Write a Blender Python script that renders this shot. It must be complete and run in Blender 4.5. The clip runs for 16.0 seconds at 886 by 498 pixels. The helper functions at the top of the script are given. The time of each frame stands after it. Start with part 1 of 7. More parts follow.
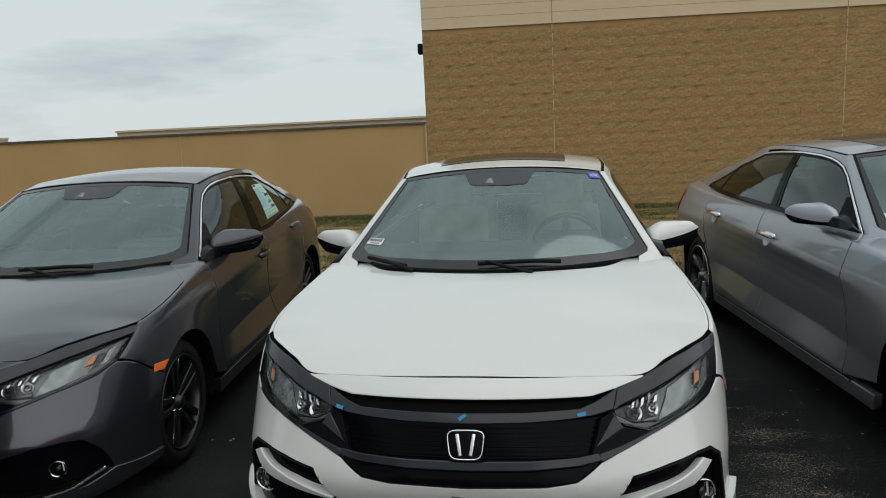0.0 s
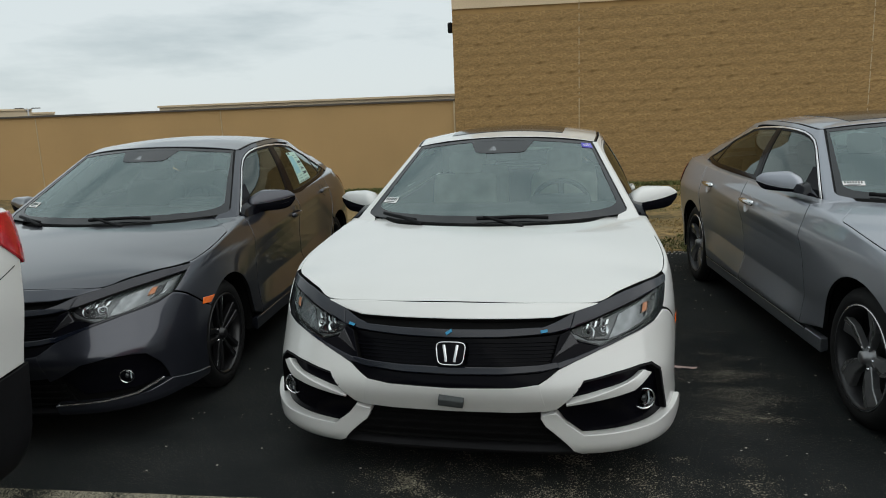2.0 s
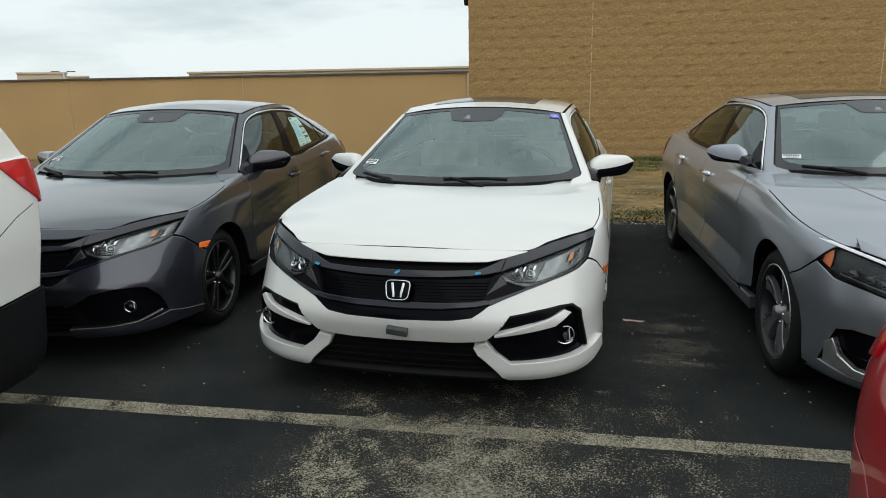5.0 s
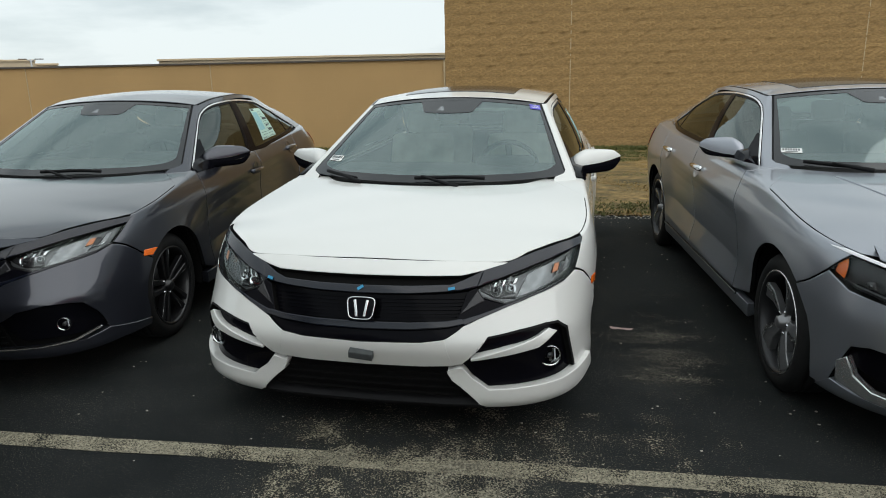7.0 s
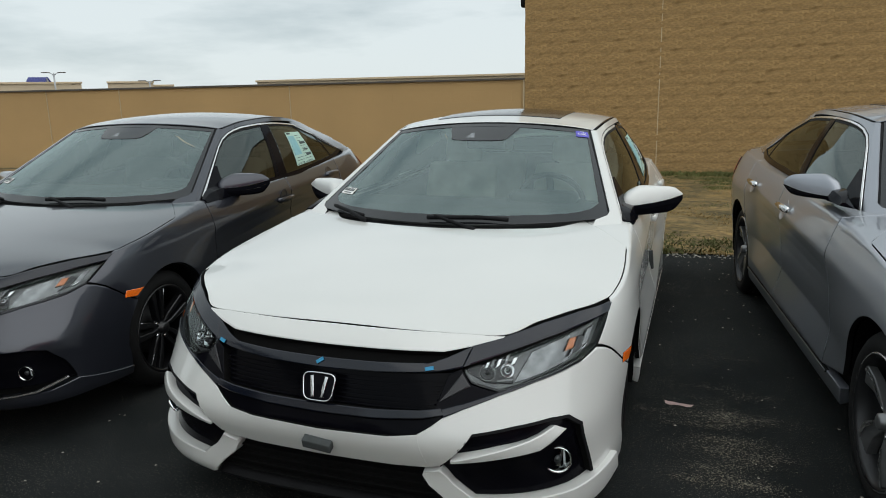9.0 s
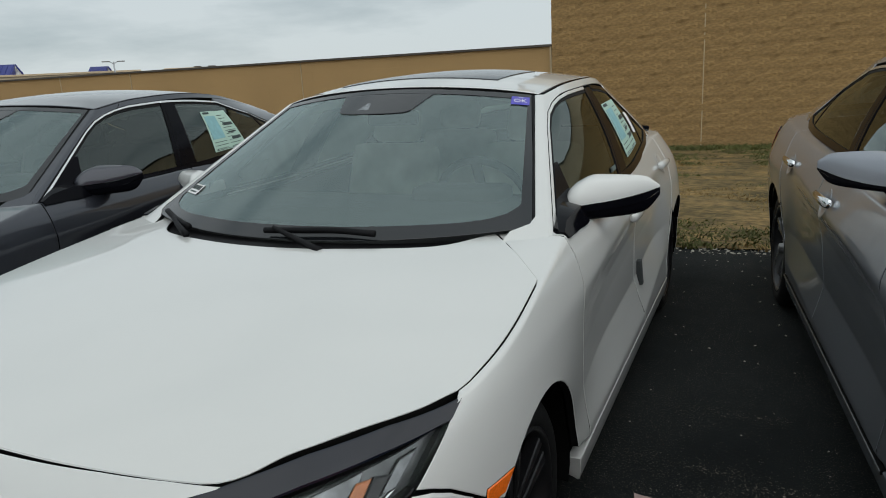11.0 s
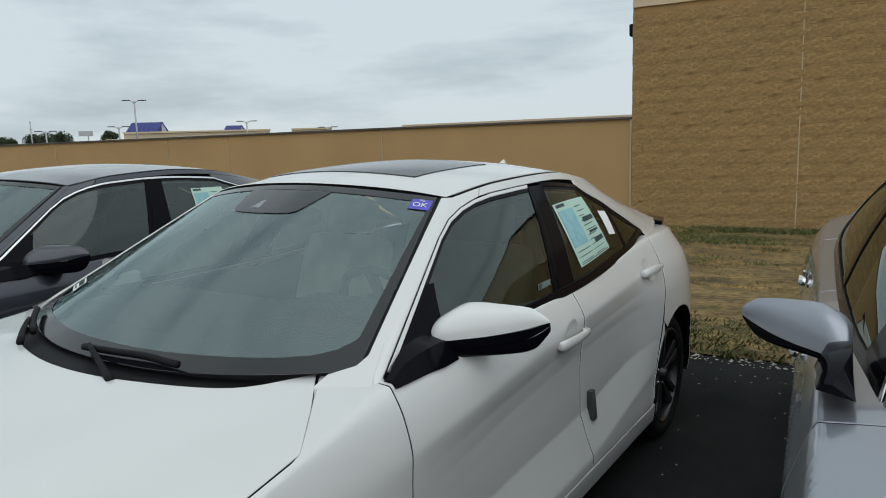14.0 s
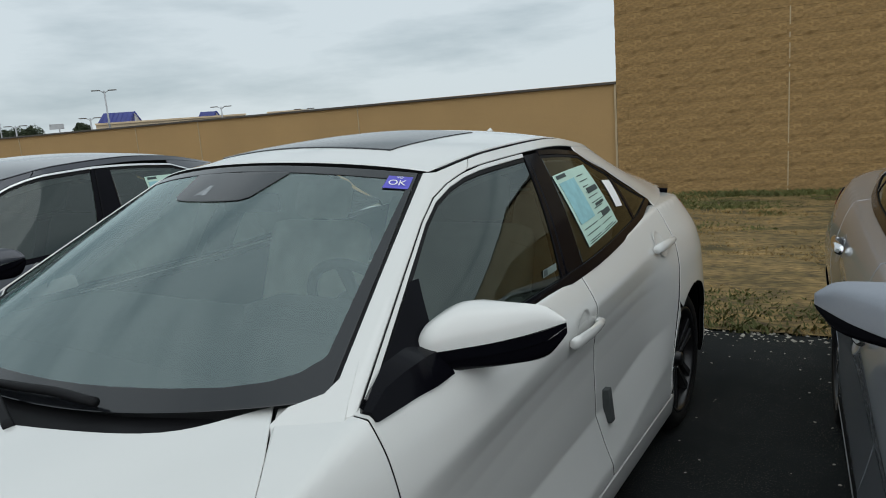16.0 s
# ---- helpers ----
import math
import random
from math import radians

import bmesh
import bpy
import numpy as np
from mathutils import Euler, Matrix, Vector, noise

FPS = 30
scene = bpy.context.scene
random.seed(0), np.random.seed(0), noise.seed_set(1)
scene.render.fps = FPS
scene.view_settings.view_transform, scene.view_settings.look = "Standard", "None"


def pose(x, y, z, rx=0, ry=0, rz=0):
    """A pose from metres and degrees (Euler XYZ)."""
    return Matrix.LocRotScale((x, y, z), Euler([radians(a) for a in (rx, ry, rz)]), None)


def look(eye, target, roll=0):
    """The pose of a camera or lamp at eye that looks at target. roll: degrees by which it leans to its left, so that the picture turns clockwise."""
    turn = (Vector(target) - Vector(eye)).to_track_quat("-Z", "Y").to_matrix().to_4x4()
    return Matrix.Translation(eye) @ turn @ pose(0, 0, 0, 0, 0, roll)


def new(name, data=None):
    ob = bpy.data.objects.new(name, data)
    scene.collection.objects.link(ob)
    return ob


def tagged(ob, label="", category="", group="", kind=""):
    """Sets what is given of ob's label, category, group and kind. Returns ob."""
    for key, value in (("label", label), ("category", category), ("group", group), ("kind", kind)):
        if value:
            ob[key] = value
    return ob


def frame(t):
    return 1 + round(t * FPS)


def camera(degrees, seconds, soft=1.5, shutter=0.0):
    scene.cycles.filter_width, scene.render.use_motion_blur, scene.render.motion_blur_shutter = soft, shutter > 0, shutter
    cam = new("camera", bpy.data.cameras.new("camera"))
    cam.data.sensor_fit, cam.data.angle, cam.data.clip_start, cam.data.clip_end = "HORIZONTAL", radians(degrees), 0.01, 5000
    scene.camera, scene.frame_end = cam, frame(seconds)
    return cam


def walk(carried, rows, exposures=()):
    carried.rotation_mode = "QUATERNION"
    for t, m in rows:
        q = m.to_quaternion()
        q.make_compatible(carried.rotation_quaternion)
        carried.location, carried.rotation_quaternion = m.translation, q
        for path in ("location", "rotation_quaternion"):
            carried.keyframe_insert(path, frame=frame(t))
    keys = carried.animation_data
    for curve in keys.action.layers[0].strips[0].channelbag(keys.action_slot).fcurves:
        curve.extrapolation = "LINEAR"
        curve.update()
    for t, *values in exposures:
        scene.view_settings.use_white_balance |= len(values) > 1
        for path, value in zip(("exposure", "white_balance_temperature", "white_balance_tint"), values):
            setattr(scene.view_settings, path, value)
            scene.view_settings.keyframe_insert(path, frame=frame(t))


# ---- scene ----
cam = camera(64.5, 16.0, soft=1.0)
PATH = [
    (0, (0.302, -2.058, 1.591), (-0.002, -0.108, 1.267), -2.7),
    (0.5, (0.381, -2.198, 1.563), (0.055, -0.256, 1.211), -0.4),
    (1, (0.52, -2.303, 1.546), (0.133, -0.374, 1.185), 0.2),
    (1.5, (0.587, -2.425, 1.54), (0.179, -0.501, 1.178), -1.7),
    (2, (0.548, -2.588, 1.551), (0.149, -0.665, 1.172), -2.2),
    (2.5, (0.498, -2.75, 1.561), (0.043, -0.853, 1.119), -0.2),
    (3, (0.516, -2.875, 1.571), (0.034, -0.978, 1.158), -0.6),
    (3.5, (0.592, -2.97, 1.578), (0.164, -1.081, 1.08), -2.6),
    (4, (0.782, -2.968, 1.571), (0.364, -1.068, 1.106), -1.2),
    (4.2, (0.852, -2.972, 1.557), (0.379, -1.081, 1.11), -1.9),
    (6.3, (1.026, -2.848, 1.522), (0.586, -0.953, 1.055), 0.2),
    (6.5, (1.012, -2.757, 1.522), (0.594, -0.86, 1.045), -1.1),
    (7, (0.935, -2.574, 1.541), (0.522, -0.678, 1.054), -1.1),
    (7.5, (0.929, -2.454, 1.539), (0.467, -0.571, 1.049), 0.6),
    (8, (1.042, -2.232, 1.554), (0.472, -0.373, 1.084), -0.7),
    (8.5, (1.126, -2.055, 1.57), (0.527, -0.194, 1.148), 1.8),
    (8.7, (1.138, -1.994, 1.559), (0.527, -0.138, 1.132), 0.4),
    (10.8, (1.368, -0.663, 1.458), (0.521, 1.093, 1.014), -2.4),
    (11, (1.41, -0.554, 1.43), (0.587, 1.204, 0.947), -3.1),
    (11.5, (1.517, -0.21, 1.469), (0.734, 1.567, 0.992), 0.3),
    (12, (1.615, -0.013, 1.485), (0.692, 1.711, 1.066), -1.9),
    (12.5, (1.759, 0.126, 1.494), (0.626, 1.731, 1.124), -0.8),
    (13, (1.837, 0.158, 1.488), (0.687, 1.752, 1.117), -3.9),
    (13.5, (1.871, 0.16, 1.488), (0.729, 1.759, 1.114), -3.1),
    (14, (1.891, 0.183, 1.516), (0.784, 1.821, 1.215), -1.8),
    (14.5, (1.92, 0.191, 1.51), (0.811, 1.83, 1.221), -2.2),
    (15, (1.905, 0.221, 1.503), (0.81, 1.868, 1.206), -2.4),
    (15.5, (1.819, 0.339, 1.483), (0.713, 1.972, 1.151), -1.8),
    (16, (1.672, 0.506, 1.479), (0.605, 2.157, 1.112), -4.4),
]
walk(cam, [(t, look(eye, target, roll)) for t, eye, target, roll in PATH], exposures=[(0, -0.1, 6450, 10), (1, -0.06, 6450, 10), (2.9, 0.1, 6450, 10), (4, 0.26, 6450, 10), (6.3, 0.28, 6450, 10), (7.5, 0.26, 6450, 10), (8.5, 0.17, 6420, 10), (11, -0.2, 6350, 10), (12.5, -0.07, 6230, 10), (14.5, -0.12, 6200, 10), (16, -0.12, 6200, 10)])

# ---- world and light: a bright overcast sky with thin grey clouds ----
SUN_ELEVATION, SUN_TURN = 42.0, 122.0
world = bpy.data.worlds.new("overcast")
scene.world = world
world.use_nodes = True
wn, wl = world.node_tree.nodes, world.node_tree.links
for n in list(wn):
    wn.remove(n)
w_out, w_bg = wn.new("ShaderNodeOutputWorld"), wn.new("ShaderNodeBackground")
w_sky = wn.new("ShaderNodeTexSky")
w_sky.sky_type, w_sky.sun_disc = "NISHITA", False
w_sky.sun_elevation, w_sky.sun_rotation = radians(SUN_ELEVATION), radians(SUN_TURN)
w_tc, w_map = wn.new("ShaderNodeTexCoord"), wn.new("ShaderNodeMapping")
w_map.inputs["Scale"].default_value = (1.0, 1.0, 4.5)
w_noise = wn.new("ShaderNodeTexNoise")
w_noise.inputs["Scale"].default_value, w_noise.inputs["Detail"].default_value, w_noise.inputs["Roughness"].default_value = 2.6, 6.0, 0.55
w_ramp = wn.new("ShaderNodeValToRGB")
w_ramp.color_ramp.elements[0].position, w_ramp.color_ramp.elements[0].color = 0.30, (0.50, 0.58, 0.60, 1)
w_ramp.color_ramp.elements[1].position, w_ramp.color_ramp.elements[1].color = 0.52, (0.76, 0.83, 0.835, 1)
w_mul = wn.new("ShaderNodeMix")
w_mul.data_type, w_mul.blend_type = "RGBA", "MIX"
w_mul.inputs["Factor"].default_value = 0.93
w_dim = wn.new("ShaderNodeMix")
w_dim.data_type, w_dim.blend_type = "RGBA", "MULTIPLY"
w_dim.inputs["Factor"].default_value = 1.0
w_dim.inputs["B"].default_value = (0.1, 0.1, 0.1, 1)
wl.new(w_tc.outputs["Generated"], w_map.inputs["Vector"])
wl.new(w_map.outputs["Vector"], w_noise.inputs["Vector"])
wl.new(w_noise.outputs["Fac"], w_ramp.inputs["Fac"])
wl.new(w_sky.outputs["Color"], w_dim.inputs["A"])
wl.new(w_dim.outputs["Result"], w_mul.inputs["A"])
wl.new(w_ramp.outputs["Color"], w_mul.inputs["B"])
wl.new(w_mul.outputs["Result"], w_bg.inputs["Color"])
# an overcast sky is brighter overhead than at the horizon
w_sep, w_up = wn.new("ShaderNodeSeparateXYZ"), wn.new("ShaderNodeMapRange")
wl.new(w_tc.outputs["Generated"], w_sep.inputs["Vector"])
wl.new(w_sep.outputs["Z"], w_up.inputs["Value"])
w_up.inputs["From Min"].default_value, w_up.inputs["From Max"].default_value = 0.1, 0.9
w_up.inputs["To Min"].default_value, w_up.inputs["To Max"].default_value = 0.95, 1.06
wl.new(w_up.outputs["Result"], w_bg.inputs["Strength"])
wl.new(w_bg.outputs["Background"], w_out.inputs["Surface"])

sun_data = bpy.data.lights.new("sun", "SUN")
sun_data.energy, sun_data.angle, sun_data.color = 1.5, radians(110), (1.0, 0.97, 0.93)
sun = new("sun", sun_data)
sun.rotation_euler = Euler((radians(90 - SUN_ELEVATION), 0, radians(180 - SUN_TURN)))

# ---- materials ----
def material(name, colour, rough=0.5, metal=0.0, coat=0.0, vary=0.0, scale=8.0, fine=0.0, fine_scale=120.0, bump=0.0, bump_scale=60.0,
             spec=0.5, second=None, stretch=(1, 1, 1), object_random=0.0, coords="Object", rough_vary=0.0):
    """A node material: a colour that varies at two scales, with relief."""
    m = bpy.data.materials.new(name)
    m.use_nodes = True
    nt, b = m.node_tree, m.node_tree.nodes["Principled BSDF"]
    add, link = nt.nodes.new, nt.links.new
    b.inputs["Base Color"].default_value = (*colour, 1)
    b.inputs["Roughness"].default_value, b.inputs["Metallic"].default_value = rough, metal
    b.inputs["Specular IOR Level"].default_value = spec
    b.inputs["Coat Weight"].default_value, b.inputs["Coat Roughness"].default_value = coat, 0.03
    if not (vary or fine or bump or object_random):
        return m
    tc, mp = add("ShaderNodeTexCoord"), add("ShaderNodeMapping")
    mp.inputs["Scale"].default_value = stretch
    link(tc.outputs[coords], mp.inputs["Vector"])

    def noise_at(s, detail=5.0):
        n = add("ShaderNodeTexNoise")
        n.inputs["Scale"].default_value, n.inputs["Detail"].default_value = s, detail
        link(mp.outputs["Vector"], n.inputs["Vector"])
        return n.outputs["Fac"]
    last = None
    if vary:
        big = noise_at(scale)
        ramp = add("ShaderNodeValToRGB")
        ramp.color_ramp.elements[0].position, ramp.color_ramp.elements[1].position = 0.32, 0.68
        other = second or tuple(c * (1 - vary) for c in colour)
        ramp.color_ramp.elements[0].color, ramp.color_ramp.elements[1].color = (*other, 1), (*colour, 1)
        link(big, ramp.inputs["Fac"])
        last = ramp.outputs["Color"]
        if rough_vary:
            rr = add("ShaderNodeMapRange")
            rr.inputs["To Min"].default_value, rr.inputs["To Max"].default_value = rough - rough_vary, rough + rough_vary
            link(big, rr.inputs["Value"])
            link(rr.outputs["Result"], b.inputs["Roughness"])
    if fine:
        small = noise_at(fine_scale, 3.0)
        rng = add("ShaderNodeMapRange")
        rng.inputs["From Min"].default_value, rng.inputs["From Max"].default_value = 0.3, 0.7
        rng.inputs["To Min"].default_value, rng.inputs["To Max"].default_value = 1 - fine, 1 + fine
        link(small, rng.inputs["Value"])
        mul = add("ShaderNodeMix")
        mul.data_type, mul.blend_type = "RGBA", "MULTIPLY"
        mul.inputs["Factor"].default_value = 1.0
        if last:
            link(last, mul.inputs["A"])
        else:
            mul.inputs["A"].default_value = (*colour, 1)
        link(rng.outputs["Result"], mul.inputs["B"])
        last = mul.outputs["Result"]
    if object_random:
        info, rng = add("ShaderNodeObjectInfo"), add("ShaderNodeMapRange")
        rng.inputs["To Min"].default_value, rng.inputs["To Max"].default_value = 1 - object_random, 1 + object_random
        link(info.outputs["Random"], rng.inputs["Value"])
        mul = add("ShaderNodeMix")
        mul.data_type, mul.blend_type = "RGBA", "MULTIPLY"
        mul.inputs["Factor"].default_value = 1.0
        if last:
            link(last, mul.inputs["A"])
        else:
            mul.inputs["A"].default_value = (*colour, 1)
        link(rng.outputs["Result"], mul.inputs["B"])
        last = mul.outputs["Result"]
    if last:
        link(last, b.inputs["Base Color"])
    if bump:
        bp = add("ShaderNodeBump")
        bp.inputs["Strength"].default_value, bp.inputs["Distance"].default_value = bump, min(0.01, 0.3 / bump_scale)
        link(noise_at(bump_scale, 6.0), bp.inputs["Height"])
        link(bp.outputs["Normal"], b.inputs["Normal"])
    return m


def pane_material(name, tint, gloss_rough=0.0, ior=1.6, mirror=(0.90, 1.0, 0.97)):
    """Thin tinted glass: lets light straight through and mirrors at a slant."""
    m = bpy.data.materials.new(name)
    m.use_nodes = True
    nt = m.node_tree
    for n in list(nt.nodes):
        nt.nodes.remove(n)
    out, mix = nt.nodes.new("ShaderNodeOutputMaterial"), nt.nodes.new("ShaderNodeMixShader")
    tr, gl, fr = nt.nodes.new("ShaderNodeBsdfTransparent"), nt.nodes.new("ShaderNodeBsdfGlossy"), nt.nodes.new("ShaderNodeFresnel")
    tr.inputs["Color"].default_value = (*tint, 1)
    gl.inputs["Roughness"].default_value = gloss_rough
    gl.inputs["Color"].default_value = (*mirror, 1)
    fr.inputs["IOR"].default_value = ior
    nt.links.new(fr.outputs["Fac"], mix.inputs["Fac"])
    nt.links.new(tr.outputs["BSDF"], mix.inputs[1])
    nt.links.new(gl.outputs["BSDF"], mix.inputs[2])
    nt.links.new(mix.outputs["Shader"], out.inputs["Surface"])
    return m


PAINT_WHITE = material("white_paint", (0.622, 0.626, 0.602), 0.35, coat=1.0, vary=0.03, scale=1.5)
PAINT_GREY = material("dark_grey_metallic_paint", (0.036, 0.039, 0.051), 0.28, metal=0.6, coat=1.0, fine=0.12, fine_scale=900, vary=0.06, scale=2)
PAINT_SILVER = material("steel_grey_metallic_paint", (0.31, 0.326, 0.362), 0.40, metal=0.8, coat=1.0, fine=0.10, fine_scale=900, vary=0.05, scale=2)
PAINT_RED = material("red_paint", (0.42, 0.006, 0.012), 0.3, metal=0.1, coat=1.0, vary=0.1, scale=2)
GLOSS_BLACK = material("gloss_black_trim", (0.004, 0.004, 0.006), 0.10, spec=0.06, vary=0.3, scale=6)
GLOSS_BAR = material("gloss_black_bar", (0.006, 0.008, 0.015), 0.14, spec=0.5, vary=0.3, scale=6)
DARK_PLASTIC = material("dark_plastic", (0.007, 0.007, 0.008), 0.6, spec=0.15, vary=0.3, scale=10, bump=0.15, bump_scale=400)
# also coats the panels' rims, where it stands for shade in the gaps
SHELL_GAP_BLACK = material("underbody_gap_black", (0.005, 0.005, 0.005), 0.85, spec=0.1, vary=0.3, scale=6)
RUBBER = material("tyre_rubber", (0.012, 0.012, 0.012), 0.75, spec=0.2, vary=0.35, scale=12, bump=0.3, bump_scale=90)
CHROME = material("chrome", (0.72, 0.73, 0.74), 0.10, metal=1.0, vary=0.05, scale=20)
BRIGHT_TRIM = material("bright_trim", (0.80, 0.80, 0.80), 0.22, metal=0.9, vary=0.05, scale=20)
WHEEL_BLACK = material("black_wheel", (0.008, 0.008, 0.009), 0.35, coat=0.15, vary=0.3, scale=20)
WHEEL_GREY = material("grey_wheel", (0.30, 0.30, 0.305), 0.3, metal=0.7, vary=0.25, scale=15)
WHEEL_DARK = material("dark_wheel", (0.035, 0.035, 0.037), 0.35, metal=0.5, vary=0.25, scale=15)
WHEEL_CUT = material("machined_wheel", (0.66, 0.66, 0.66), 0.25, metal=0.9, vary=0.1, scale=30)
BRAKE = material("brake_steel", (0.10, 0.10, 0.10), 0.45, metal=0.9, vary=0.3, scale=14)
LAMP_BOWL = material("lamp_bowl", (0.16, 0.165, 0.17), 0.28, metal=0.6, vary=0.45, scale=22)
LAMP_BRIGHT = material("lamp_reflector", (0.30, 0.31, 0.32), 0.25, metal=0.7, vary=0.6, scale=26, fine=0.25, fine_scale=90)
LAMP_DARK = material("lamp_dark", (0.03, 0.03, 0.033), 0.25, metal=0.3, vary=0.3, scale=18)
AMBER = material("amber_lens", (0.85, 0.16, 0.012), 0.15, coat=0.6, fine=0.2, fine_scale=200)
AMBER_DULL = material("dull_amber", (0.55, 0.20, 0.08), 0.3, fine=0.2, fine_scale=200)
RED_LENS = material("red_lens", (0.52, 0.008, 0.018), 0.12, coat=0.8, vary=0.35, scale=12, fine=0.15, fine_scale=120)
LED_WHITE = material("led_white", (0.85, 0.86, 0.88), 0.25, vary=0.05, scale=20)
WINDSCREEN = pane_material("windscreen_glass", (0.84, 0.98, 0.93), 0.04, 2.6, (0.84, 1.0, 0.99))
SIDE_GLASS = pane_material("side_glass", (0.19, 0.25, 0.215), 0.0, 1.75)
PRIVACY = pane_material("tinted_rear_glass", (0.22, 0.23, 0.20))
LAMP_GLASS = pane_material("lamp_cover_glass", (0.90, 0.92, 0.92), 0.0, 1.28)
SUNROOF = material("sunroof_glass", (0.012, 0.014, 0.018), 0.12, spec=0.4, vary=0.2, scale=3)
FRIT = material("black_glass_border", (0.010, 0.011, 0.013), 0.12, spec=0.65, vary=0.2, scale=3)
CABIN_DARK = material("cabin_plastic", (0.025, 0.026, 0.027), 0.6, vary=0.3, scale=9, bump=0.2, bump_scale=300)
SEAT_PALE = material("pale_seat_cloth", (0.72, 0.72, 0.64), 0.7, vary=0.25, scale=7, bump=0.25, bump_scale=150)
SEAT_DARK = material("black_seat_cloth", (0.035, 0.036, 0.038), 0.75, vary=0.25, scale=7, bump=0.25, bump_scale=150)
HEADLINER = material("headliner", (0.62, 0.62, 0.59), 0.9, vary=0.1, scale=5, bump=0.2, bump_scale=250)
STICKER_MINT = material("mint_paper", (0.42, 0.59, 0.50), 0.6, vary=0.06, scale=9)
STICKER_BLUE = material("cyan_print", (0.26, 0.50, 0.53), 0.6, vary=0.2, scale=30)
ETCHED = material("etched_glass_mark", (0.13, 0.17, 0.155), 0.6, vary=0.2, scale=60)
PAPER_WHITE = material("white_paper", (0.78, 0.78, 0.76), 0.6, vary=0.05, scale=9)
PRINT_DARK = material("dark_print", (0.03, 0.05, 0.05), 0.6, vary=0.2, scale=40)
STICKER_VIOLET = material("violet_sticker", (0.10, 0.09, 0.50), 0.5, vary=0.08, scale=30)
TAPE_BLUE = material("blue_tape", (0.03, 0.27, 0.48), 0.6, vary=0.25, scale=60)
FOAM = material("grey_foam", (0.055, 0.062, 0.062), 0.9, vary=0.2, scale=40, bump=0.4, bump_scale=300)


def ground_material(name, base, other, specks, speck_amount, rough, relief):
    """Asphalt: two tones in broad patches, pale grit, fine relief."""
    m = bpy.data.materials.new(name)
    m.use_nodes = True
    nt, b = m.node_tree, m.node_tree.nodes["Principled BSDF"]
    add, link = nt.nodes.new, nt.links.new
    tc = add("ShaderNodeTexCoord")

    def noise_at(s, d=4.0, r=0.6):
        n = add("ShaderNodeTexNoise")
        n.inputs["Scale"].default_value, n.inputs["Detail"].default_value, n.inputs["Roughness"].default_value = s, d, r
        link(tc.outputs["Object"], n.inputs["Vector"])
        return n.outputs["Fac"]

    def ramp(fac, a, b_, ca, cb):
        r = add("ShaderNodeValToRGB")
        r.color_ramp.elements[0].position, r.color_ramp.elements[1].position = a, b_
        r.color_ramp.elements[0].color, r.color_ramp.elements[1].color = ca, cb
        link(fac, r.inputs["Fac"])
        return r.outputs["Color"]
    tone = ramp(noise_at(0.9), 0.35, 0.7, (*base, 1), (*other, 1))
    patch = ramp(noise_at(1.7, 5.0, 0.7), 0.36, 0.60, (0, 0, 0, 1), (1, 1, 1, 1))
    grit = ramp(noise_at(150.0, 2.0), 0.60, 0.68, (0, 0, 0, 1), (1, 1, 1, 1))
    mul = add("ShaderNodeMath")
    mul.operation = "MULTIPLY"
    link(patch, mul.inputs[0])
    link(grit, mul.inputs[1])
    amount = add("ShaderNodeMath")
    amount.operation, amount.inputs[1].default_value = "MULTIPLY", speck_amount
    link(mul.outputs["Value"], amount.inputs[0])
    mix = add("ShaderNodeMix")
    mix.data_type = "RGBA"
    mix.inputs["B"].default_value = (*specks, 1)
    link(amount.outputs["Value"], mix.inputs["Factor"])
    link(tone, mix.inputs["A"])
    link(mix.outputs["Result"], b.inputs["Base Color"])
    rr = add("ShaderNodeMapRange")
    rr.inputs["To Min"].default_value, rr.inputs["To Max"].default_value = rough - 0.12, rough + 0.12
    link(noise_at(3.0), rr.inputs["Value"])
    link(rr.outputs["Result"], b.inputs["Roughness"])
    b.inputs["Specular IOR Level"].default_value = 0.03
    bp = add("ShaderNodeBump")
    bp.inputs["Strength"].default_value, bp.inputs["Distance"].default_value = relief, 0.008
    link(noise_at(140.0, 4.0), bp.inputs["Height"])
    link(bp.outputs["Normal"], b.inputs["Normal"])
    return m


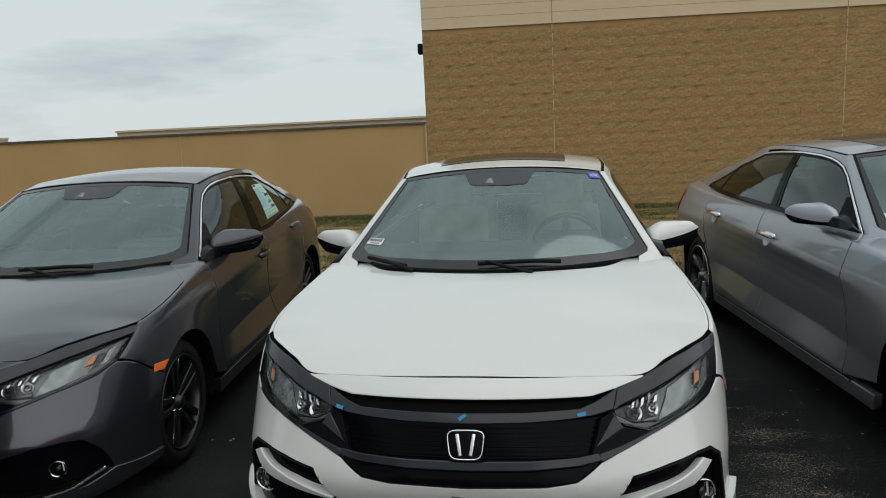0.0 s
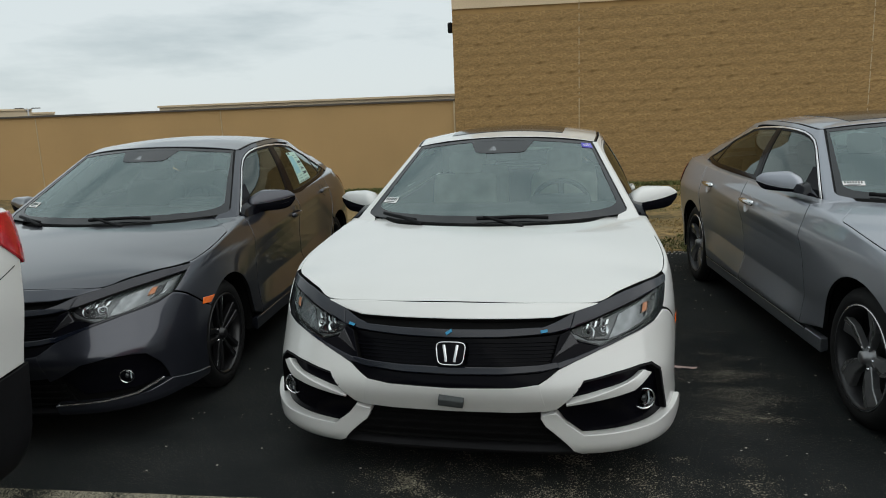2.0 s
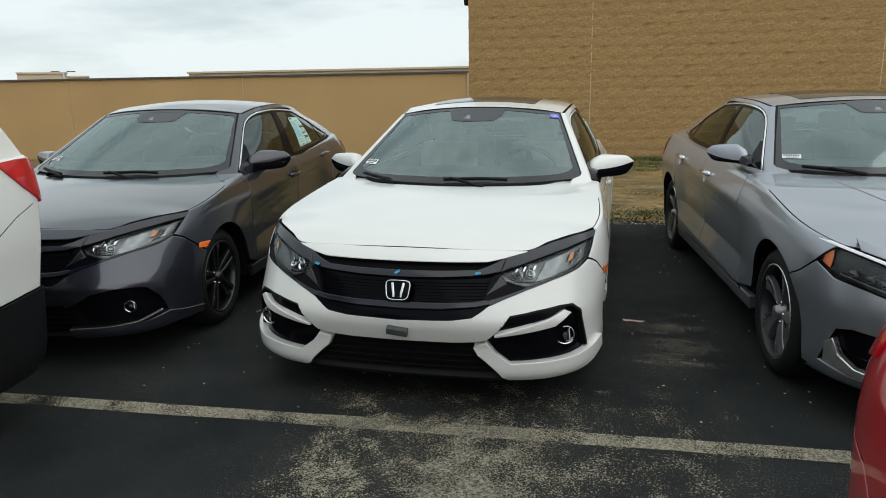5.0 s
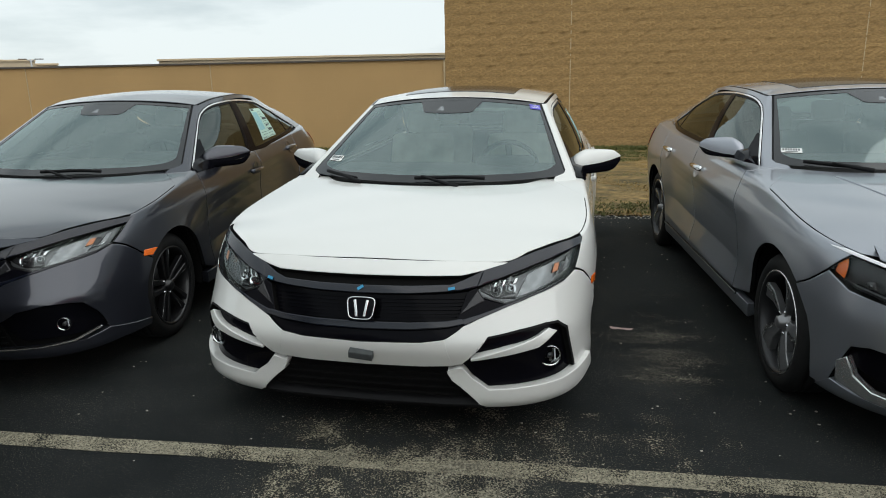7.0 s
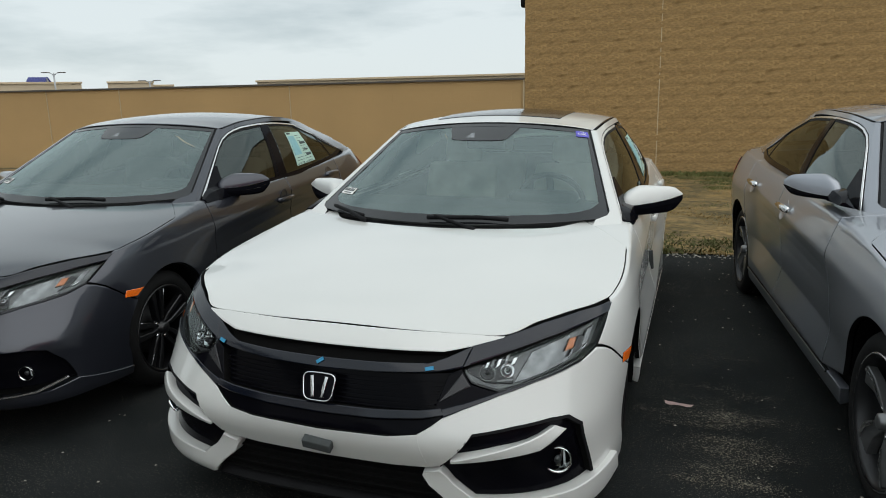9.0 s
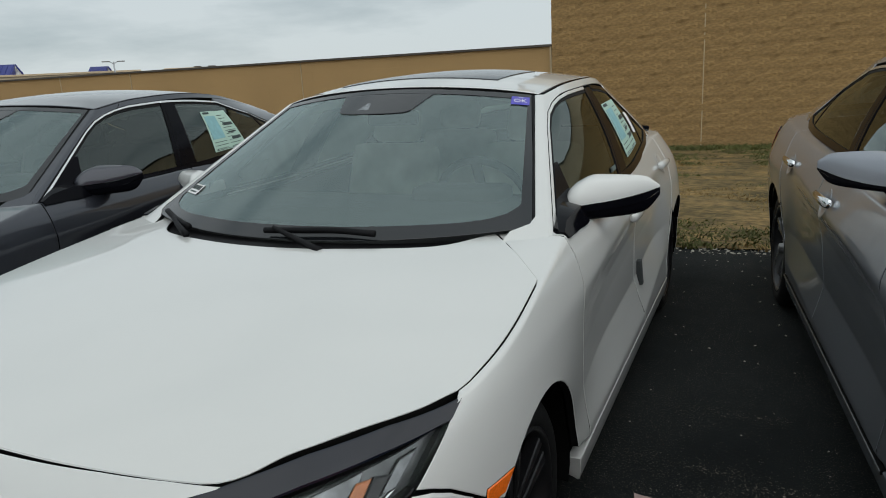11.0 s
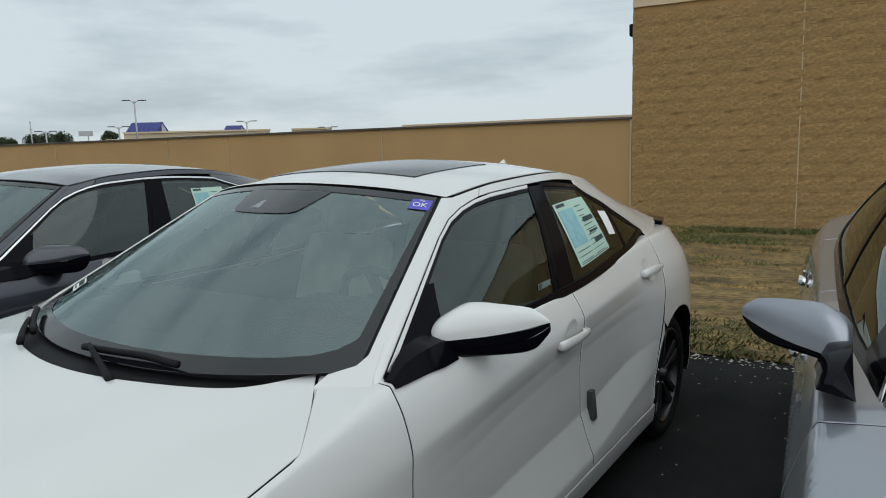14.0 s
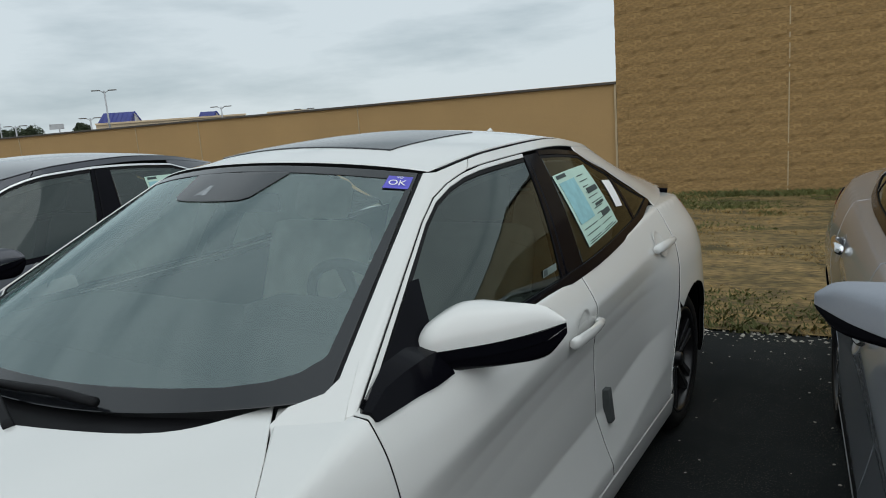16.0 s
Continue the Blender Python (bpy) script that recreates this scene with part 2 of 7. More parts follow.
def worn_material(name, colour, dark, lo, hi, scale, cover=0.22, grain=170.0, rough=0.85, fade=0.0, stretch=(1, 1, 1)):
    """A thin worn layer of small pale grains, thick in some patches and sparse in others, over what lies under it."""
    m = bpy.data.materials.new(name)
    m.use_nodes = True
    nt, b = m.node_tree, m.node_tree.nodes["Principled BSDF"]
    add, link = nt.nodes.new, nt.links.new
    tc, mp = add("ShaderNodeTexCoord"), add("ShaderNodeMapping")
    mp.inputs["Scale"].default_value = stretch
    link(tc.outputs["Object"], mp.inputs["Vector"])

    def noise_at(s_, detail, source):
        n = add("ShaderNodeTexNoise")
        n.inputs["Scale"].default_value, n.inputs["Detail"].default_value = s_, detail
        link(source, n.inputs["Vector"])
        return n.outputs["Fac"]

    def sum_of(x, y, factor=1.0):
        n = add("ShaderNodeMath")
        n.operation, n.inputs[1].default_value = "MULTIPLY_ADD", factor
        link(x, n.inputs[0])
        link(y, n.inputs[2])
        return n.outputs["Value"]
    broad = noise_at(scale, 5.0, mp.outputs["Vector"])
    if fade:
        # thins out towards the edges of its patch
        at_, ln, fr = add("ShaderNodeMapping"), add("ShaderNodeVectorMath"), add("ShaderNodeMath")
        at_.inputs["Location"].default_value, at_.inputs["Scale"].default_value = (-1, -1, 0), (2, 2, 0)
        link(tc.outputs["Generated"], at_.inputs["Vector"])
        ln.operation = "LENGTH"
        link(at_.outputs["Vector"], ln.inputs[0])
        fr.operation, fr.inputs[1].default_value, fr.inputs[2].default_value = "MULTIPLY_ADD", -fade, fade * 0.5
        link(ln.outputs["Value"], fr.inputs[0])
        broad = sum_of(broad, fr.outputs["Value"])
    dens = add("ShaderNodeMapRange")
    dens.inputs["From Min"].default_value, dens.inputs["From Max"].default_value = lo, hi
    dens.inputs["To Min"].default_value = -0.4
    link(broad, dens.inputs["Value"])
    grains = noise_at(grain, 2.0, tc.outputs["Object"])
    alpha = add("ShaderNodeMapRange")
    alpha.inputs["From Min"].default_value, alpha.inputs["From Max"].default_value = 0.585, 0.665
    link(sum_of(dens.outputs["Result"], grains, cover), alpha.inputs["Value"])
    link(alpha.outputs["Result"], b.inputs["Alpha"])
    tone = add("ShaderNodeMix")
    tone.data_type = "RGBA"
    tone.inputs["A"].default_value, tone.inputs["B"].default_value = (*dark, 1), (*colour, 1)
    tr = add("ShaderNodeMapRange")
    tr.inputs["From Min"].default_value, tr.inputs["From Max"].default_value = 0.36, 0.64
    link(noise_at(grain * 0.6, 3.0, tc.outputs["Object"]), tr.inputs["Value"])
    link(tr.outputs["Result"], tone.inputs["Factor"])
    link(tone.outputs["Result"], b.inputs["Base Color"])
    b.inputs["Roughness"].default_value = rough
    b.inputs["Specular IOR Level"].default_value = 0.2
    return m


ASPHALT = ground_material("asphalt", (0.0138, 0.0157, 0.0161), (0.0245, 0.0268, 0.0270), (0.22, 0.205, 0.165), 0.75, 0.8, 0.5)
LINE_PAINT = worn_material("worn_line_paint", (0.31, 0.285, 0.21), (0.13, 0.12, 0.09), 0.28, 0.52, 3.0, 0.24)
GRIT = worn_material("pale_worn_grit", (0.27, 0.25, 0.19), (0.07, 0.065, 0.05), 0.34, 0.62, 6.0, 0.215, 125.0, fade=0.26)
FAINT = worn_material("faint_grit", (0.20, 0.185, 0.145), (0.05, 0.045, 0.04), 0.42, 0.68, 3.0, 0.17, 130.0, fade=0.30, stretch=(0.35, 1.3, 1))
WORN = worn_material("worn_asphalt", (0.24, 0.22, 0.17), (0.06, 0.055, 0.045), 0.33, 0.66, 4.2, 0.20, 115.0, fade=0.20)
STONE_TAN = material("split_face_block", (0.325, 0.203, 0.079), 0.9, vary=0.22, scale=3.0, fine=0.24, fine_scale=30, bump=0.55, bump_scale=26, object_random=0.03, stretch=(0.6, 1, 1.5))
STONE_FLAT = material("smooth_block", (0.41, 0.262, 0.112), 0.85, vary=0.10, scale=0.8, fine=0.06, fine_scale=60, bump=0.25, bump_scale=70)
STONE_CREAM = material("cream_block", (0.60, 0.47, 0.31), 0.85, vary=0.06, scale=1.0, fine=0.05, fine_scale=60, bump=0.2, bump_scale=60)
MORTAR = material("mortar", (0.37, 0.23, 0.09), 0.95, vary=0.2, scale=3, bump=0.5, bump_scale=90)
SEALANT = material("joint_sealant", (0.46, 0.36, 0.22), 0.7, vary=0.15, scale=5)
COPING = material("metal_coping", (0.10, 0.085, 0.07), 0.5, metal=0.3, vary=0.25, scale=3)
SOIL = material("dry_turf", (0.235, 0.155, 0.056), 0.95, vary=0.6, scale=2.6, second=(0.060, 0.047, 0.014), fine=0.6, fine_scale=20, bump=1.0, bump_scale=40, stretch=(0.6, 1.3, 1))
BLADE_DRY = material("dry_grass", (0.42, 0.29, 0.11), 0.8, vary=0.4, scale=0.9, second=(0.20, 0.135, 0.045))
BLADE_GREEN = material("green_grass", (0.120, 0.125, 0.030), 0.75, vary=0.4, scale=0.9, second=(0.070, 0.078, 0.018))
GRAVEL = material("pale_gravel", (0.42, 0.39, 0.33), 0.9, vary=0.4, scale=30)
ROOF_BLUE = material("blue_metal_roof", (0.022, 0.030, 0.20), 0.4, vary=0.15, scale=0.4)
FAR_CREAM = material("far_cream_wall", (0.52, 0.42, 0.29), 0.85, vary=0.08, scale=0.2)
POLE_GREY = material("galvanised_pole", (0.42, 0.43, 0.44), 0.5, metal=0.4, vary=0.1, scale=2)
LEAF = material("leaves", (0.05, 0.07, 0.03), 0.8, vary=0.45, scale=0.8)
BARK = material("bark", (0.09, 0.07, 0.05), 0.9, vary=0.4, scale=4, bump=0.5, bump_scale=20)
LITTER_PINK = material("faded_paper", (0.50, 0.36, 0.33), 0.8, vary=0.2, scale=30)

# ---- tools ----
def part(name, bm, material, parent=None, label="", smooth=True):
    """One mesh object from a bmesh, under a thing or a part."""
    me = bpy.data.meshes.new(name)
    bm.to_mesh(me)
    bm.free()
    me.materials.append(material)
    if smooth:
        me.polygons.foreach_set("use_smooth", [True] * len(me.polygons))
    ob = new(name, me)
    if parent is not None:
        ob.parent = parent
    if label:
        tagged(ob, label)
    return ob


def thing(name, m, label, category, group=""):
    ob = new(name)
    ob.empty_display_size = 0.2
    ob.matrix_basis = m
    return tagged(ob, label, category, group)


def box(bm, centre, size, bevel=0.0, turn=None):
    """A box, its edges rounded if asked, added to bm."""
    made = bmesh.ops.create_cube(bm, size=1.0)["verts"]
    m = Matrix.Translation(centre) @ (turn or Matrix.Identity(4)) @ Matrix.Diagonal((*size, 1))
    bmesh.ops.transform(bm, matrix=m, verts=made)
    if bevel:
        edges = list({e for v in made for e in v.link_edges})
        bmesh.ops.bevel(bm, geom=edges, offset=bevel, segments=2, affect="EDGES", profile=0.6)
    return bm


def lathe(profile, n=48, axis="x"):
    """A profile of (radius, along) pairs turned round the axis."""
    bm = bmesh.new()
    rings = []
    for r, a in profile:
        ring = []
        for i in range(n):
            c, s = math.cos(2 * math.pi * i / n) * r, math.sin(2 * math.pi * i / n) * r
            ring.append(bm.verts.new((a, c, s) if axis == "x" else ((c, a, s) if axis == "y" else (c, s, a))))
        rings.append(ring)
    for a, b in zip(rings, rings[1:]):
        for i in range(n):
            bm.faces.new((a[i], a[(i + 1) % n], b[(i + 1) % n], b[i]))
    bmesh.ops.recalc_face_normals(bm, faces=bm.faces)
    return bm


def tube(points, radius, n=8, closed=False):
    """A round bar along points."""
    bm = bmesh.new()
    pts = [Vector(p) for p in points]
    rings = []
    for i, p in enumerate(pts):
        a = pts[i - 1] if (i > 0 or closed) else p
        b = pts[(i + 1) % len(pts)] if (i < len(pts) - 1 or closed) else p
        d = (b - a).normalized()
        up = Vector((0, 0, 1)) if abs(d.z) < 0.9 else Vector((1, 0, 0))
        u = d.cross(up).normalized()
        v = u.cross(d)
        r = radius(i / max(1, len(pts) - 1)) if callable(radius) else radius
        rings.append([bm.verts.new(p + (u * math.cos(2 * math.pi * k / n) + v * math.sin(2 * math.pi * k / n)) * r) for k in range(n)])
    pairs = list(zip(rings, rings[1:])) + ([(rings[-1], rings[0])] if closed else [])
    for a, b in pairs:
        for k in range(n):
            bm.faces.new((a[k], a[(k + 1) % n], b[(k + 1) % n], b[k]))
    if not closed:
        bm.faces.new(rings[0][::-1])
        bm.faces.new(rings[-1])
    bmesh.ops.recalc_face_normals(bm, faces=bm.faces)
    return bm


def loft(loops):
    """A closed skin through equal closed loops, with both ends filled."""
    bm = bmesh.new()
    rows = [[bm.verts.new(p) for p in loop] for loop in loops]
    n = len(rows[0])
    for r0, r1 in zip(rows, rows[1:]):
        for i in range(n):
            bm.faces.new((r0[i], r0[(i + 1) % n], r1[(i + 1) % n], r1[i]))
    bm.faces.new(rows[0])
    bm.faces.new(rows[-1][::-1])
    bmesh.ops.remove_doubles(bm, verts=bm.verts, dist=1e-5)
    bmesh.ops.recalc_face_normals(bm, faces=bm.faces)
    for e in bm.edges:
        if len(e.link_faces) == 2 and e.calc_face_angle() > 0.75:
            e.smooth = False
    return bm


def densify(points, seg, smooth):
    """Points along a polyline of plane points, rounded if asked."""
    pts = [np.array(p, float) for p in points]
    out = []
    for i in range(len(pts) - 1):
        a, b = pts[i], pts[i + 1]
        p0 = pts[i - 1] if i > 0 else a - (b - a)
        p3 = pts[i + 2] if i + 2 < len(pts) else b + (b - a)
        for k in range(seg):
            t = k / seg
            if smooth:
                out.append(0.5 * (2 * a + (b - p0) * t + (2 * p0 - 5 * a + 4 * b - p3) * t * t + (3 * a - p0 - 3 * b + p3) * t ** 3))
            else:
                out.append(a + (b - a) * t)
    out.append(pts[-1])
    return out


def panel(name, low, high, surf, mat_, parent, label="", sign=1, seg=6, rows=6, lift=0.004, depth=0.022, edge=0.002, smooth=False):
    """A curved sheet on a surface between two edge lines, with rounded borders and a rim that goes in."""
    A, B = densify(low, seg, smooth), densify(high, seg, smooth)
    span = np.mean([np.linalg.norm(a - b) for a, b in zip(A, B)])
    e = min(0.12, 0.003 / max(span, 1e-4))
    vs = [0.0, e] + [e + (1 - 2 * e) * (i + 1) / rows for i in range(rows - 1)] + [1 - e, 1.0]
    length = sum(np.linalg.norm(a - b) for a, b in zip(A, A[1:])) + 1e-6
    eu = min(0.3, 0.003 / length * (len(A) - 1))
    A = [A[0], A[0] + (A[1] - A[0]) * eu] + A[1:-1] + [A[-1] + (A[-2] - A[-1]) * eu, A[-1]]
    B = [B[0], B[0] + (B[1] - B[0]) * eu] + B[1:-1] + [B[-1] + (B[-2] - B[-1]) * eu, B[-1]]
    nu, nv = len(A), len(vs)
    bm = bmesh.new()
    kind = bm.faces.layers.int.new("kind")
    grid, under = [], {}
    for i in range(nu):
        row = []
        for j, v in enumerate(vs):
            c = A[i] + (B[i] - A[i]) * v
            p = surf(c[0], c[1])
            h = 2e-3
            n = (surf(c[0] + h, c[1]) - surf(c[0] - h, c[1])).cross(surf(c[0], c[1] + h) - surf(c[0], c[1] - h))
            if n.length < 1e-12:
                n = Vector((0, 0, 1))
            n.normalize()
            if n.dot(p - Vector((0, min(max(p.y, 1.3), 3.2), 0.45))) < 0:
                n = -n
            border = i in (0, nu - 1) or j in (0, nv - 1)
            q = p + n * (lift - (min(edge, 0.003) if border else 0))
            row.append(bm.verts.new((q.x * sign, q.y, q.z)))
            if border:
                d = p + n * (lift - depth)
                under[(i, j)] = bm.verts.new((d.x * sign, d.y, d.z))
        grid.append(row)
    for i in range(nu - 1):
        for j in range(nv - 1):
            f = bm.faces.new((grid[i][j], grid[i + 1][j], grid[i + 1][j + 1], grid[i][j + 1]))
            f[kind] = 1 if i in (0, nu - 2) or j in (0, nv - 2) else 0
    loop = [(i, 0) for i in range(nu)] + [(nu - 1, j) for j in range(1, nv)] + [(i, nv - 1) for i in range(nu - 2, -1, -1)] + [(0, j) for j in range(nv - 2, 0, -1)]
    for a, b in zip(loop, loop[1:] + loop[:1]):
        f = bm.faces.new((grid[a[0]][a[1]], under[a], under[b], grid[b[0]][b[1]]))
        f[kind] = 2
        # rim walls coloured black: the shade of the gap, put into the colour
        if edge < 0.005:
            f.material_index = 1
    bmesh.ops.remove_doubles(bm, verts=bm.verts, dist=1e-5)
    bmesh.ops.recalc_face_normals(bm, faces=bm.faces)
    mid = grid[nu // 2][nv // 2]
    if mid.is_valid and mid.normal.dot(Vector(mid.co) - Vector((0, min(max(mid.co.y, 1.3), 3.2), 0.45))) < 0:
        bmesh.ops.reverse_faces(bm, faces=bm.faces)
    # crisp borders: the rounded rim does not bend the sheet's shading
    for e_ in bm.edges:
        if len({f[kind] for f in e_.link_faces}) > 1:
            e_.smooth = False
    bm.faces.layers.int.remove(kind)
    ob = part(name, bm, mat_, parent, label)
    if edge < 0.005:
        ob.data.materials.append(SHELL_GAP_BLACK)
    return ob


def place_on(surf, a, b, sign=1, lift=0.0):
    """A frame on a surface: its x along a, its z outwards."""
    h = 4e-3
    p = surf(a, b)
    u = (surf(a + h, b) - surf(a - h, b)).normalized()
    v = surf(a, b + h) - surf(a, b - h)
    n = u.cross(v).normalized()
    if n.dot(p - Vector((0, min(max(p.y, 1.3), 3.2), 0.45))) < 0:
        n = -n
    p = p + n * lift
    if sign < 0:
        p, u, n = Vector((-p.x, p.y, p.z)), Vector((-u.x, u.y, u.z)), Vector((-n.x, n.y, n.z))
    w = n.cross(u)
    return Matrix(((u.x, w.x, n.x, p.x), (u.y, w.y, n.y, p.y), (u.z, w.z, n.z, p.z), (0, 0, 0, 1)))


def words(text, size, material, parent, m):
    """Flat lettering in the built-in font."""
    cu = bpy.data.curves.new("lettering", "FONT")
    cu.body, cu.size, cu.extrude, cu.align_x, cu.align_y = text, size, 0.0004, "CENTER", "CENTER"
    tmp = new("lettering", cu)
    bpy.context.view_layer.update()
    me = bpy.data.meshes.new_from_object(tmp.evaluated_get(bpy.context.evaluated_depsgraph_get()))
    bpy.data.objects.remove(tmp)
    me.materials.clear()
    me.materials.append(material)
    ob = new("lettering", me)
    ob.parent = parent
    ob.matrix_basis = m
    return ob


# ---- car body surfaces ----
def curve(pairs):
    """A smooth monotone curve through (a, b) pairs."""
    xs = np.array([p[0] for p in pairs], float)
    ys = np.array([p[1] for p in pairs], float)
    h = np.diff(xs)
    d = np.diff(ys) / h
    m = np.zeros(len(xs))
    m[0], m[-1] = d[0], d[-1]
    for i in range(1, len(xs) - 1):
        if d[i - 1] * d[i] > 0:
            w1, w2 = 2 * h[i] + h[i - 1], h[i] + 2 * h[i - 1]
            m[i] = (w1 + w2) / (w1 / d[i - 1] + w2 / d[i])

    def at(x):
        x = min(max(float(x), xs[0]), xs[-1])
        i = min(int(np.searchsorted(xs, x, side="right")) - 1, len(xs) - 2)
        i = max(i, 0)
        t = (x - xs[i]) / h[i]
        return float((1 + 2 * t) * (1 - t) ** 2 * ys[i] + t * (1 - t) ** 2 * h[i] * m[i]
                     + t * t * (3 - 2 * t) * ys[i + 1] + t * t * (t - 1) * h[i] * m[i + 1])
    return at


class Body:
    """The outer surfaces of a car: x across, y back from the nose, z up."""

    def __init__(self, nose, width, tail, rim, crown, p=3.2, q=3.9, yc=1.0, pr=2.6, qr=3.4, yr=3.5, flare=0.012, wheels=(0.9, 3.6), crease=None, hem=None):
        self.nose, self.width, self.tail, self.rim, self.crown = curve(nose), curve(width), curve(tail), curve(rim), curve(crown)
        # p and q: one number each, or curves over the height
        self.p = curve(p) if isinstance(p, list) else (lambda z, p_=p: p_)
        self.q = curve(q) if isinstance(q, list) else (lambda z, q_=q: q_)
        self.yc, self.pr, self.qr, self.yr, self.flare, self.wheels = yc, pr, qr, yr, flare, wheels
        # crease: the folded line along the doors, hem: the second fold above the sill
        self.crease, self.hem = curve(crease) if crease else None, curve(hem) if hem else None

    def half(self, y, z):
        """The half width at y before the corners turn in."""
        w = self.width(z)
        # the doors are hollowed between the shoulder and the sill
        mid = 1 / (1 + math.exp((self.wheels[0] + 0.62 - y) / 0.14)) / (1 + math.exp((y - self.wheels[1] + 0.42) / 0.07))
        if self.crease:
            top, foot = self.crease(y), self.hem(y)
            deep = foot + 0.30 * (top - foot)
            w -= 0.045 * mid * float(np.interp(z, [foot, deep, top - 0.20, top - 0.13, top - 0.07, top, top + 0.012], [0.0, 1.0, 0.98, 0.87, 0.60, 0.02, 0.0]))
        else:
            w -= 0.020 * mid * math.exp(-((z - 0.46) / 0.12) ** 2)
        for c in self.wheels:
            w += self.flare * math.exp(-((y - c) / 0.33) ** 2 - ((z - 0.55) / 0.22) ** 2)
        return w

    def front(self, x, z):
        f = self.nose(z)
        w = self.half(self.yc * 0.5, z)
        k = min(abs(x) / w, 0.9995)
        y = self.yc - (self.yc - f) * (1 - k ** self.p(z)) ** (1 / self.q(z))
        return Vector((x, y, z))

    def side(self, y, z, sign=1):
        w = self.half(y, z)
        if y < self.yc:
            k = min((self.yc - y) / (self.yc - self.nose(z)), 1.0)
            w *= (1 - k ** self.q(z)) ** (1 / self.p(z))
        elif y > self.yr:
            k = min((y - self.yr) / (self.tail(z) - self.yr), 1.0)
            w *= (1 - k ** self.qr) ** (1 / self.pr)
        return Vector((sign * w, y, z))

    def turn(self, a, z):
        """The front and the side as one sheet: a goes from 0 in the middle to a quarter turn at the side."""
        y = self.yc - (self.yc - self.nose(z)) * max(math.cos(a), 0.0) ** (2 / self.q(z))
        return Vector((self.half(y, z) * max(math.sin(a), 0.0) ** (2 / self.p(z)), y, z))

    def by_x(self, *pts):
        out = []
        for x, z in pts:
            k = min(x / self.half(self.yc * 0.5, z), 0.9995)
            out.append((math.asin(k ** (self.p(z) / 2)), z))
        return out

    def by_y(self, *pts):
        return [(math.acos(min(max((self.yc - y) / (self.yc - self.nose(z)), 0.0), 1.0) ** (self.q(z) / 2)), z) for y, z in pts]

    def back(self, x, z):
        r = self.tail(z)
        w = self.half((self.yr + r) / 2, z)
        k = min(abs(x) / w, 0.9995)
        return Vector((x, self.yr + (r - self.yr) * (1 - k ** self.pr) ** (1 / self.qr), z))

    def top(self, x, y):
        """The bonnet or boot lid."""
        zs = self.rim(y)
        xs = max(self.side(y, zs).x, 1e-3)
        k = min(abs(x) / xs, 1.0)
        return Vector((x, y, zs + (self.crown(y) - zs) * (1 - k ** 2.4)))


class Green:
    """Windows, pillars and roof of a car. s: 0 front middle, 1 front pillar, 2 rear corner, 3 rear middle; t: 0 waist, 1 roof edge."""

    def __init__(self, base, roof, crown):
        # each ring: front middle (y, z), the side as (y, x, z) from the front pillar to the rear corner, rear middle (y, z)
        self.rings = []
        for front, side, rear in (base, roof):
            self.rings.append((front, side[0], side[-1], rear, curve([(a[0], a[1]) for a in side]), curve([(a[0], a[2]) for a in side])))
        self.crown = curve(crown)

    def ring(self, s, k):
        front, a, b, rear, fx, fz = self.rings[k]
        if s < 1:
            return Vector((a[1] * s, front[0] + (a[0] - front[0]) * s ** 2.3, front[1] + (a[2] - front[1]) * s ** 2))
        if s <= 2:
            y = a[0] + (b[0] - a[0]) * (s - 1)
            return Vector((fx(y), y, fz(y)))
        u = 3 - s
        return Vector((b[1] * u, rear[0] - (rear[0] - b[0]) * u ** 2.6, rear[1] + (b[2] - rear[1]) * u ** 2))

    def at(self, s, t):
        sign = 1
        if s < 0:
            s, sign = -s, -1
        if s > 3:
            s, sign = 6 - s, -1
        p = self.ring(s, 0).lerp(self.ring(s, 1), t)
        swell = 0.022 * math.sin(math.pi * min(max(t, 0), 1))
        if s < 1:
            p += Vector((0, -swell * (1 - s * s), swell * 0.6 * (1 - s * s)))
        elif s <= 2:
            p.x += swell * min(1, (s - 1) * 6)
        return Vector((p.x * sign, p.y, p.z))

    def roof(self, k, f):
        """k: -1 to 1 across; f: 0 to 1 from the windscreen to the rear window."""
        a, b = self.ring(min(abs(k), 1), 1), self.ring(3 - min(abs(k), 1), 1)
        y = a.y + (b.y - a.y) * f
        fx, fz = self.rings[1][4], self.rings[1][5]
        return Vector((k * fx(y), y, fz(y) + (self.crown(y) - fz(y)) * (1 - k * k)))


# ---- the shapes of the cars ----
FRONT = dict(
    nose=[(0.16, 0.10), (0.22, 0.055), (0.34, 0.046), (0.455, 0.002), (0.47, 0.0), (0.55, 0.02), (0.62, 0.045), (0.69, 0.075), (0.75, 0.13), (0.95, 0.5)],
    width=[(0.16, 0.86), (0.22, 0.922), (0.30, 0.930), (0.42, 0.922), (0.62, 0.920), (0.77, 0.915), (0.86, 0.896), (0.97, 0.836), (1.1, 0.73)],
    p=[(0.2, 4.0), (0.47, 3.4), (0.60, 2.7), (0.73, 2.4), (0.9, 2.2)], q=[(0.2, 4.2), (0.46, 3.9), (0.9, 3.4)], flare=0.028,
    crease=[(1.3, 0.77), (1.62, 0.792), (1.76, 0.802), (1.97, 0.820), (2.23, 0.841), (2.54, 0.862), (3.35, 0.905)], hem=[(1.9, 0.33), (2.45, 0.335), (2.86, 0.385), (3.32, 0.46)])
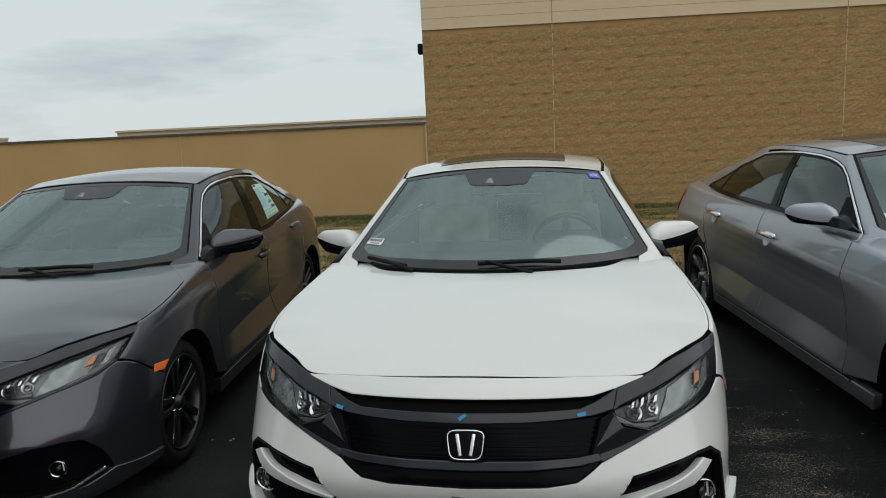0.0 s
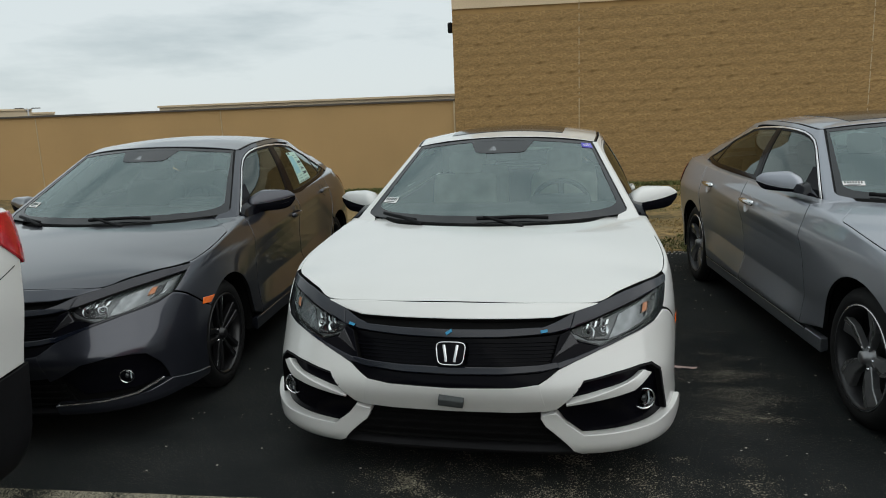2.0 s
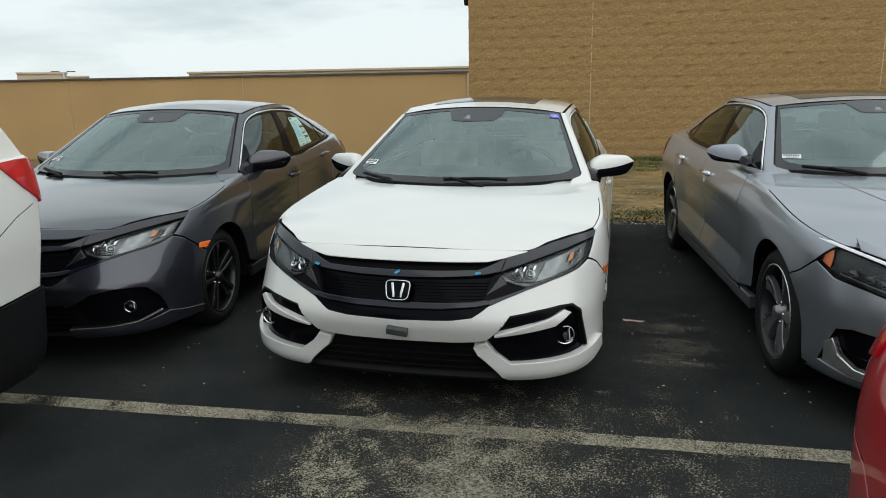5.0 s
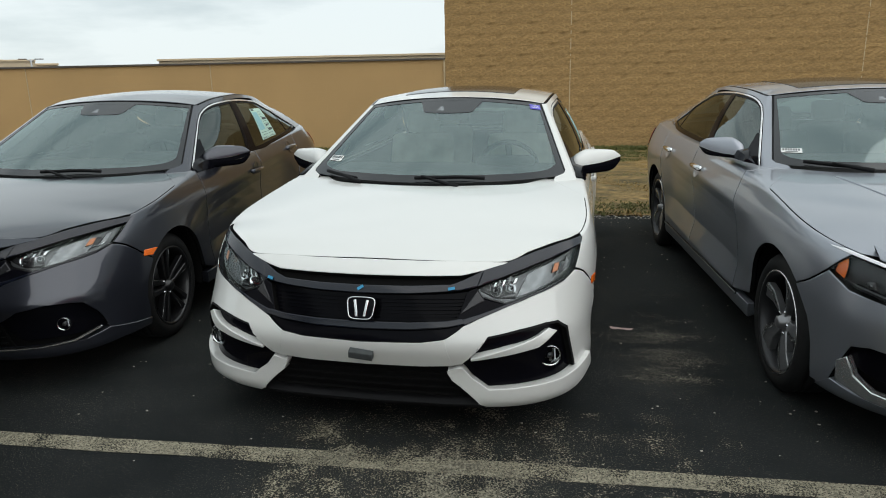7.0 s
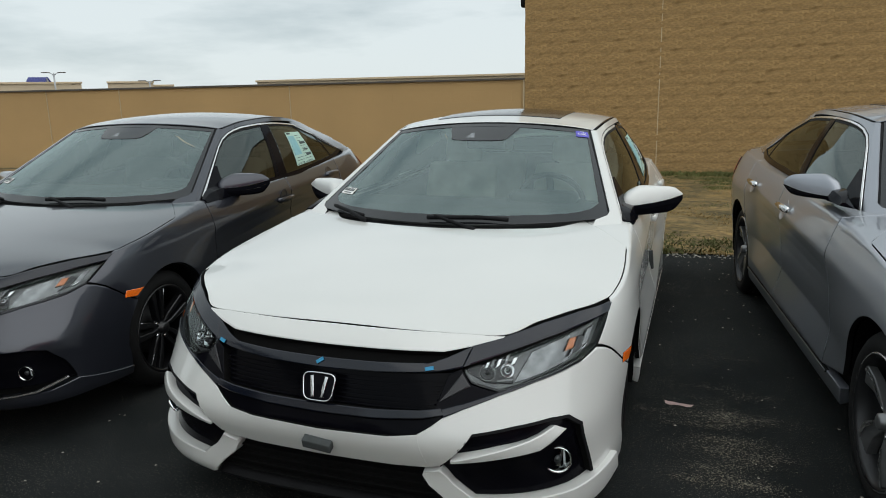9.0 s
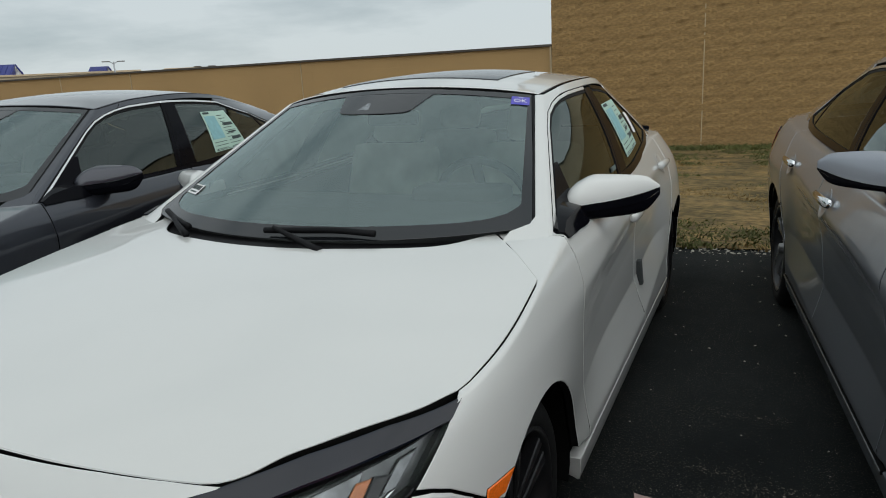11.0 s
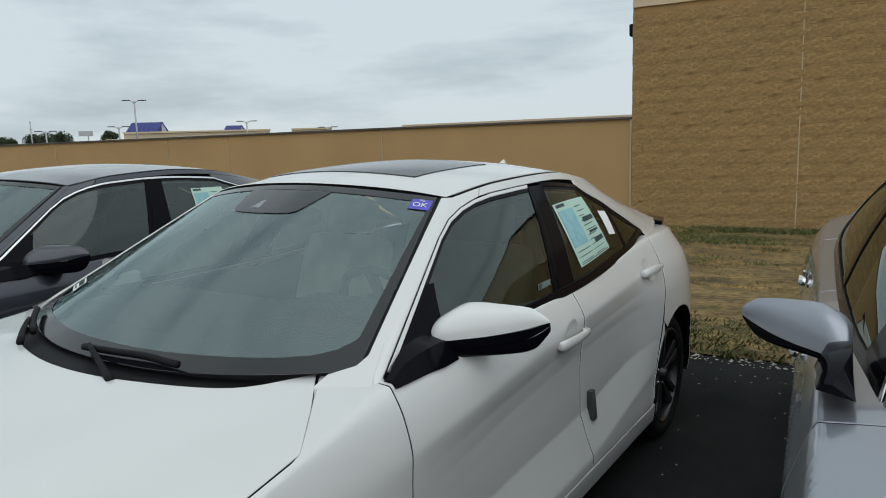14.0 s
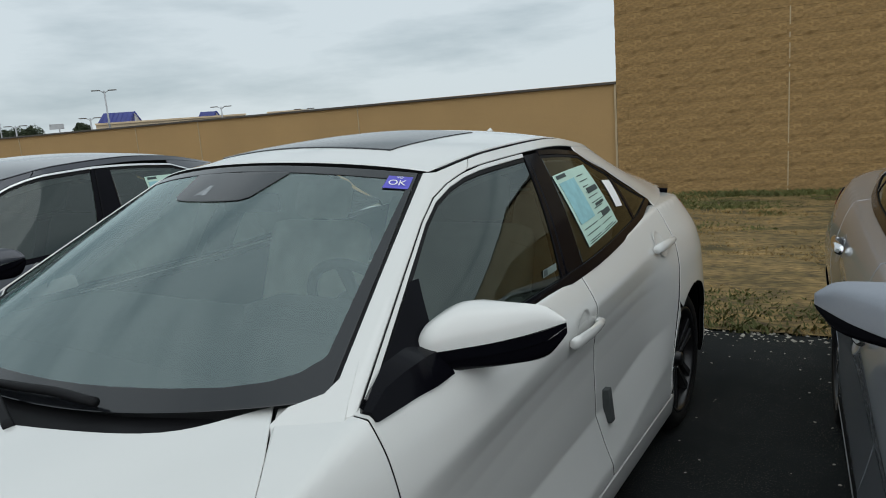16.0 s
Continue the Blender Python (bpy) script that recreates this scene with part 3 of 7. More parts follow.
HATCH_BODY = Body(tail=[(0.18, 4.38), (0.4, 4.5), (0.65, 4.52), (0.9, 4.49), (1.06, 4.42)],
                  rim=[(0.0, 0.755), (0.241, 0.767), (0.340, 0.795), (0.453, 0.811), (0.609, 0.815), (0.71, 0.831), (1.2, 0.905), (1.5, 0.945), (2.2, 0.955), (3.0, 0.985), (3.6, 1.02), (4.5, 1.0)],
                  crown=[(0.0, 0.76), (0.13, 0.772), (0.3, 0.815), (0.7, 0.885), (1.1, 0.935), (1.35, 0.955), (2.0, 0.96), (4.0, 1.04), (4.5, 1.03)],
                  wheels=(0.93, 3.63), **FRONT)
SEDAN_BODY = Body(tail=[(0.18, 4.48), (0.4, 4.60), (0.65, 4.63), (0.9, 4.60), (1.06, 4.55)],
                  rim=[(0.0, 0.755), (0.241, 0.767), (0.340, 0.795), (0.453, 0.811), (0.609, 0.815), (0.71, 0.831), (1.2, 0.905), (1.5, 0.945), (2.2, 0.95), (3.0, 0.975), (3.6, 1.005), (4.6, 1.06)],
                  crown=[(0.0, 0.76), (0.13, 0.772), (0.3, 0.815), (0.7, 0.885), (1.1, 0.935), (1.35, 0.955), (2.0, 0.96), (4.0, 1.04), (4.6, 1.09)],
                  wheels=(0.93, 3.63), yr=3.7, **FRONT)
SALOON_BODY = Body(nose=[(0.16, 0.12), (0.24, 0.05), (0.40, 0.02), (0.55, 0.0), (0.66, 0.03), (0.75, 0.07), (0.82, 0.14), (1.0, 0.5)],
                   width=[(0.16, 0.87), (0.22, 0.925), (0.30, 0.935), (0.42, 0.940), (0.62, 0.960), (0.80, 0.970), (0.90, 0.945), (1.0, 0.905), (1.12, 0.80)],
                   tail=[(0.18, 4.82), (0.4, 4.93), (0.65, 4.96), (0.9, 4.94), (1.1, 4.88)],
                   rim=[(0.0, 0.77), (0.2, 0.785), (0.45, 0.828), (0.7, 0.868), (1.2, 0.938), (1.6, 0.975), (2.2, 0.990), (2.6, 1.004), (3.2, 1.010), (3.8, 1.025), (4.8, 1.06)],
                   crown=[(0.0, 0.79), (0.13, 0.82), (0.35, 0.880), (0.8, 0.955), (1.3, 1.0), (1.6, 1.012), (4.2, 1.08), (4.8, 1.10)],
                   p=3.2, q=3.9, yc=1.1, yr=4.0, wheels=(0.92, 3.90),
                   crease=[(1.3, 0.790), (1.8, 0.810), (2.6, 0.845), (3.5, 0.885)], hem=[(1.5, 0.31), (2.6, 0.33), (3.5, 0.37)])
SUV_BODY = Body(nose=[(0.18, 0.14), (0.3, 0.04), (0.55, 0.0), (0.8, 0.04), (0.95, 0.14), (1.1, 0.5)],
                width=[(0.2, 0.86), (0.3, 0.905), (0.5, 0.915), (0.7, 0.925), (0.9, 0.94), (1.05, 0.938), (1.15, 0.928), (1.25, 0.908), (1.45, 0.86)],
                tail=[(0.2, 4.42), (0.45, 4.53), (0.70, 4.58), (0.80, 4.575), (0.95, 4.56), (1.1, 4.55), (1.25, 4.53), (1.45, 4.46)],
                rim=[(0.0, 0.95), (0.7, 1.02), (1.3, 1.08), (2.5, 1.12), (3.4, 1.19), (3.8, 1.235), (4.6, 1.25)],
                crown=[(0.0, 0.93), (0.3, 1.0), (0.8, 1.07), (1.3, 1.11), (4.6, 1.2)],
                p=3.0, q=3.4, pr=8.0, qr=8.0, yc=1.0, yr=3.9, wheels=(0.9, 3.5))
RED_BODY = Body(tail=[(0.18, 4.38), (0.4, 4.5), (0.65, 4.52), (0.9, 4.47), (1.06, 4.42)],
                rim=[(0.0, 0.755), (0.241, 0.767), (0.340, 0.795), (0.453, 0.811), (0.609, 0.815), (0.71, 0.831), (1.2, 0.905), (1.5, 0.945), (2.2, 0.955), (3.0, 0.985), (3.6, 1.04), (4.5, 1.07)],
                crown=[(0.0, 0.76), (0.13, 0.772), (0.3, 0.815), (0.7, 0.885), (1.1, 0.935), (1.35, 0.955), (2.0, 0.96), (4.5, 1.08)],
                wheels=(0.93, 3.63), pr=5.0, qr=5.0, **FRONT)
HATCH_GREEN = Green(((1.20, 0.938), [(1.46, 0.805, 0.962), (2.0, 0.836, 0.960), (2.62, 0.836, 0.972), (3.2, 0.806, 1.002), (3.65, 0.752, 1.035), (4.2, 0.62, 1.045)], (4.38, 1.055)),
                    ((2.02, 1.383), [(2.13, 0.592, 1.332), (2.4, 0.612, 1.366), (2.8, 0.614, 1.378), (3.2, 0.588, 1.338), (3.75, 0.505, 1.195)], (3.85, 1.25)),
                    [(2.0, 1.383), (2.3, 1.423), (2.7, 1.438), (3.2, 1.405), (3.87, 1.248)])
SEDAN_GREEN = Green(((1.20, 0.938), [(1.46, 0.805, 0.962), (2.0, 0.836, 0.960), (2.62, 0.836, 0.968), (3.2, 0.815, 0.992), (3.7, 0.770, 1.020), (4.25, 0.69, 1.05)], (4.36, 1.062)),
                    ((2.02, 1.383), [(2.13, 0.598, 1.340), (2.4, 0.620, 1.382), (2.8, 0.625, 1.397), (3.1, 0.61, 1.380), (3.7, 0.555, 1.270)], (3.80, 1.29)),
                    [(2.0, 1.383), (2.3, 1.426), (2.7, 1.442), (3.1, 1.420), (3.82, 1.285)])
SALOON_GREEN = Green(((1.33, 1.005), [(1.70, 0.795, 1.0), (2.2, 0.838, 1.012), (2.6, 0.848, 1.026), (3.4, 0.842, 1.034), (3.9, 0.81, 1.045), (4.45, 0.72, 1.075)], (4.58, 1.09)),
                     ((2.16, 1.402), [(2.28, 0.618, 1.360), (2.6, 0.645, 1.396), (3.0, 0.650, 1.406), (3.3, 0.635, 1.388), (3.85, 0.58, 1.290)], (3.97, 1.312)),
                     [(2.14, 1.402), (2.5, 1.442), (2.9, 1.453), (3.4, 1.424), (3.99, 1.302)])
SUV_GREEN = Green(((1.05, 1.10), [(1.35, 0.83, 1.10), (2.0, 0.862, 1.12), (2.7, 0.862, 1.14), (3.6, 0.862, 1.215), (4.44, 0.845, 1.25)], (4.50, 1.27)),
                  ((1.85, 1.61), [(1.95, 0.65, 1.60), (2.4, 0.70, 1.64), (3.3, 0.73, 1.66), (4.22, 0.72, 1.63)], (4.28, 1.65)),
                  [(1.8, 1.64), (2.3, 1.69), (2.9, 1.705), (3.6, 1.69), (4.3, 1.65)])

# ---- parts that all the cars have ----
def cabin(car, g, waist, seat, front, back, floor=0.32):
    """Dashboard, steering wheel, seats and lining behind the glass."""
    y0 = g.rings[0][1][0]
    bm = bmesh.new()
    box(bm, (0, y0 + 0.26, waist - 0.10), (1.46, 0.42, 0.26), 0.06)
    box(bm, (0, y0 + 0.02, waist - 0.10), (1.38, 0.30, 0.16), 0.05)
    box(bm, (0.37, y0 + 0.36, waist + 0.04), (0.36, 0.16, 0.08), 0.03)
    part("dashboard", bm, CABIN_DARK, car, "dark plastic dashboard")
    c, tilt = Vector((0.37, y0 + 0.58, waist - 0.01)), Matrix.Rotation(radians(-64), 3, "X")
    ring = [c + tilt @ Vector((0.18 * math.cos(a), 0.18 * math.sin(a), 0)) for a in np.linspace(0, 2 * math.pi, 33)[:-1]]
    wheel_ = part("steering_wheel", tube(ring, 0.016, 8, True), CABIN_DARK, car, "dark steering wheel")
    bm = bmesh.new()
    box(bm, c, (0.14, 0.13, 0.05), 0.02, tilt.to_4x4())
    for k in (-1, 1):
        box(bm, c + tilt @ Vector((0.11 * k, 0, 0)), (0.14, 0.035, 0.02), 0.006, tilt.to_4x4())
    box(bm, c + tilt @ Vector((0, -0.11, 0)), (0.04, 0.13, 0.02), 0.006, tilt.to_4x4())
    part("boss", bm, CABIN_DARK, wheel_)
    for row, y in enumerate((front, back)):
        for x in (-0.37, 0.37):
            bm = bmesh.new()
            box(bm, (x, y, floor + 0.16), (0.50, 0.52, 0.18), 0.06)
            lean = Matrix.Rotation(radians(-20 if row == 0 else -24), 4, "X")
            box(bm, (x, y + 0.33, floor + 0.48), (0.48, 0.15, 0.62), 0.065, lean)
            box(bm, (x, y + 0.455, floor + 0.86), (0.26, 0.10, 0.17), 0.045, lean)
            part("front_seat" if row == 0 else "rear_seat", bm, seat, car, "upholstered seat with headrest")
    bm = bmesh.new()
    box(bm, (0, (front + back) / 2 + 0.2, floor - 0.06), (1.50, back - front + 1.9, 0.10), 0.03)
    part("floor_pan", bm, CABIN_DARK, car)
    bm = bmesh.new()
    rows = []
    for i in range(13):
        rows.append([bm.verts.new(g.roof(k, 0.005 + 0.985 * i / 12) - Vector((0, 0, 0.03 + 0.055 * abs(k) ** 6))) for k in np.linspace(-1.0, 1.0, 11)])
    for a, b in zip(rows, rows[1:]):
        for k in range(10):
            bm.faces.new((a[k], a[k + 1], b[k + 1], b[k]))
    part("headliner", bm, HEADLINER, car)
    bm = bmesh.new()
    p = g.at(0.0, 0.80)
    box(bm, p + Vector((0, 0.16, -0.035)), (0.23, 0.03, 0.06), 0.015)
    box(bm, p + Vector((0, 0.10, 0.0)), (0.03, 0.10, 0.03), 0.01)
    part("rear_view_mirror", bm, CABIN_DARK, car)


def wheel_arch(car, y, z, r, body, sign):
    """The dark inside of a wheel arch."""
    bm = bmesh.new()
    n, prev = 24, None
    for i in range(n + 1):
        a = math.pi * (-0.08 + 1.16 * i / n)
        x = body.side(y + math.cos(a) * r, max(0.25, z + math.sin(a) * r)).x - 0.004
        row = [bm.verts.new((sign * xx, y + math.cos(a) * rr, z + math.sin(a) * rr)) for xx, rr in ((x - 0.02, r - 0.004), (x - 0.10, r + 0.012), (x - 0.40, r + 0.012), (x - 0.41, r - 0.25))]
        if prev:
            for k in range(3):
                bm.faces.new((prev[k], prev[k + 1], row[k + 1], row[k]))
        prev = row
    part("arch_liner", bm, SHELL_GAP_BLACK, car)


def road_wheel(car, x, y, r, rim, sign, style, width=0.215):
    """Tyre, rim, brake and spokes; the outer face at x."""
    hub = part("wheel", lathe([(rim * 0.99, -width), (rim * 0.99, -0.03), (rim * 1.03, -0.012), (rim * 1.035, 0.0), (rim * 1.0, 0.002), (rim * 0.96, -0.012), (rim * 0.93, -0.06), (rim * 0.91, -width)], 48),
               WHEEL_DARK if style == "turbine" else WHEEL_BLACK, car, "alloy wheel")
    hub.matrix_basis = pose(sign * x, y, r, 0, 0, 0 if sign > 0 else 180)
    tread = [(rim * 1.0, -width + 0.01), (r - 0.04, -width - 0.004), (r - 0.012, -width + 0.012), (r, -width + 0.03)]
    for k in range(4):
        a = -width + 0.03 + (width - 0.06) * (k + 0.6) / 4.4
        tread += [(r, a), (r - 0.007, a + 0.002), (r - 0.007, a + 0.008), (r, a + 0.01)]
    tread += [(r, -0.03), (r - 0.012, -0.012), (r - 0.035, 0.004), (rim * 1.12, 0.007), (rim * 1.05, 0.0), (rim * 1.0, -0.012)]
    part("tyre", lathe(tread, 56), RUBBER, hub, "black rubber tyre")
    if style == "turbine":
        part("rim_edge", lathe([(rim * 1.01, 0.0025), (rim * 1.035, 0.002), (rim * 1.037, -0.002)], 56), WHEEL_CUT, hub, "bright machined rim edge")
    part("brake_disc", lathe([(0.02, -0.10), (rim * 0.62, -0.10), (rim * 0.62, -0.115), (0.02, -0.115)], 32), BRAKE, hub)
    part("rim_well", lathe([(0.02, -0.15), (rim * 0.90, -0.15)], 32), SHELL_GAP_BLACK, hub)
    part("hub_cap", lathe([(0.0005, 0.0), (0.022, -0.001), (0.03, -0.006), (0.034, -0.03), (0.06, -0.05)], 24), WHEEL_GREY if style == "turbine" else WHEEL_BLACK, hub)
    count = 5 if style in ("turbine", "star") else 10
    for i in range(count):
        a0 = 2 * math.pi * i / count + 0.15
        bm = bmesh.new()
        if style == "turbine":
            outline = [(0.035, -0.35), (0.10, -0.40), (0.17, -0.36), (rim * 0.97, -0.20), (rim * 0.97, 0.22), (0.15, 0.10), (0.08, 0.16), (0.035, 0.35)]
        elif style == "star":
            outline = [(0.035, -0.40), (0.10, -0.26), (rim * 0.96, -0.16), (rim * 0.96, 0.16), (0.10, 0.26), (0.035, 0.40)]
        else:
            w0, w1, sl = (0.24, 0.085, 0.16) if i % 2 == 0 else (0.24, 0.085, -0.16)
            outline = [(0.035, -w0), (0.09, -0.15 + sl * 0.2), (rim * 0.97, -w1 + sl), (rim * 0.97, w1 + sl), (0.09, 0.15 + sl * 0.2), (0.035, w0)]
        top, bot = [], []
        for rr, da in outline:
            f = rr / rim
            depth = -0.010 - 0.022 * (1 - f) ** 1.2 - (0.012 if style == "turbine" and da > 0 else 0)
            c, s = math.cos(a0 + da) * rr, math.sin(a0 + da) * rr
            top.append(bm.verts.new((depth, c, s)))
            bot.append(bm.verts.new((depth - 0.035, c * 0.98, s * 0.98)))
        n = len(top)
        bm.faces.new(top)
        for k in range(n):
            bm.faces.new((top[k], bot[k], bot[(k + 1) % n], top[(k + 1) % n]))
        bmesh.ops.recalc_face_normals(bm, faces=bm.faces)
        rim_edges = [e for e in bm.edges if e.verts[0] in top and e.verts[1] in top]
        bmesh.ops.bevel(bm, geom=rim_edges, offset=0.004, segments=1, affect="EDGES")
        part("spoke", bm, WHEEL_GREY if style == "turbine" else WHEEL_BLACK, hub, smooth=False)
        if style == "turbine":
            bm = bmesh.new()
            vs = []
            for rr, da in ((0.10, -0.40), (0.17, -0.36), (rim * 0.96, -0.20), (rim * 0.96, -0.08), (0.17, -0.22), (0.10, -0.22)):
                f = rr / rim
                vs.append(bm.verts.new((-0.0085 - 0.022 * (1 - f) ** 1.2, math.cos(a0 + da) * rr, math.sin(a0 + da) * rr)))
            bm.faces.new(vs)
            bmesh.ops.solidify(bm, geom=bm.faces[:], thickness=0.002)
            bmesh.ops.recalc_face_normals(bm, faces=bm.faces)
            part("machined_face", bm, WHEEL_CUT, hub, smooth=False)
        elif style == "split":
            bm = bmesh.new()
            da = outline[2][1] if i % 2 == 0 else outline[3][1]
            p = [(-0.012 - 0.022 * (1 - f) ** 1.2, math.cos(a0 + da * f) * rim * f, math.sin(a0 + da * f) * rim * f) for f in (0.45, 0.7, 0.95)]
            bm.free()
            if i % 2 == 0:
                part("machined_edge", tube(p, 0.0018, 5), WHEEL_CUT, hub)
    for i in range(5):
        a = 2 * math.pi * i / 5
        bm = lathe([(0.0005, 0.004), (0.008, 0.003), (0.009, -0.01)], 8)
        o = part("wheel_nut", bm, CHROME, hub)
        o.matrix_basis = pose(-0.03, math.cos(a) * 0.055, math.sin(a) * 0.055)


def door_mirror(car, x, y, z, sign, paint, low, foot, size=1.0, drop=0.0):
    """A swept mirror head: a painted cap over a dark band and a dark lower shell, on a dark foot."""
    x0_, x1_, back_ = -0.136, 0.150, 0.075
    lead_ = curve([(x0_, -0.098), (-0.122, -0.112), (-0.105, -0.112), (-0.02, -0.054), (0.06, 0.002), (0.12, 0.043), (x1_, 0.066)])
    split_ = curve([(x0_, -0.019 + drop), (-0.018, -0.013 + drop), (0.06, -0.002 + drop * 0.9), (x1_, 0.022 + drop * 0.6)])
    top_ = curve([(x0_, 0.018), (-0.125, 0.036), (-0.104, 0.052), (-0.05, 0.0735), (0.0, 0.071), (0.055, 0.067), (0.105, 0.060), (0.138, 0.038), (x1_, 0.027)])
    low_ = curve([(x0_, -0.082), (-0.018, -0.077), (0.07, -0.069), (0.108, -0.056), (0.138, -0.022), (x1_, -0.004)])

    def section(x_, up, v0, v1, inset):
        u = (x_ - x0_) / (x1_ - x0_)
        e = max(1 - abs(2 * u - 1) ** 22, 0.0) ** 0.4 * 0.6 + 0.4
        a_, m_ = lead_(x_) + inset, split_(x_)
        c_, h_ = (a_ + back_) / 2, (back_ - a_) / 2
        far_ = top_(x_) - m_ if up else low_(x_) - m_
        k_ = 2.3 if up else 3.2
        vs = [v0 + (v1 - v0) * i / 7 for i in range(8)]
        front_ = [(c_ - h_ * e * max(1 - v ** k_, 0.0) ** (1 / k_), m_ + far_ * v) for v in vs]
        rear_ = [(c_ + h_ * e * max(1 - v ** k_, 0.0) ** (1 / 6), m_ + far_ * v) for v in vs]
        return [Vector((x_, y_, z_)) for y_, z_ in front_ + rear_[::-1]]
    xs = [x0_ + (x1_ - x0_) * (0.5 - 0.5 * math.cos(math.pi * i / 26)) for i in range(27)]
    place = Matrix.Translation((sign * x, y, z)) @ Matrix.Diagonal((sign * size, size, size, 1))
    for name, up_, v0, v1, inset, mat_, label in (("mirror_cap", True, 0.0, 1.0, 0.0, paint, "painted mirror cap"), ("mirror_band", False, 0.05, 0.42, 0.003, low, "dark mirror underside"), ("mirror_shell", False, 0.44, 1.0, 0.008, low, "dark mirror underside")):
        part(name, loft([section(x_, up_, v0, v1, inset) for x_ in xs]), mat_, car, label).matrix_basis = place
    # the foot: a wedge from the front tip of the door glass back to the head
    foot_ = []
    for y_, a_, b_, c_ in ((-0.350, (-0.084, -0.050), (-0.066, -0.050), (-0.050, -0.066)), (-0.285, (-0.108, -0.024), (-0.078, -0.028), (-0.048, -0.066)),
                           (-0.220, (-0.127, -0.003), (-0.077, -0.018), (-0.052, -0.069)), (-0.150, (-0.132, 0.007), (-0.072, -0.010), (-0.046, -0.070)), (-0.070, (-0.122, -0.013), (-0.082, -0.018), (-0.054, -0.072))):
        foot_.append([Vector((a_[0], y_, a_[1])), Vector((b_[0], y_, b_[1])), Vector((c_[0], y_, c_[1])), Vector((-0.135, y_, -0.085))])
    part("mirror_foot", loft(foot_), low, car).matrix_basis = place
    g0, s0, s1 = foot
    panel("mirror_sail", [(s0 - 0.004, -0.10), (s1 - 0.02, 0.03)], [(s0, 0.40), (s0 + 0.012, 0.40)], g0.at, low, car, "dark triangular mirror mount", sign, 6, 4, 0.008, 0.02)


def door_handle(car, body, y, z, sign, mat_, skin):
    m = place_on(lambda a, b: body.side(a, b), y, z, sign, 0.0)
    rows = []
    for x_, z_, h_, d_ in ((-0.122, 0.014, 0.010, 0.008), (-0.115, 0.019, 0.0165, 0.011), (-0.085, 0.026, 0.0185, 0.010), (0.0, 0.031, 0.0170, 0.009), (0.07, 0.029, 0.0150, 0.009), (0.112, 0.023, 0.0125, 0.011), (0.122, 0.014, 0.010, 0.008)):
        rows.append([Vector((x_, a * h_, z_ + b * d_)) for a, b in ((-1, -0.6), (-0.7, -1), (0.7, -1), (1, -0.6), (1, 0.3), (0.6, 0.9), (0, 1.1), (-0.6, 0.9), (-1, 0.3))])
    h = part("door_handle", loft(rows), mat_, car, "door pull handle")
    h.matrix_basis = m
    cup = part("handle_cup", lathe([(0.060, 0.0065), (0.056, 0.0085), (0.050, 0.0060), (0.034, 0.0052), (0.001, 0.0050)], 24, "z"), skin, h)
    cup.matrix_basis = pose(-0.01, 0.012, -0.002)
    part("lock_plate", box(bmesh.new(), (0.098, 0.0, 0.020), (0.034, 0.026, 0.022), 0.005), mat_, h)


def fog_lamp(car, m, r=0.042):
    base = part("fog_lamp", lathe([(r * 1.14, -0.01), (r * 1.14, 0.004), (r * 1.06, 0.006), (r, -0.004), (r * 0.7, -0.03), (0.001, -0.034)], 32, "z"), CHROME, car, "round chrome fog lamp")
    base.matrix_basis = m
    part("bulb_cap", lathe([(0.001, 0.0), (r * 0.32, -0.003), (r * 0.36, -0.03)], 20, "z"), LAMP_BOWL, base)
    part("lens", lathe([(0.001, 0.006), (r * 0.6, 0.004), (r * 1.02, -0.002)], 28, "z"), LAMP_GLASS, base)
    for k in range(5):
        u = -0.56 + 0.28 * k
        bm = box(bmesh.new(), (r * u, r * 0.08 * (-1) ** k, -0.010 - 0.004 * (k % 2)), (r * 0.17, r * 1.5 * math.sqrt(1 - u * u), 0.004), 0.001, pose(0, 0, 0, 0, 14 - 7 * k, 4 * (-1) ** k))
        part("reflector_facet", bm, LED_WHITE if k in (1, 4) else CHROME, base, smooth=False)


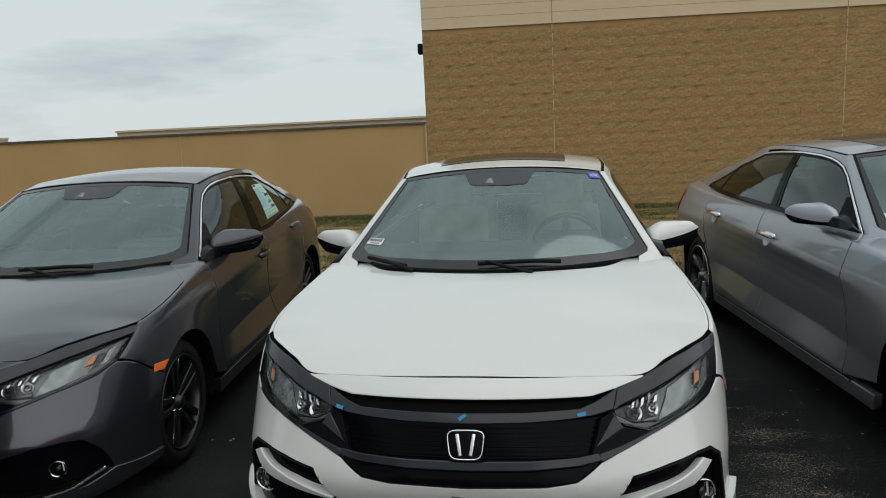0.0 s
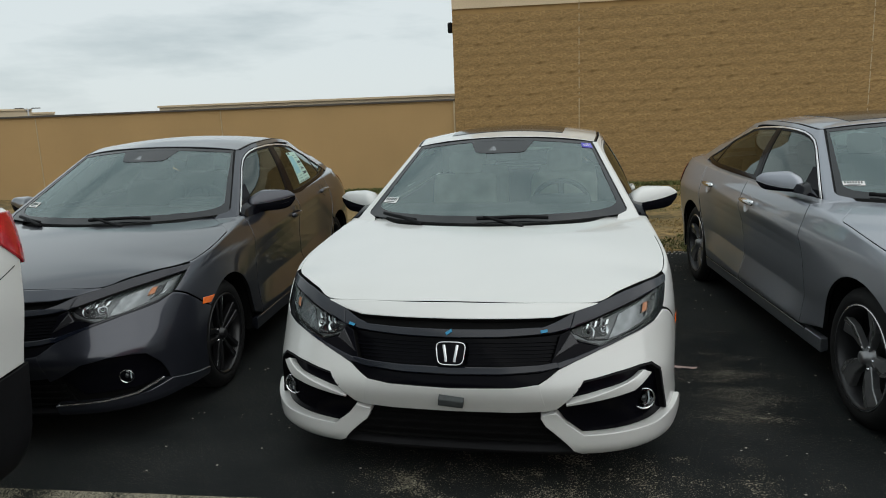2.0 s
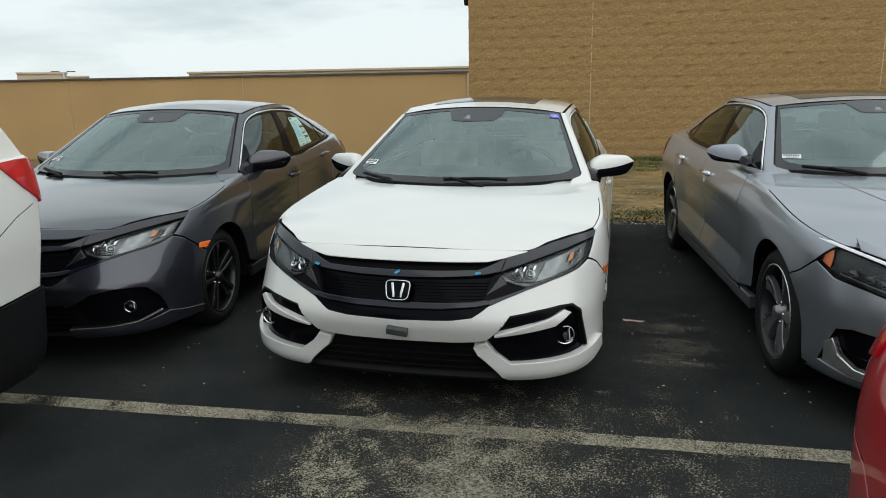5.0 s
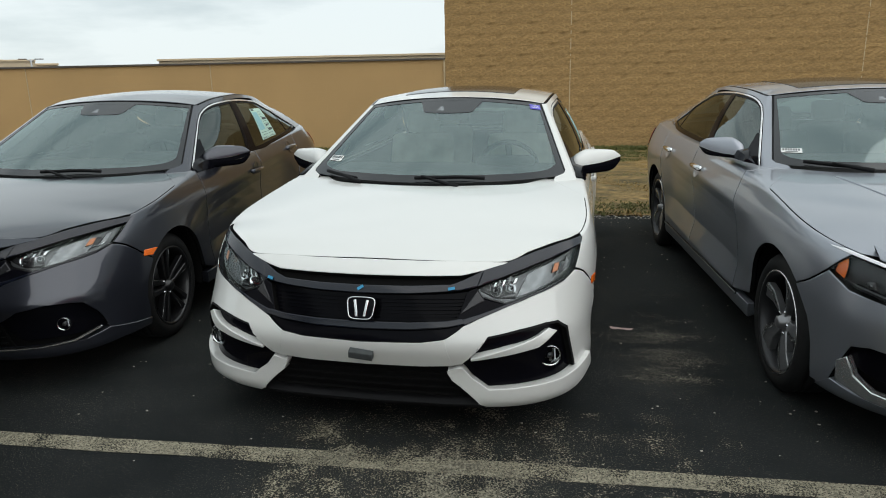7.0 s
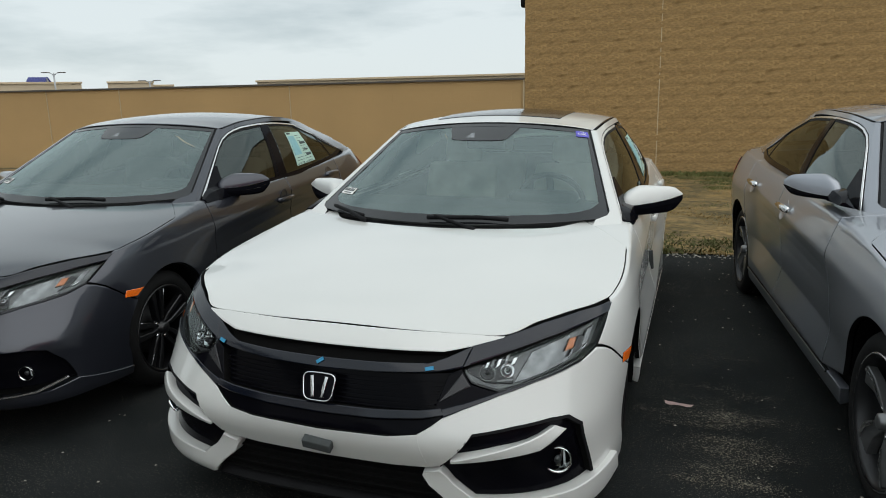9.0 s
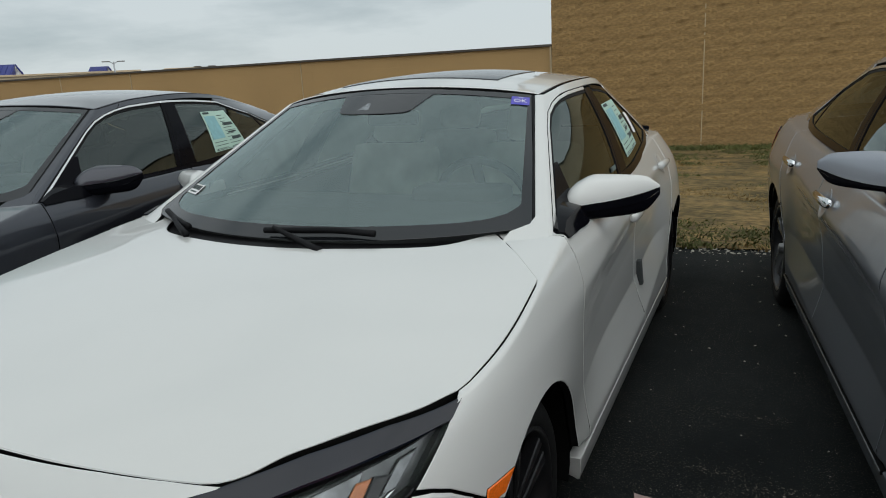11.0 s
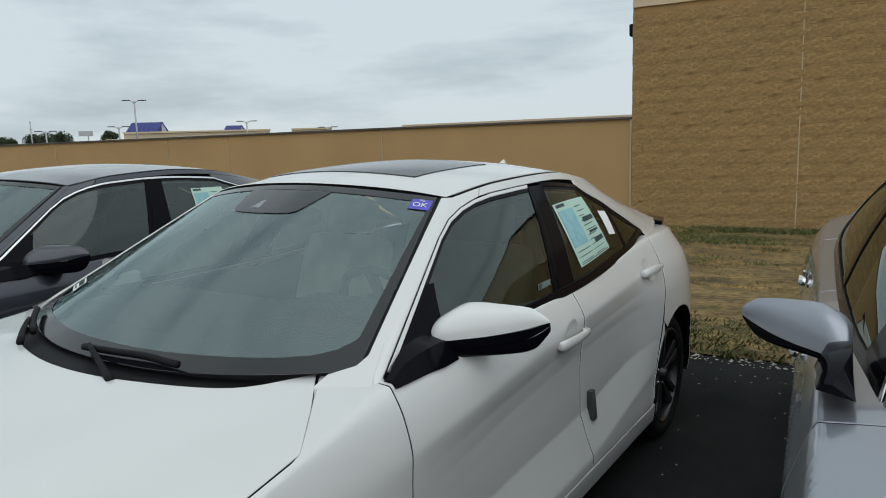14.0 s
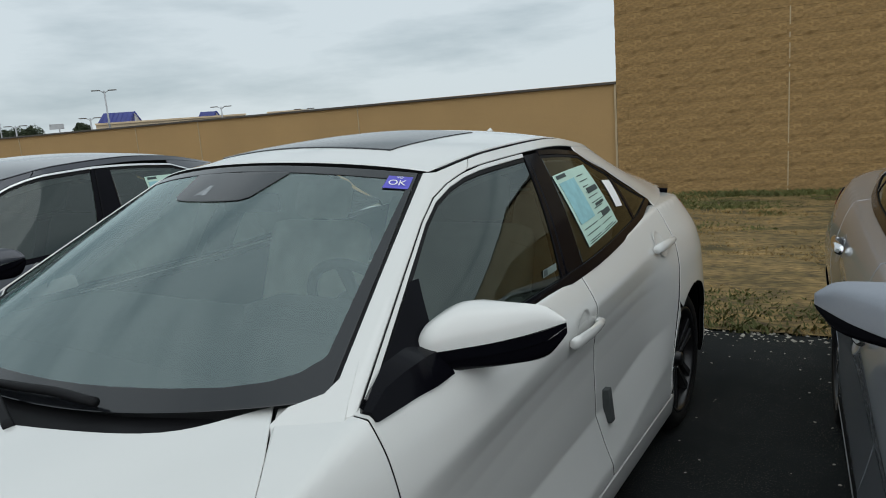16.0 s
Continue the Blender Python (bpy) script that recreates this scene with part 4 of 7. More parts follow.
def shell(car, body, length, arches, zb=0.19, cut=0.045):
    """The dark inner body behind the panels, open at the wheels and at the top."""
    bm = bmesh.new()
    rows = []
    for v in range(17):
        row = []
        f = v / 16
        pts = []
        for k in np.linspace(0, 0.97, 22):
            z = zb + (body.rim(0.3 if k > 0.5 else 0.1) - 0.02 - zb) * f
            w = body.half(0.5, z)
            p = body.front(k * w, z)
            pts.append(p)
        y0 = pts[-1].y
        for y in np.linspace(y0, length - 0.25, 120)[1:]:
            z = zb + (body.rim(y) - 0.02 - zb) * f
            pts.append(body.side(y, z))
        for k in np.linspace(0.9, 0, 10):
            z = zb + (body.rim(length - 0.2) - 0.02 - zb) * f
            pts.append(body.back(k * body.half(length - 0.4, z), z))
        for p in pts:
            d = Vector((p.x, p.y - min(max(p.y, 1.0), length - 1.0), 0))
            n = d.normalized() if d.length > 1e-6 else Vector((0, -1, 0))
            q = p - n * cut
            row.append(q)
        rows.append(row)
    for sign in (1, -1):
        vs = [[bm.verts.new((p.x * sign, p.y, p.z)) for p in row] for row in rows]
        for a, b in zip(vs, vs[1:]):
            for i in range(len(a) - 1):
                c = (a[i].co + b[i + 1].co) / 2
                if any(math.hypot(c.y - ay, c.z - az) < ar and abs(c.x) > 0.5 for ay, az, ar in arches):
                    continue
                bm.faces.new((a[i], a[i + 1], b[i + 1], b[i]))
    bmesh.ops.recalc_face_normals(bm, faces=bm.faces)
    part("inner_body", bm, SHELL_GAP_BLACK, car)
    bm = bmesh.new()
    box(bm, (0, length / 2, zb + 0.02), (1.1, length - 0.5, 0.06), 0.02)
    part("underbody", bm, SHELL_GAP_BLACK, car)


def arc(y, z, r, a0, a1, n):
    return [(y + r * math.cos(radians(a0 + (a1 - a0) * i / (n - 1))), z + r * math.sin(radians(a0 + (a1 - a0) * i / (n - 1)))) for i in range(n)]


def flanks(car, body, g, paint, ax, wr, ar, doors, length, sill_mat, front_seam, shoulder, gap=0.0018, arch_trim=None, bz=0.60):
    """Wings, doors, rear quarters and sills on both sides. doors: the two door seams and the slanting end of the rear door."""
    d0, d1, d2, d3 = doors
    f, r = ax
    first, corner_ = g.rings[0][0], g.rings[0][1]

    def lip(y):
        # how far the sheet turns in on top, up to the glass
        base = g.rings[0][4](y) if y > corner_[0] else corner_[1] * max(0.0, (y - first[0]) / (corner_[0] - first[0])) ** (1 / 2.3)
        return min(max(body.side(y, body.rim(y)).x - base + 0.012, 0.03), 0.24)
    low = 0.30
    for sign in (1, -1):
        s = body.side
        # front wing: from the lamp over the wheel to the door
        start = math.degrees(math.acos((front_seam[-1][0] - f) / ar))
        n_low = [(y, z + 0.004) for y, z in front_seam] + arc(f, wr, ar, start - 4, 4, 18) + [(d0 - gap, low)]
        (y_seam, in_seam), (y_kink, in_kink), in_end, y_lamp = shoulder
        top = []
        for y in np.linspace(y_lamp, d0 - gap, len(n_low)):
            inset = np.interp(y, [y_lamp, y_seam, y_kink, d0], [0.013, in_seam, in_kink, max(in_end, lip(d0))])
            top.append((y, body.rim(y) + inset))

        def over(y, v):
            # the side, turned over the shoulder on to the top
            r_ = body.rim(y)
            if v <= r_:
                return body.side(y, v)
            return body.top(body.side(y, r_).x - (v - r_), y)
        panel("front_wing", n_low, top, over, paint, car, "", sign, 4, 48)
        ys = [d0 + gap, d0 + 0.05, d0 + 0.11, d0 + 0.3, (d0 + d1) / 2, d1 - gap]
        panel("front_door", [(y, low) for y in ys], [(y, body.rim(y) + lip(y)) for y in ys], over, paint, car, "", sign, 5, 96)
        lo = [(d1 + gap, low), (d1 + 0.3 * (d3 - d1), low), (d1 + 0.6 * (d3 - d1), low), (d3 - gap, low)]
        ys = [d1 + gap + (d2 - d1 - 2 * gap) * k / 3 for k in range(4)]
        panel("rear_door", lo, [(y, body.rim(y) + lip(y)) for y in ys], over, paint, car, "", sign, 7, 96)
        # rear quarter: the slanting door seam, the wheel arch, the bumper seam
        zj = 0.66
        yj = d3 + (d2 - d3) * (zj - low) / (body.rim(d2) - low)
        a = arc(r, wr, ar, math.degrees(math.acos(max(-1, min(1, (yj + gap - r) / ar)))), 28, 16)
        tail = length - 0.13
        n_low = [(yj + gap, max(zj, a[0][1]))] + a[1:] + [(r + ar + 0.12, bz), (tail - 0.1, bz + 0.02)]
        n = len(n_low)
        hi = [(y, body.rim(y) + lip(y)) for y in np.linspace(d2 + gap, tail, n)]
        panel("rear_quarter", n_low, hi, over, paint, car, "", sign, 4, 32)
        # sliver between the rear door and the wheel
        q = arc(r, wr, ar, 178, math.degrees(math.acos(max(-1, min(1, (yj + gap - r) / ar)))), 5)
        side_ = [(d3 + gap + (yj - d3) * k / 4, low + (zj - low) * k / 4) for k in range(5)]
        panel("door_jamb", side_, [(max(b[0], a_[0] + 0.002), b[1]) for a_, b in zip(side_, q)], s, paint, car, "", sign, 3, 2)
        panel("sill", [(f + ar + 0.03, 0.215), ((f + r) / 2, 0.215), (r - ar, 0.215)], [(f + ar + 0.01, low - 2 * gap), ((f + r) / 2, low - 2 * gap), (r - ar, low - 2 * gap)], s, sill_mat, car, "", sign, 10, 3, 0.005, 0.04, 0.006)
        # rear bumper corner
        b_low = [(r + ar + 0.003, 0.24), (r + ar + 0.12, 0.22), (length - 0.2, 0.22)]
        b_hi = [(r + ar * 0.90, wr + ar * 0.44), (r + ar + 0.12, bz - 0.008), (length - 0.2, bz + 0.012)]
        panel("rear_bumper_corner", b_low, b_hi, s, paint if arch_trim is None else arch_trim, car, "", sign, 6, 6)
        for y in (f, r):
            wheel_arch(car, y, wr, ar, body, sign)
        if arch_trim is not None:
            for y in (f, r):
                o, i = arc(y, wr, ar + 0.165, 176, 8, 13), arc(y, wr, ar - 0.012, 180, 0, 13)
                panel("arch_trim", i, o, s, arch_trim, car, "black plastic wheel arch trim", sign, 3, 3, 0.014, 0.03, 0.006)


def rear_end(car, body, paint, length, low_mat, lamp=RED_LENS):
    top = body.rim(length - 0.2) - 0.01
    panel("rear_bumper", [(-0.66, 0.34), (0, 0.32), (0.66, 0.34)], [(-0.66, 0.62), (0, 0.62), (0.66, 0.62)], body.back, paint, car, "", 1, 10, 5)
    panel("rear_valance", [(-0.66, 0.22), (0, 0.2), (0.66, 0.22)], [(-0.66, 0.33), (0, 0.31), (0.66, 0.33)], body.back, low_mat, car, "", 1, 10, 3)
    panel("boot_face", [(-0.60, 0.63), (0, 0.63), (0.60, 0.63)], [(-0.60, top), (0, top), (0.60, top)], body.back, paint, car, "", 1, 10, 5)


def upper(car, g, paint, split, glass, trim, rail, chrome=None, dlo=None, bar=0.125, upright=False):
    """Windscreen, side windows, pillars and roof. split: where the middle pillar starts and ends at the waist; dlo: end of the side windows."""
    t0, t1 = 0.035, 0.885
    b0, b1 = split
    e = dlo
    panel("windscreen", [(-0.94, 0.03), (-0.47, 0.03), (0, 0.03), (0.47, 0.03), (0.94, 0.03)], [(-0.93, 0.975), (-0.47, 0.98), (0, 0.98), (0.47, 0.98), (0.93, 0.975)], g.at, WINDSCREEN, car, "large clear windscreen", 1, 5, 10, 0.0, 0.006, 0.001).visible_shadow = False
    edge_ = [(0.0, 0.085), (0.5, 0.085), (0.70, 0.083), (0.80, 0.092), (0.86, 0.112), (0.90, 0.150), (0.925, 0.210), (0.942, 0.33)]
    hi = [(-a, b) for a, b in edge_[:0:-1]] + edge_
    for lo, hi in (([(a, 0.015) for a, b in hi], hi), ([(-0.935, 0.94), (0, 0.95), (0.935, 0.94)], [(-0.935, 0.985), (0, 0.985), (0.935, 0.985)])):
        panel("screen_border", lo, hi, g.at, FRIT, car, "black printed glass border", 1, 8, 3, 0.0022, 0.001, 0.0005)
    patch = panel("sensor_patch", [(-0.265, 0.835), (-0.25, 0.808), (-0.21, 0.790), (-0.12, 0.782), (0, 0.780), (0.12, 0.782), (0.21, 0.790), (0.25, 0.808), (0.265, 0.835)], [(-0.33, 0.945), (-0.28, 0.945), (-0.22, 0.945), (-0.12, 0.945), (0, 0.945), (0.12, 0.945), (0.22, 0.945), (0.28, 0.945), (0.33, 0.945)], g.at, FRIT, car, "black sensor patch on the screen", 1, 6, 4, 0.0026, 0.001, 0.0005)
    panel("sensor_window", [(-0.12, 0.812), (-0.04, 0.812)], [(-0.09, 0.868), (-0.06, 0.868)], g.at, LAMP_BRIGHT, patch, "pale sensor window", 1, 3, 3, 0.0034, 0.001, 0.0005)
    for sign in (1, -1):
        panel("screen_border", [(0.945, 0.03), (0.945, 0.5), (0.935, 0.97)], [(0.905, 0.03), (0.908, 0.25), (0.915, 0.97)], g.at, FRIT, car, "", sign, 6, 2, 0.0024, 0.001, 0.0005)
        panel("front_pillar", [(0.955, -0.06), (0.955, 0.45), (0.955, 0.70), (0.955, 0.82), (0.955, 0.90), (0.955, 0.985), (1.0, 0.995), (1.05, 0.995), (1.098, 0.995)],
              [(1.010, -0.06), (1.010, 0.45), (1.011, 0.70), (1.0195, 0.825), (1.045, 0.885), (1.070, 0.908), (1.083, 0.916), (1.092, 0.921), (1.098, 0.9245)], g.at, paint, car, "painted windscreen pillar", sign, 5, 8, 0.005, 0.03, 0.003)
        panel("pillar_foot", [(0.83, -0.09), (0.92, -0.12), (1.006, -0.13)], [(0.872, 0.004), (0.938, 0.035), (0.985, 0.14)], g.at, paint, car, "painted corner at the foot of the pillar", sign, 6, 5, 0.006, 0.02, 0.003)
        n = 9
        ss = [1.1 + (1.985 - 1.1) * k / (n - 1) for k in range(n)]
        panel("roof_rail", [(s, 0.928) for s in ss], [(s, 0.995) for s in ss], g.at, paint, car, "painted roof rail", sign, 4, 3, 0.005, 0.03, 0.003)
        panel("door_seal", [(1.0102, -0.04), (1.0102, 0.5), (1.011, 0.70), (1.018, 0.82), (1.05, 0.886), (1.085, 0.915), (1.14, 0.923), (1.3, 0.923)], [(1.029, -0.04), (1.029, 0.5), (1.029, 0.66), (1.038, 0.77), (1.065, 0.83), (1.10, 0.86), (1.14, 0.88), (1.3, 0.88)], g.at, DARK_PLASTIC, car, "", sign, 6, 2, 0.001, 0.02, 0.001)
        # frame round the side windows
        m1, m2 = (b1 + e) / 2, e - bar
        tail = [b1 - 0.045, m1 - 0.03, e - 0.12, e]
        ht = [0.918, 0.87, 0.66, 0.16]
        rear_edge = [(e + 0.012, -0.10), (e + 0.012, 0.10), (e - 0.03, 0.36), (e - 0.10, 0.66), (m1 - 0.03, 0.875), (m1 - 0.03, 0.924)]
        if upright:
            # a tall tail: the last window ends in an upright edge and its sill kicks up
            tail, ht = [b1 - 0.045, m1 - 0.03, e - 0.04, e], [0.918, 0.91, 0.90, 0.84]
            rear_edge = [(e + 0.004, -0.10), (e + 0.004, 0.30), (e + 0.006, 0.60), (e + 0.004, 0.82), (e - 0.03, 0.90), (m1 - 0.03, 0.924)]
            panel("quarter_sheet", [(1.45, -0.08), (1.62, -0.08), (1.78, -0.08), (1.88, -0.08), (2.0, -0.08)], [(1.45, 0.03), (1.62, 0.16), (1.78, 0.38), (1.88, 0.46), (2.0, 0.62)], g.at, paint, car, "", sign, 6, 6, 0.009, 0.02, 0.003)
        outer = [(1.0125, -0.04), (1.0125, 0.45), (1.0135, 0.70), (1.0222, 0.82), (1.048, 0.881), (1.085, 0.910), (1.14, 0.921), (1.25, 0.922), (b0 - 0.045, 0.922)]
        inner = [(1.0205, -0.04), (1.0205, 0.45), (1.0215, 0.68), (1.0310, 0.79), (1.057, 0.852), (1.092, 0.880), (1.142, 0.891), (1.25, 0.892), (b0 - 0.045, 0.892)]
        glazed = [(1.0285, -0.04), (1.0285, 0.45), (1.0295, 0.66), (1.0390, 0.765), (1.064, 0.825), (1.097, 0.852), (1.145, 0.860), (1.25, 0.860), (b0 - 0.045, 0.860)]
        panel("window_seal", glazed, inner, g.at, DARK_PLASTIC, car, "", sign, 5, 2, 0.003, 0.02, 0.002)
        if chrome:
            panel("bright_strip", inner, outer, g.at, chrome, car, "bright window trim", sign, 5, 2, 0.009, 0.012, 0.003)
            panel("bright_strip", [(b0 - 0.044, 0.892)] + [(s, h - 0.030) for s, h in zip(tail[1:], ht[1:])], [(b0 - 0.044, 0.922)] + list(zip(tail[1:], ht[1:])), g.at, chrome, car, "bright window trim", sign, 5, 2, 0.009, 0.012, 0.003)
        else:
            panel("door_frame", inner, outer, g.at, rail, car, "painted door frame", sign, 5, 2, 0.005, 0.02, 0.002)
            panel("window_frame", [(s, h - 0.04) for s, h in zip(tail, ht)], [(s, h + 0.004) for s, h in zip(tail, ht)], g.at, trim, car, "black door window frame", sign, 5, 2, 0.005, 0.02, 0.003)
        panel("window_seal", [(s, h - 0.06) for s, h in zip(tail, ht)], [(s, h - 0.02) for s, h in zip(tail, ht)], g.at, DARK_PLASTIC, car, "", sign, 5, 2, 0.002, 0.02, 0.002)
        panel("waist_strip", [(1.03, -0.045), (b0, -0.045), (b1, -0.045), (e - 0.1, -0.03), (e + 0.01, 0.06)], [(1.03, t0), (b0, t0), (b1, t0), (e - 0.1, t0 + 0.03), (e + 0.005, 0.13)], g.at, trim, car, "black waist strip", sign, 6, 2, 0.007, 0.02, 0.004)
        panel("front_side_glass", [(1.028, t0), (b0, t0)], [(1.028, t1), (b0 - 0.042, t1)], g.at, SIDE_GLASS, car, "front door glass", sign, 8, 6, 0.0, 0.004, 0.001).visible_shadow = False
        panel("middle_pillar", [(b0, t0), (b0 + 0.012, t0)], [(b0 - 0.042, t1 + 0.02), (b0 - 0.030, t1 + 0.02)], g.at, GLOSS_BLACK, car, "gloss black door pillar", sign, 4, 6, 0.004, 0.02, 0.002)
        panel("middle_pillar", [(b0 + 0.0135, t0), (b1, t0)], [(b0 - 0.0285, t1 + 0.02), (b1 - 0.038, t1 + 0.02)], g.at, GLOSS_BLACK, car, "gloss black door pillar", sign, 4, 6, 0.003, 0.02, 0.002)
        panel("rear_side_glass", [(b1, t0), (m1, t0), (m2, t0 + 0.03)], [(b1 - 0.038, t1), (m1 - 0.03, t1 - 0.03), (m2 + 0.01, 0.86 if upright else 0.63)], g.at, glass, car, "tinted rear door glass", sign, 6, 6, 0.0, 0.004, 0.001).visible_shadow = False
        panel("window_bar", [(m2, t0 + 0.03), (m2 + 0.012, t0 + 0.03)], [(m2 + 0.01, 0.86 if upright else 0.63), (m2 + 0.023, 0.86 if upright else 0.61)], g.at, trim, car, "", sign, 3, 4, 0.003, 0.02, 0.003)
        panel("quarter_glass", [(m2 + 0.012, t0 + 0.03), (e - 0.005, 0.10)], [(m2 + 0.023, 0.86 if upright else 0.61), (e - 0.005, 0.80 if upright else 0.14)], g.at, glass, car, "small tinted quarter glass", sign, 5, 4, 0.0, 0.004, 0.001)
        panel("rear_pillar", rear_edge,
              [(2.02, -0.06), (2.06, 0.15), (2.06, 0.4), (2.05, 0.65), (2.03, 0.90), (2.02, 0.924)], g.at, paint, car, "painted rear pillar", sign, 4, 8, 0.005, 0.03, 0.003)
        panel("roof_channel", [(0.946, 0.0), (0.946, 0.25), (0.946, 0.6), (0.937, 0.985)], [(0.9545, 0.0), (0.9545, 0.25), (0.9545, 0.6), (0.9545, 0.985)], g.at, DARK_PLASTIC, car, "", sign, 6, 1, 0.001, 0.02, 0.001)
        panel("roof_channel", [(0.977, 0.02), (0.977, 0.5), (0.977, 0.98)], [(0.989, 0.02), (0.989, 0.5), (0.989, 0.98)], g.roof, trim, car, "dark roof channel", sign, 8, 1, 0.001, 0.02, 0.002)
    panel("rear_window", [(2.12, 0.10), (3.0, 0.10), (3.88, 0.10)], [(2.12, 0.93), (3.0, 0.95), (3.88, 0.93)], g.at, glass, car, "tinted rear window", 1, 10, 6, 0.0, 0.004, 0.001)
    panel("rear_window_frame", [(2.085, -0.04), (3.0, -0.04), (3.915, -0.04)], [(2.085, 0.095), (3.0, 0.095), (3.915, 0.095)], g.at, paint, car, "", 1, 10, 2, 0.004, 0.02, 0.003)
    panel("roof", [(-0.975, 0.0), (-0.975, 0.25), (-0.975, 0.5), (-0.975, 0.75), (-0.975, 1.0)], [(0.975, 0.0), (0.975, 0.25), (0.975, 0.5), (0.975, 0.75), (0.975, 1.0)], g.roof, paint, car, "painted roof panel", 1, 6, 20, 0.003, 0.03, 0.003)


def wipers(car, body, g):
    for pts in ([(0.41, 0.032), (0.26, 0.050), (0.10, 0.048), (-0.08, 0.040)], [(-0.52, 0.008), (-0.66, 0.025), (-0.80, 0.045)]):
        line = [g.at(s, t) + Vector((0, -0.02, 0.016)) for s, t in densify(pts, 4, True)]
        part("wiper_blade", tube(line, 0.0105, 8), DARK_PLASTIC, car, "black wiper blade")
    for pts in ([(0.24, -0.06), (0.12, -0.01), (-0.03, 0.046)], [(-0.46, -0.04), (-0.58, -0.005), (-0.66, 0.024)]):
        line = [g.at(s, t) + Vector((0, -0.03, 0.026)) for s, t in densify(pts, 4, True)]
        part("wiper_arm", tube(line, lambda u: 0.012 - 0.005 * u, 8), DARK_PLASTIC, car, "black wiper arm")
    ks = [-0.95, -0.7, -0.45, -0.2, 0.0, 0.2, 0.45, 0.7, 0.95]
    base = [g.ring(abs(k), 0) for k in ks]
    panel("cowl", [(math.copysign(b_.x, k), b_.y - 0.13 + 0.06 * abs(k)) for k, b_ in zip(ks, base)], [(math.copysign(b_.x, k), b_.y + 0.03) for k, b_ in zip(ks, base)],
          body.top, DARK_PLASTIC, car, "black plastic cowl", 1, 4, 4, -0.012, 0.04)


def headlamp(car, body, top, low, sign, amber_x, dark_x):
    """A lamp unit: bowl, reflectors, amber corner and a clear cover."""
    s = body.front
    lamp = panel("headlamp", low, top, s, LAMP_BOWL, car, "clear headlamp with chrome bowls", sign, 6, 6, -0.034, 0.02)
    panel("lamp_cover", low, top, s, LAMP_GLASS, lamp, "", sign, 6, 6, 0.002, 0.004, 0.002).visible_shadow = False
    panel("lamp_border", [(a[0], a[1]) for a in low], [(a[0], a[1] + 0.007) for a in low], s, LAMP_DARK, lamp, "", sign, 6, 1, -0.004, 0.03, 0.001)
    x0, z0 = dark_x
    panel("lamp_housing", [(x0 - 0.062, z0 + 0.004), (x0, z0 - 0.030), (x0 + 0.085, z0 - 0.038)], [(x0 - 0.068, z0 + 0.022), (x0, z0 + 0.034), (x0 + 0.070, z0 + 0.036)], s, LAMP_DARK, lamp, "", sign, 5, 4, -0.030, 0.008)
    for k, (dx, dz, r) in enumerate(((0.0, 0.0, 0.025), (0.060, 0.004, 0.022))):
        m = place_on(s, x0 + dx, z0 + dz, sign, -0.026)
        b = part("reflector_bowl", lathe([(r * 1.02, 0.006), (r, 0.006), (r * 0.6, -0.012), (0.001, -0.016)], 24, "z"), CHROME, lamp, "chrome reflector bowl")
        b.matrix_basis = m
        part("bulb", lathe([(0.001, 0.02), (0.008, 0.017), (0.011, 0.004), (0.012, -0.01)], 14, "z"), CHROME if k else LAMP_DARK, b)
    for k, (dx, dz, w_, h_) in enumerate(((-0.012, 0.022, 0.010, 0.020), (0.004, 0.026, 0.008, 0.024), (0.022, 0.028, 0.011, 0.026), (0.044, 0.034, 0.010, 0.030), (0.066, 0.030, 0.014, 0.022), (0.030, -0.026, 0.050, 0.006))):
        panel("chrome_facet", [(x0 + dx, z0 + dz - h_ / 2), (x0 + dx + w_, z0 + dz - h_ / 2 + 0.003)], [(x0 + dx + 0.004, z0 + dz + h_ / 2), (x0 + dx + w_ + 0.006, z0 + dz + h_ / 2 + 0.004)], s, LAMP_BRIGHT if k % 2 else CHROME, lamp, "", sign, 2, 2, -0.020 - 0.002 * (k % 3), 0.006)
    ax, az = amber_x
    for k in range(4):
        panel("chrome_facet", [(ax + 0.004 + 0.012 * k, az - 0.030 + 0.004 * k), (ax + 0.012 + 0.012 * k, az - 0.028 + 0.004 * k)], [(ax + 0.012 + 0.012 * k, az - 0.008), (ax + 0.020 + 0.012 * k, az - 0.006)], s, CHROME if k % 2 else LAMP_BRIGHT, lamp, "", sign, 2, 2, -0.016, 0.006)
    panel("amber_reflector", [(ax - 0.008, az - 0.010), (ax + 0.016, az - 0.006)], [(ax + 0.000, az + 0.022), (ax + 0.020, az + 0.022)], s, AMBER_DULL, lamp, "amber corner reflector", sign, 4, 3, -0.018, 0.02)
    panel("chrome_fin", [(ax + 0.012, az - 0.027), (ax + 0.034, az - 0.018)], [(ax + 0.022, az + 0.024), (ax + 0.044, az + 0.018)], s, LAMP_DARK, lamp, "", sign, 3, 3, -0.014, 0.02)
    panel("lamp_facet", [(x0 + 0.085, z0 - 0.036), (x0 + 0.16, z0 - 0.020), (x0 + 0.245, z0 + 0.006)], [(x0 + 0.125, z0 + 0.056), (x0 + 0.18, z0 + 0.072), (x0 + 0.235, z0 + 0.086)], s, LAMP_BRIGHT, lamp, "", sign, 5, 4, -0.029, 0.02)
    panel("lamp_edge", [(ax + 0.036, az - 0.022), (ax + 0.056, az - 0.012)], [(ax + 0.050, az + 0.036), (ax + 0.070, az + 0.040)], s, LAMP_BRIGHT, lamp, "", sign, 4, 3, -0.022, 0.02)
    return lamp


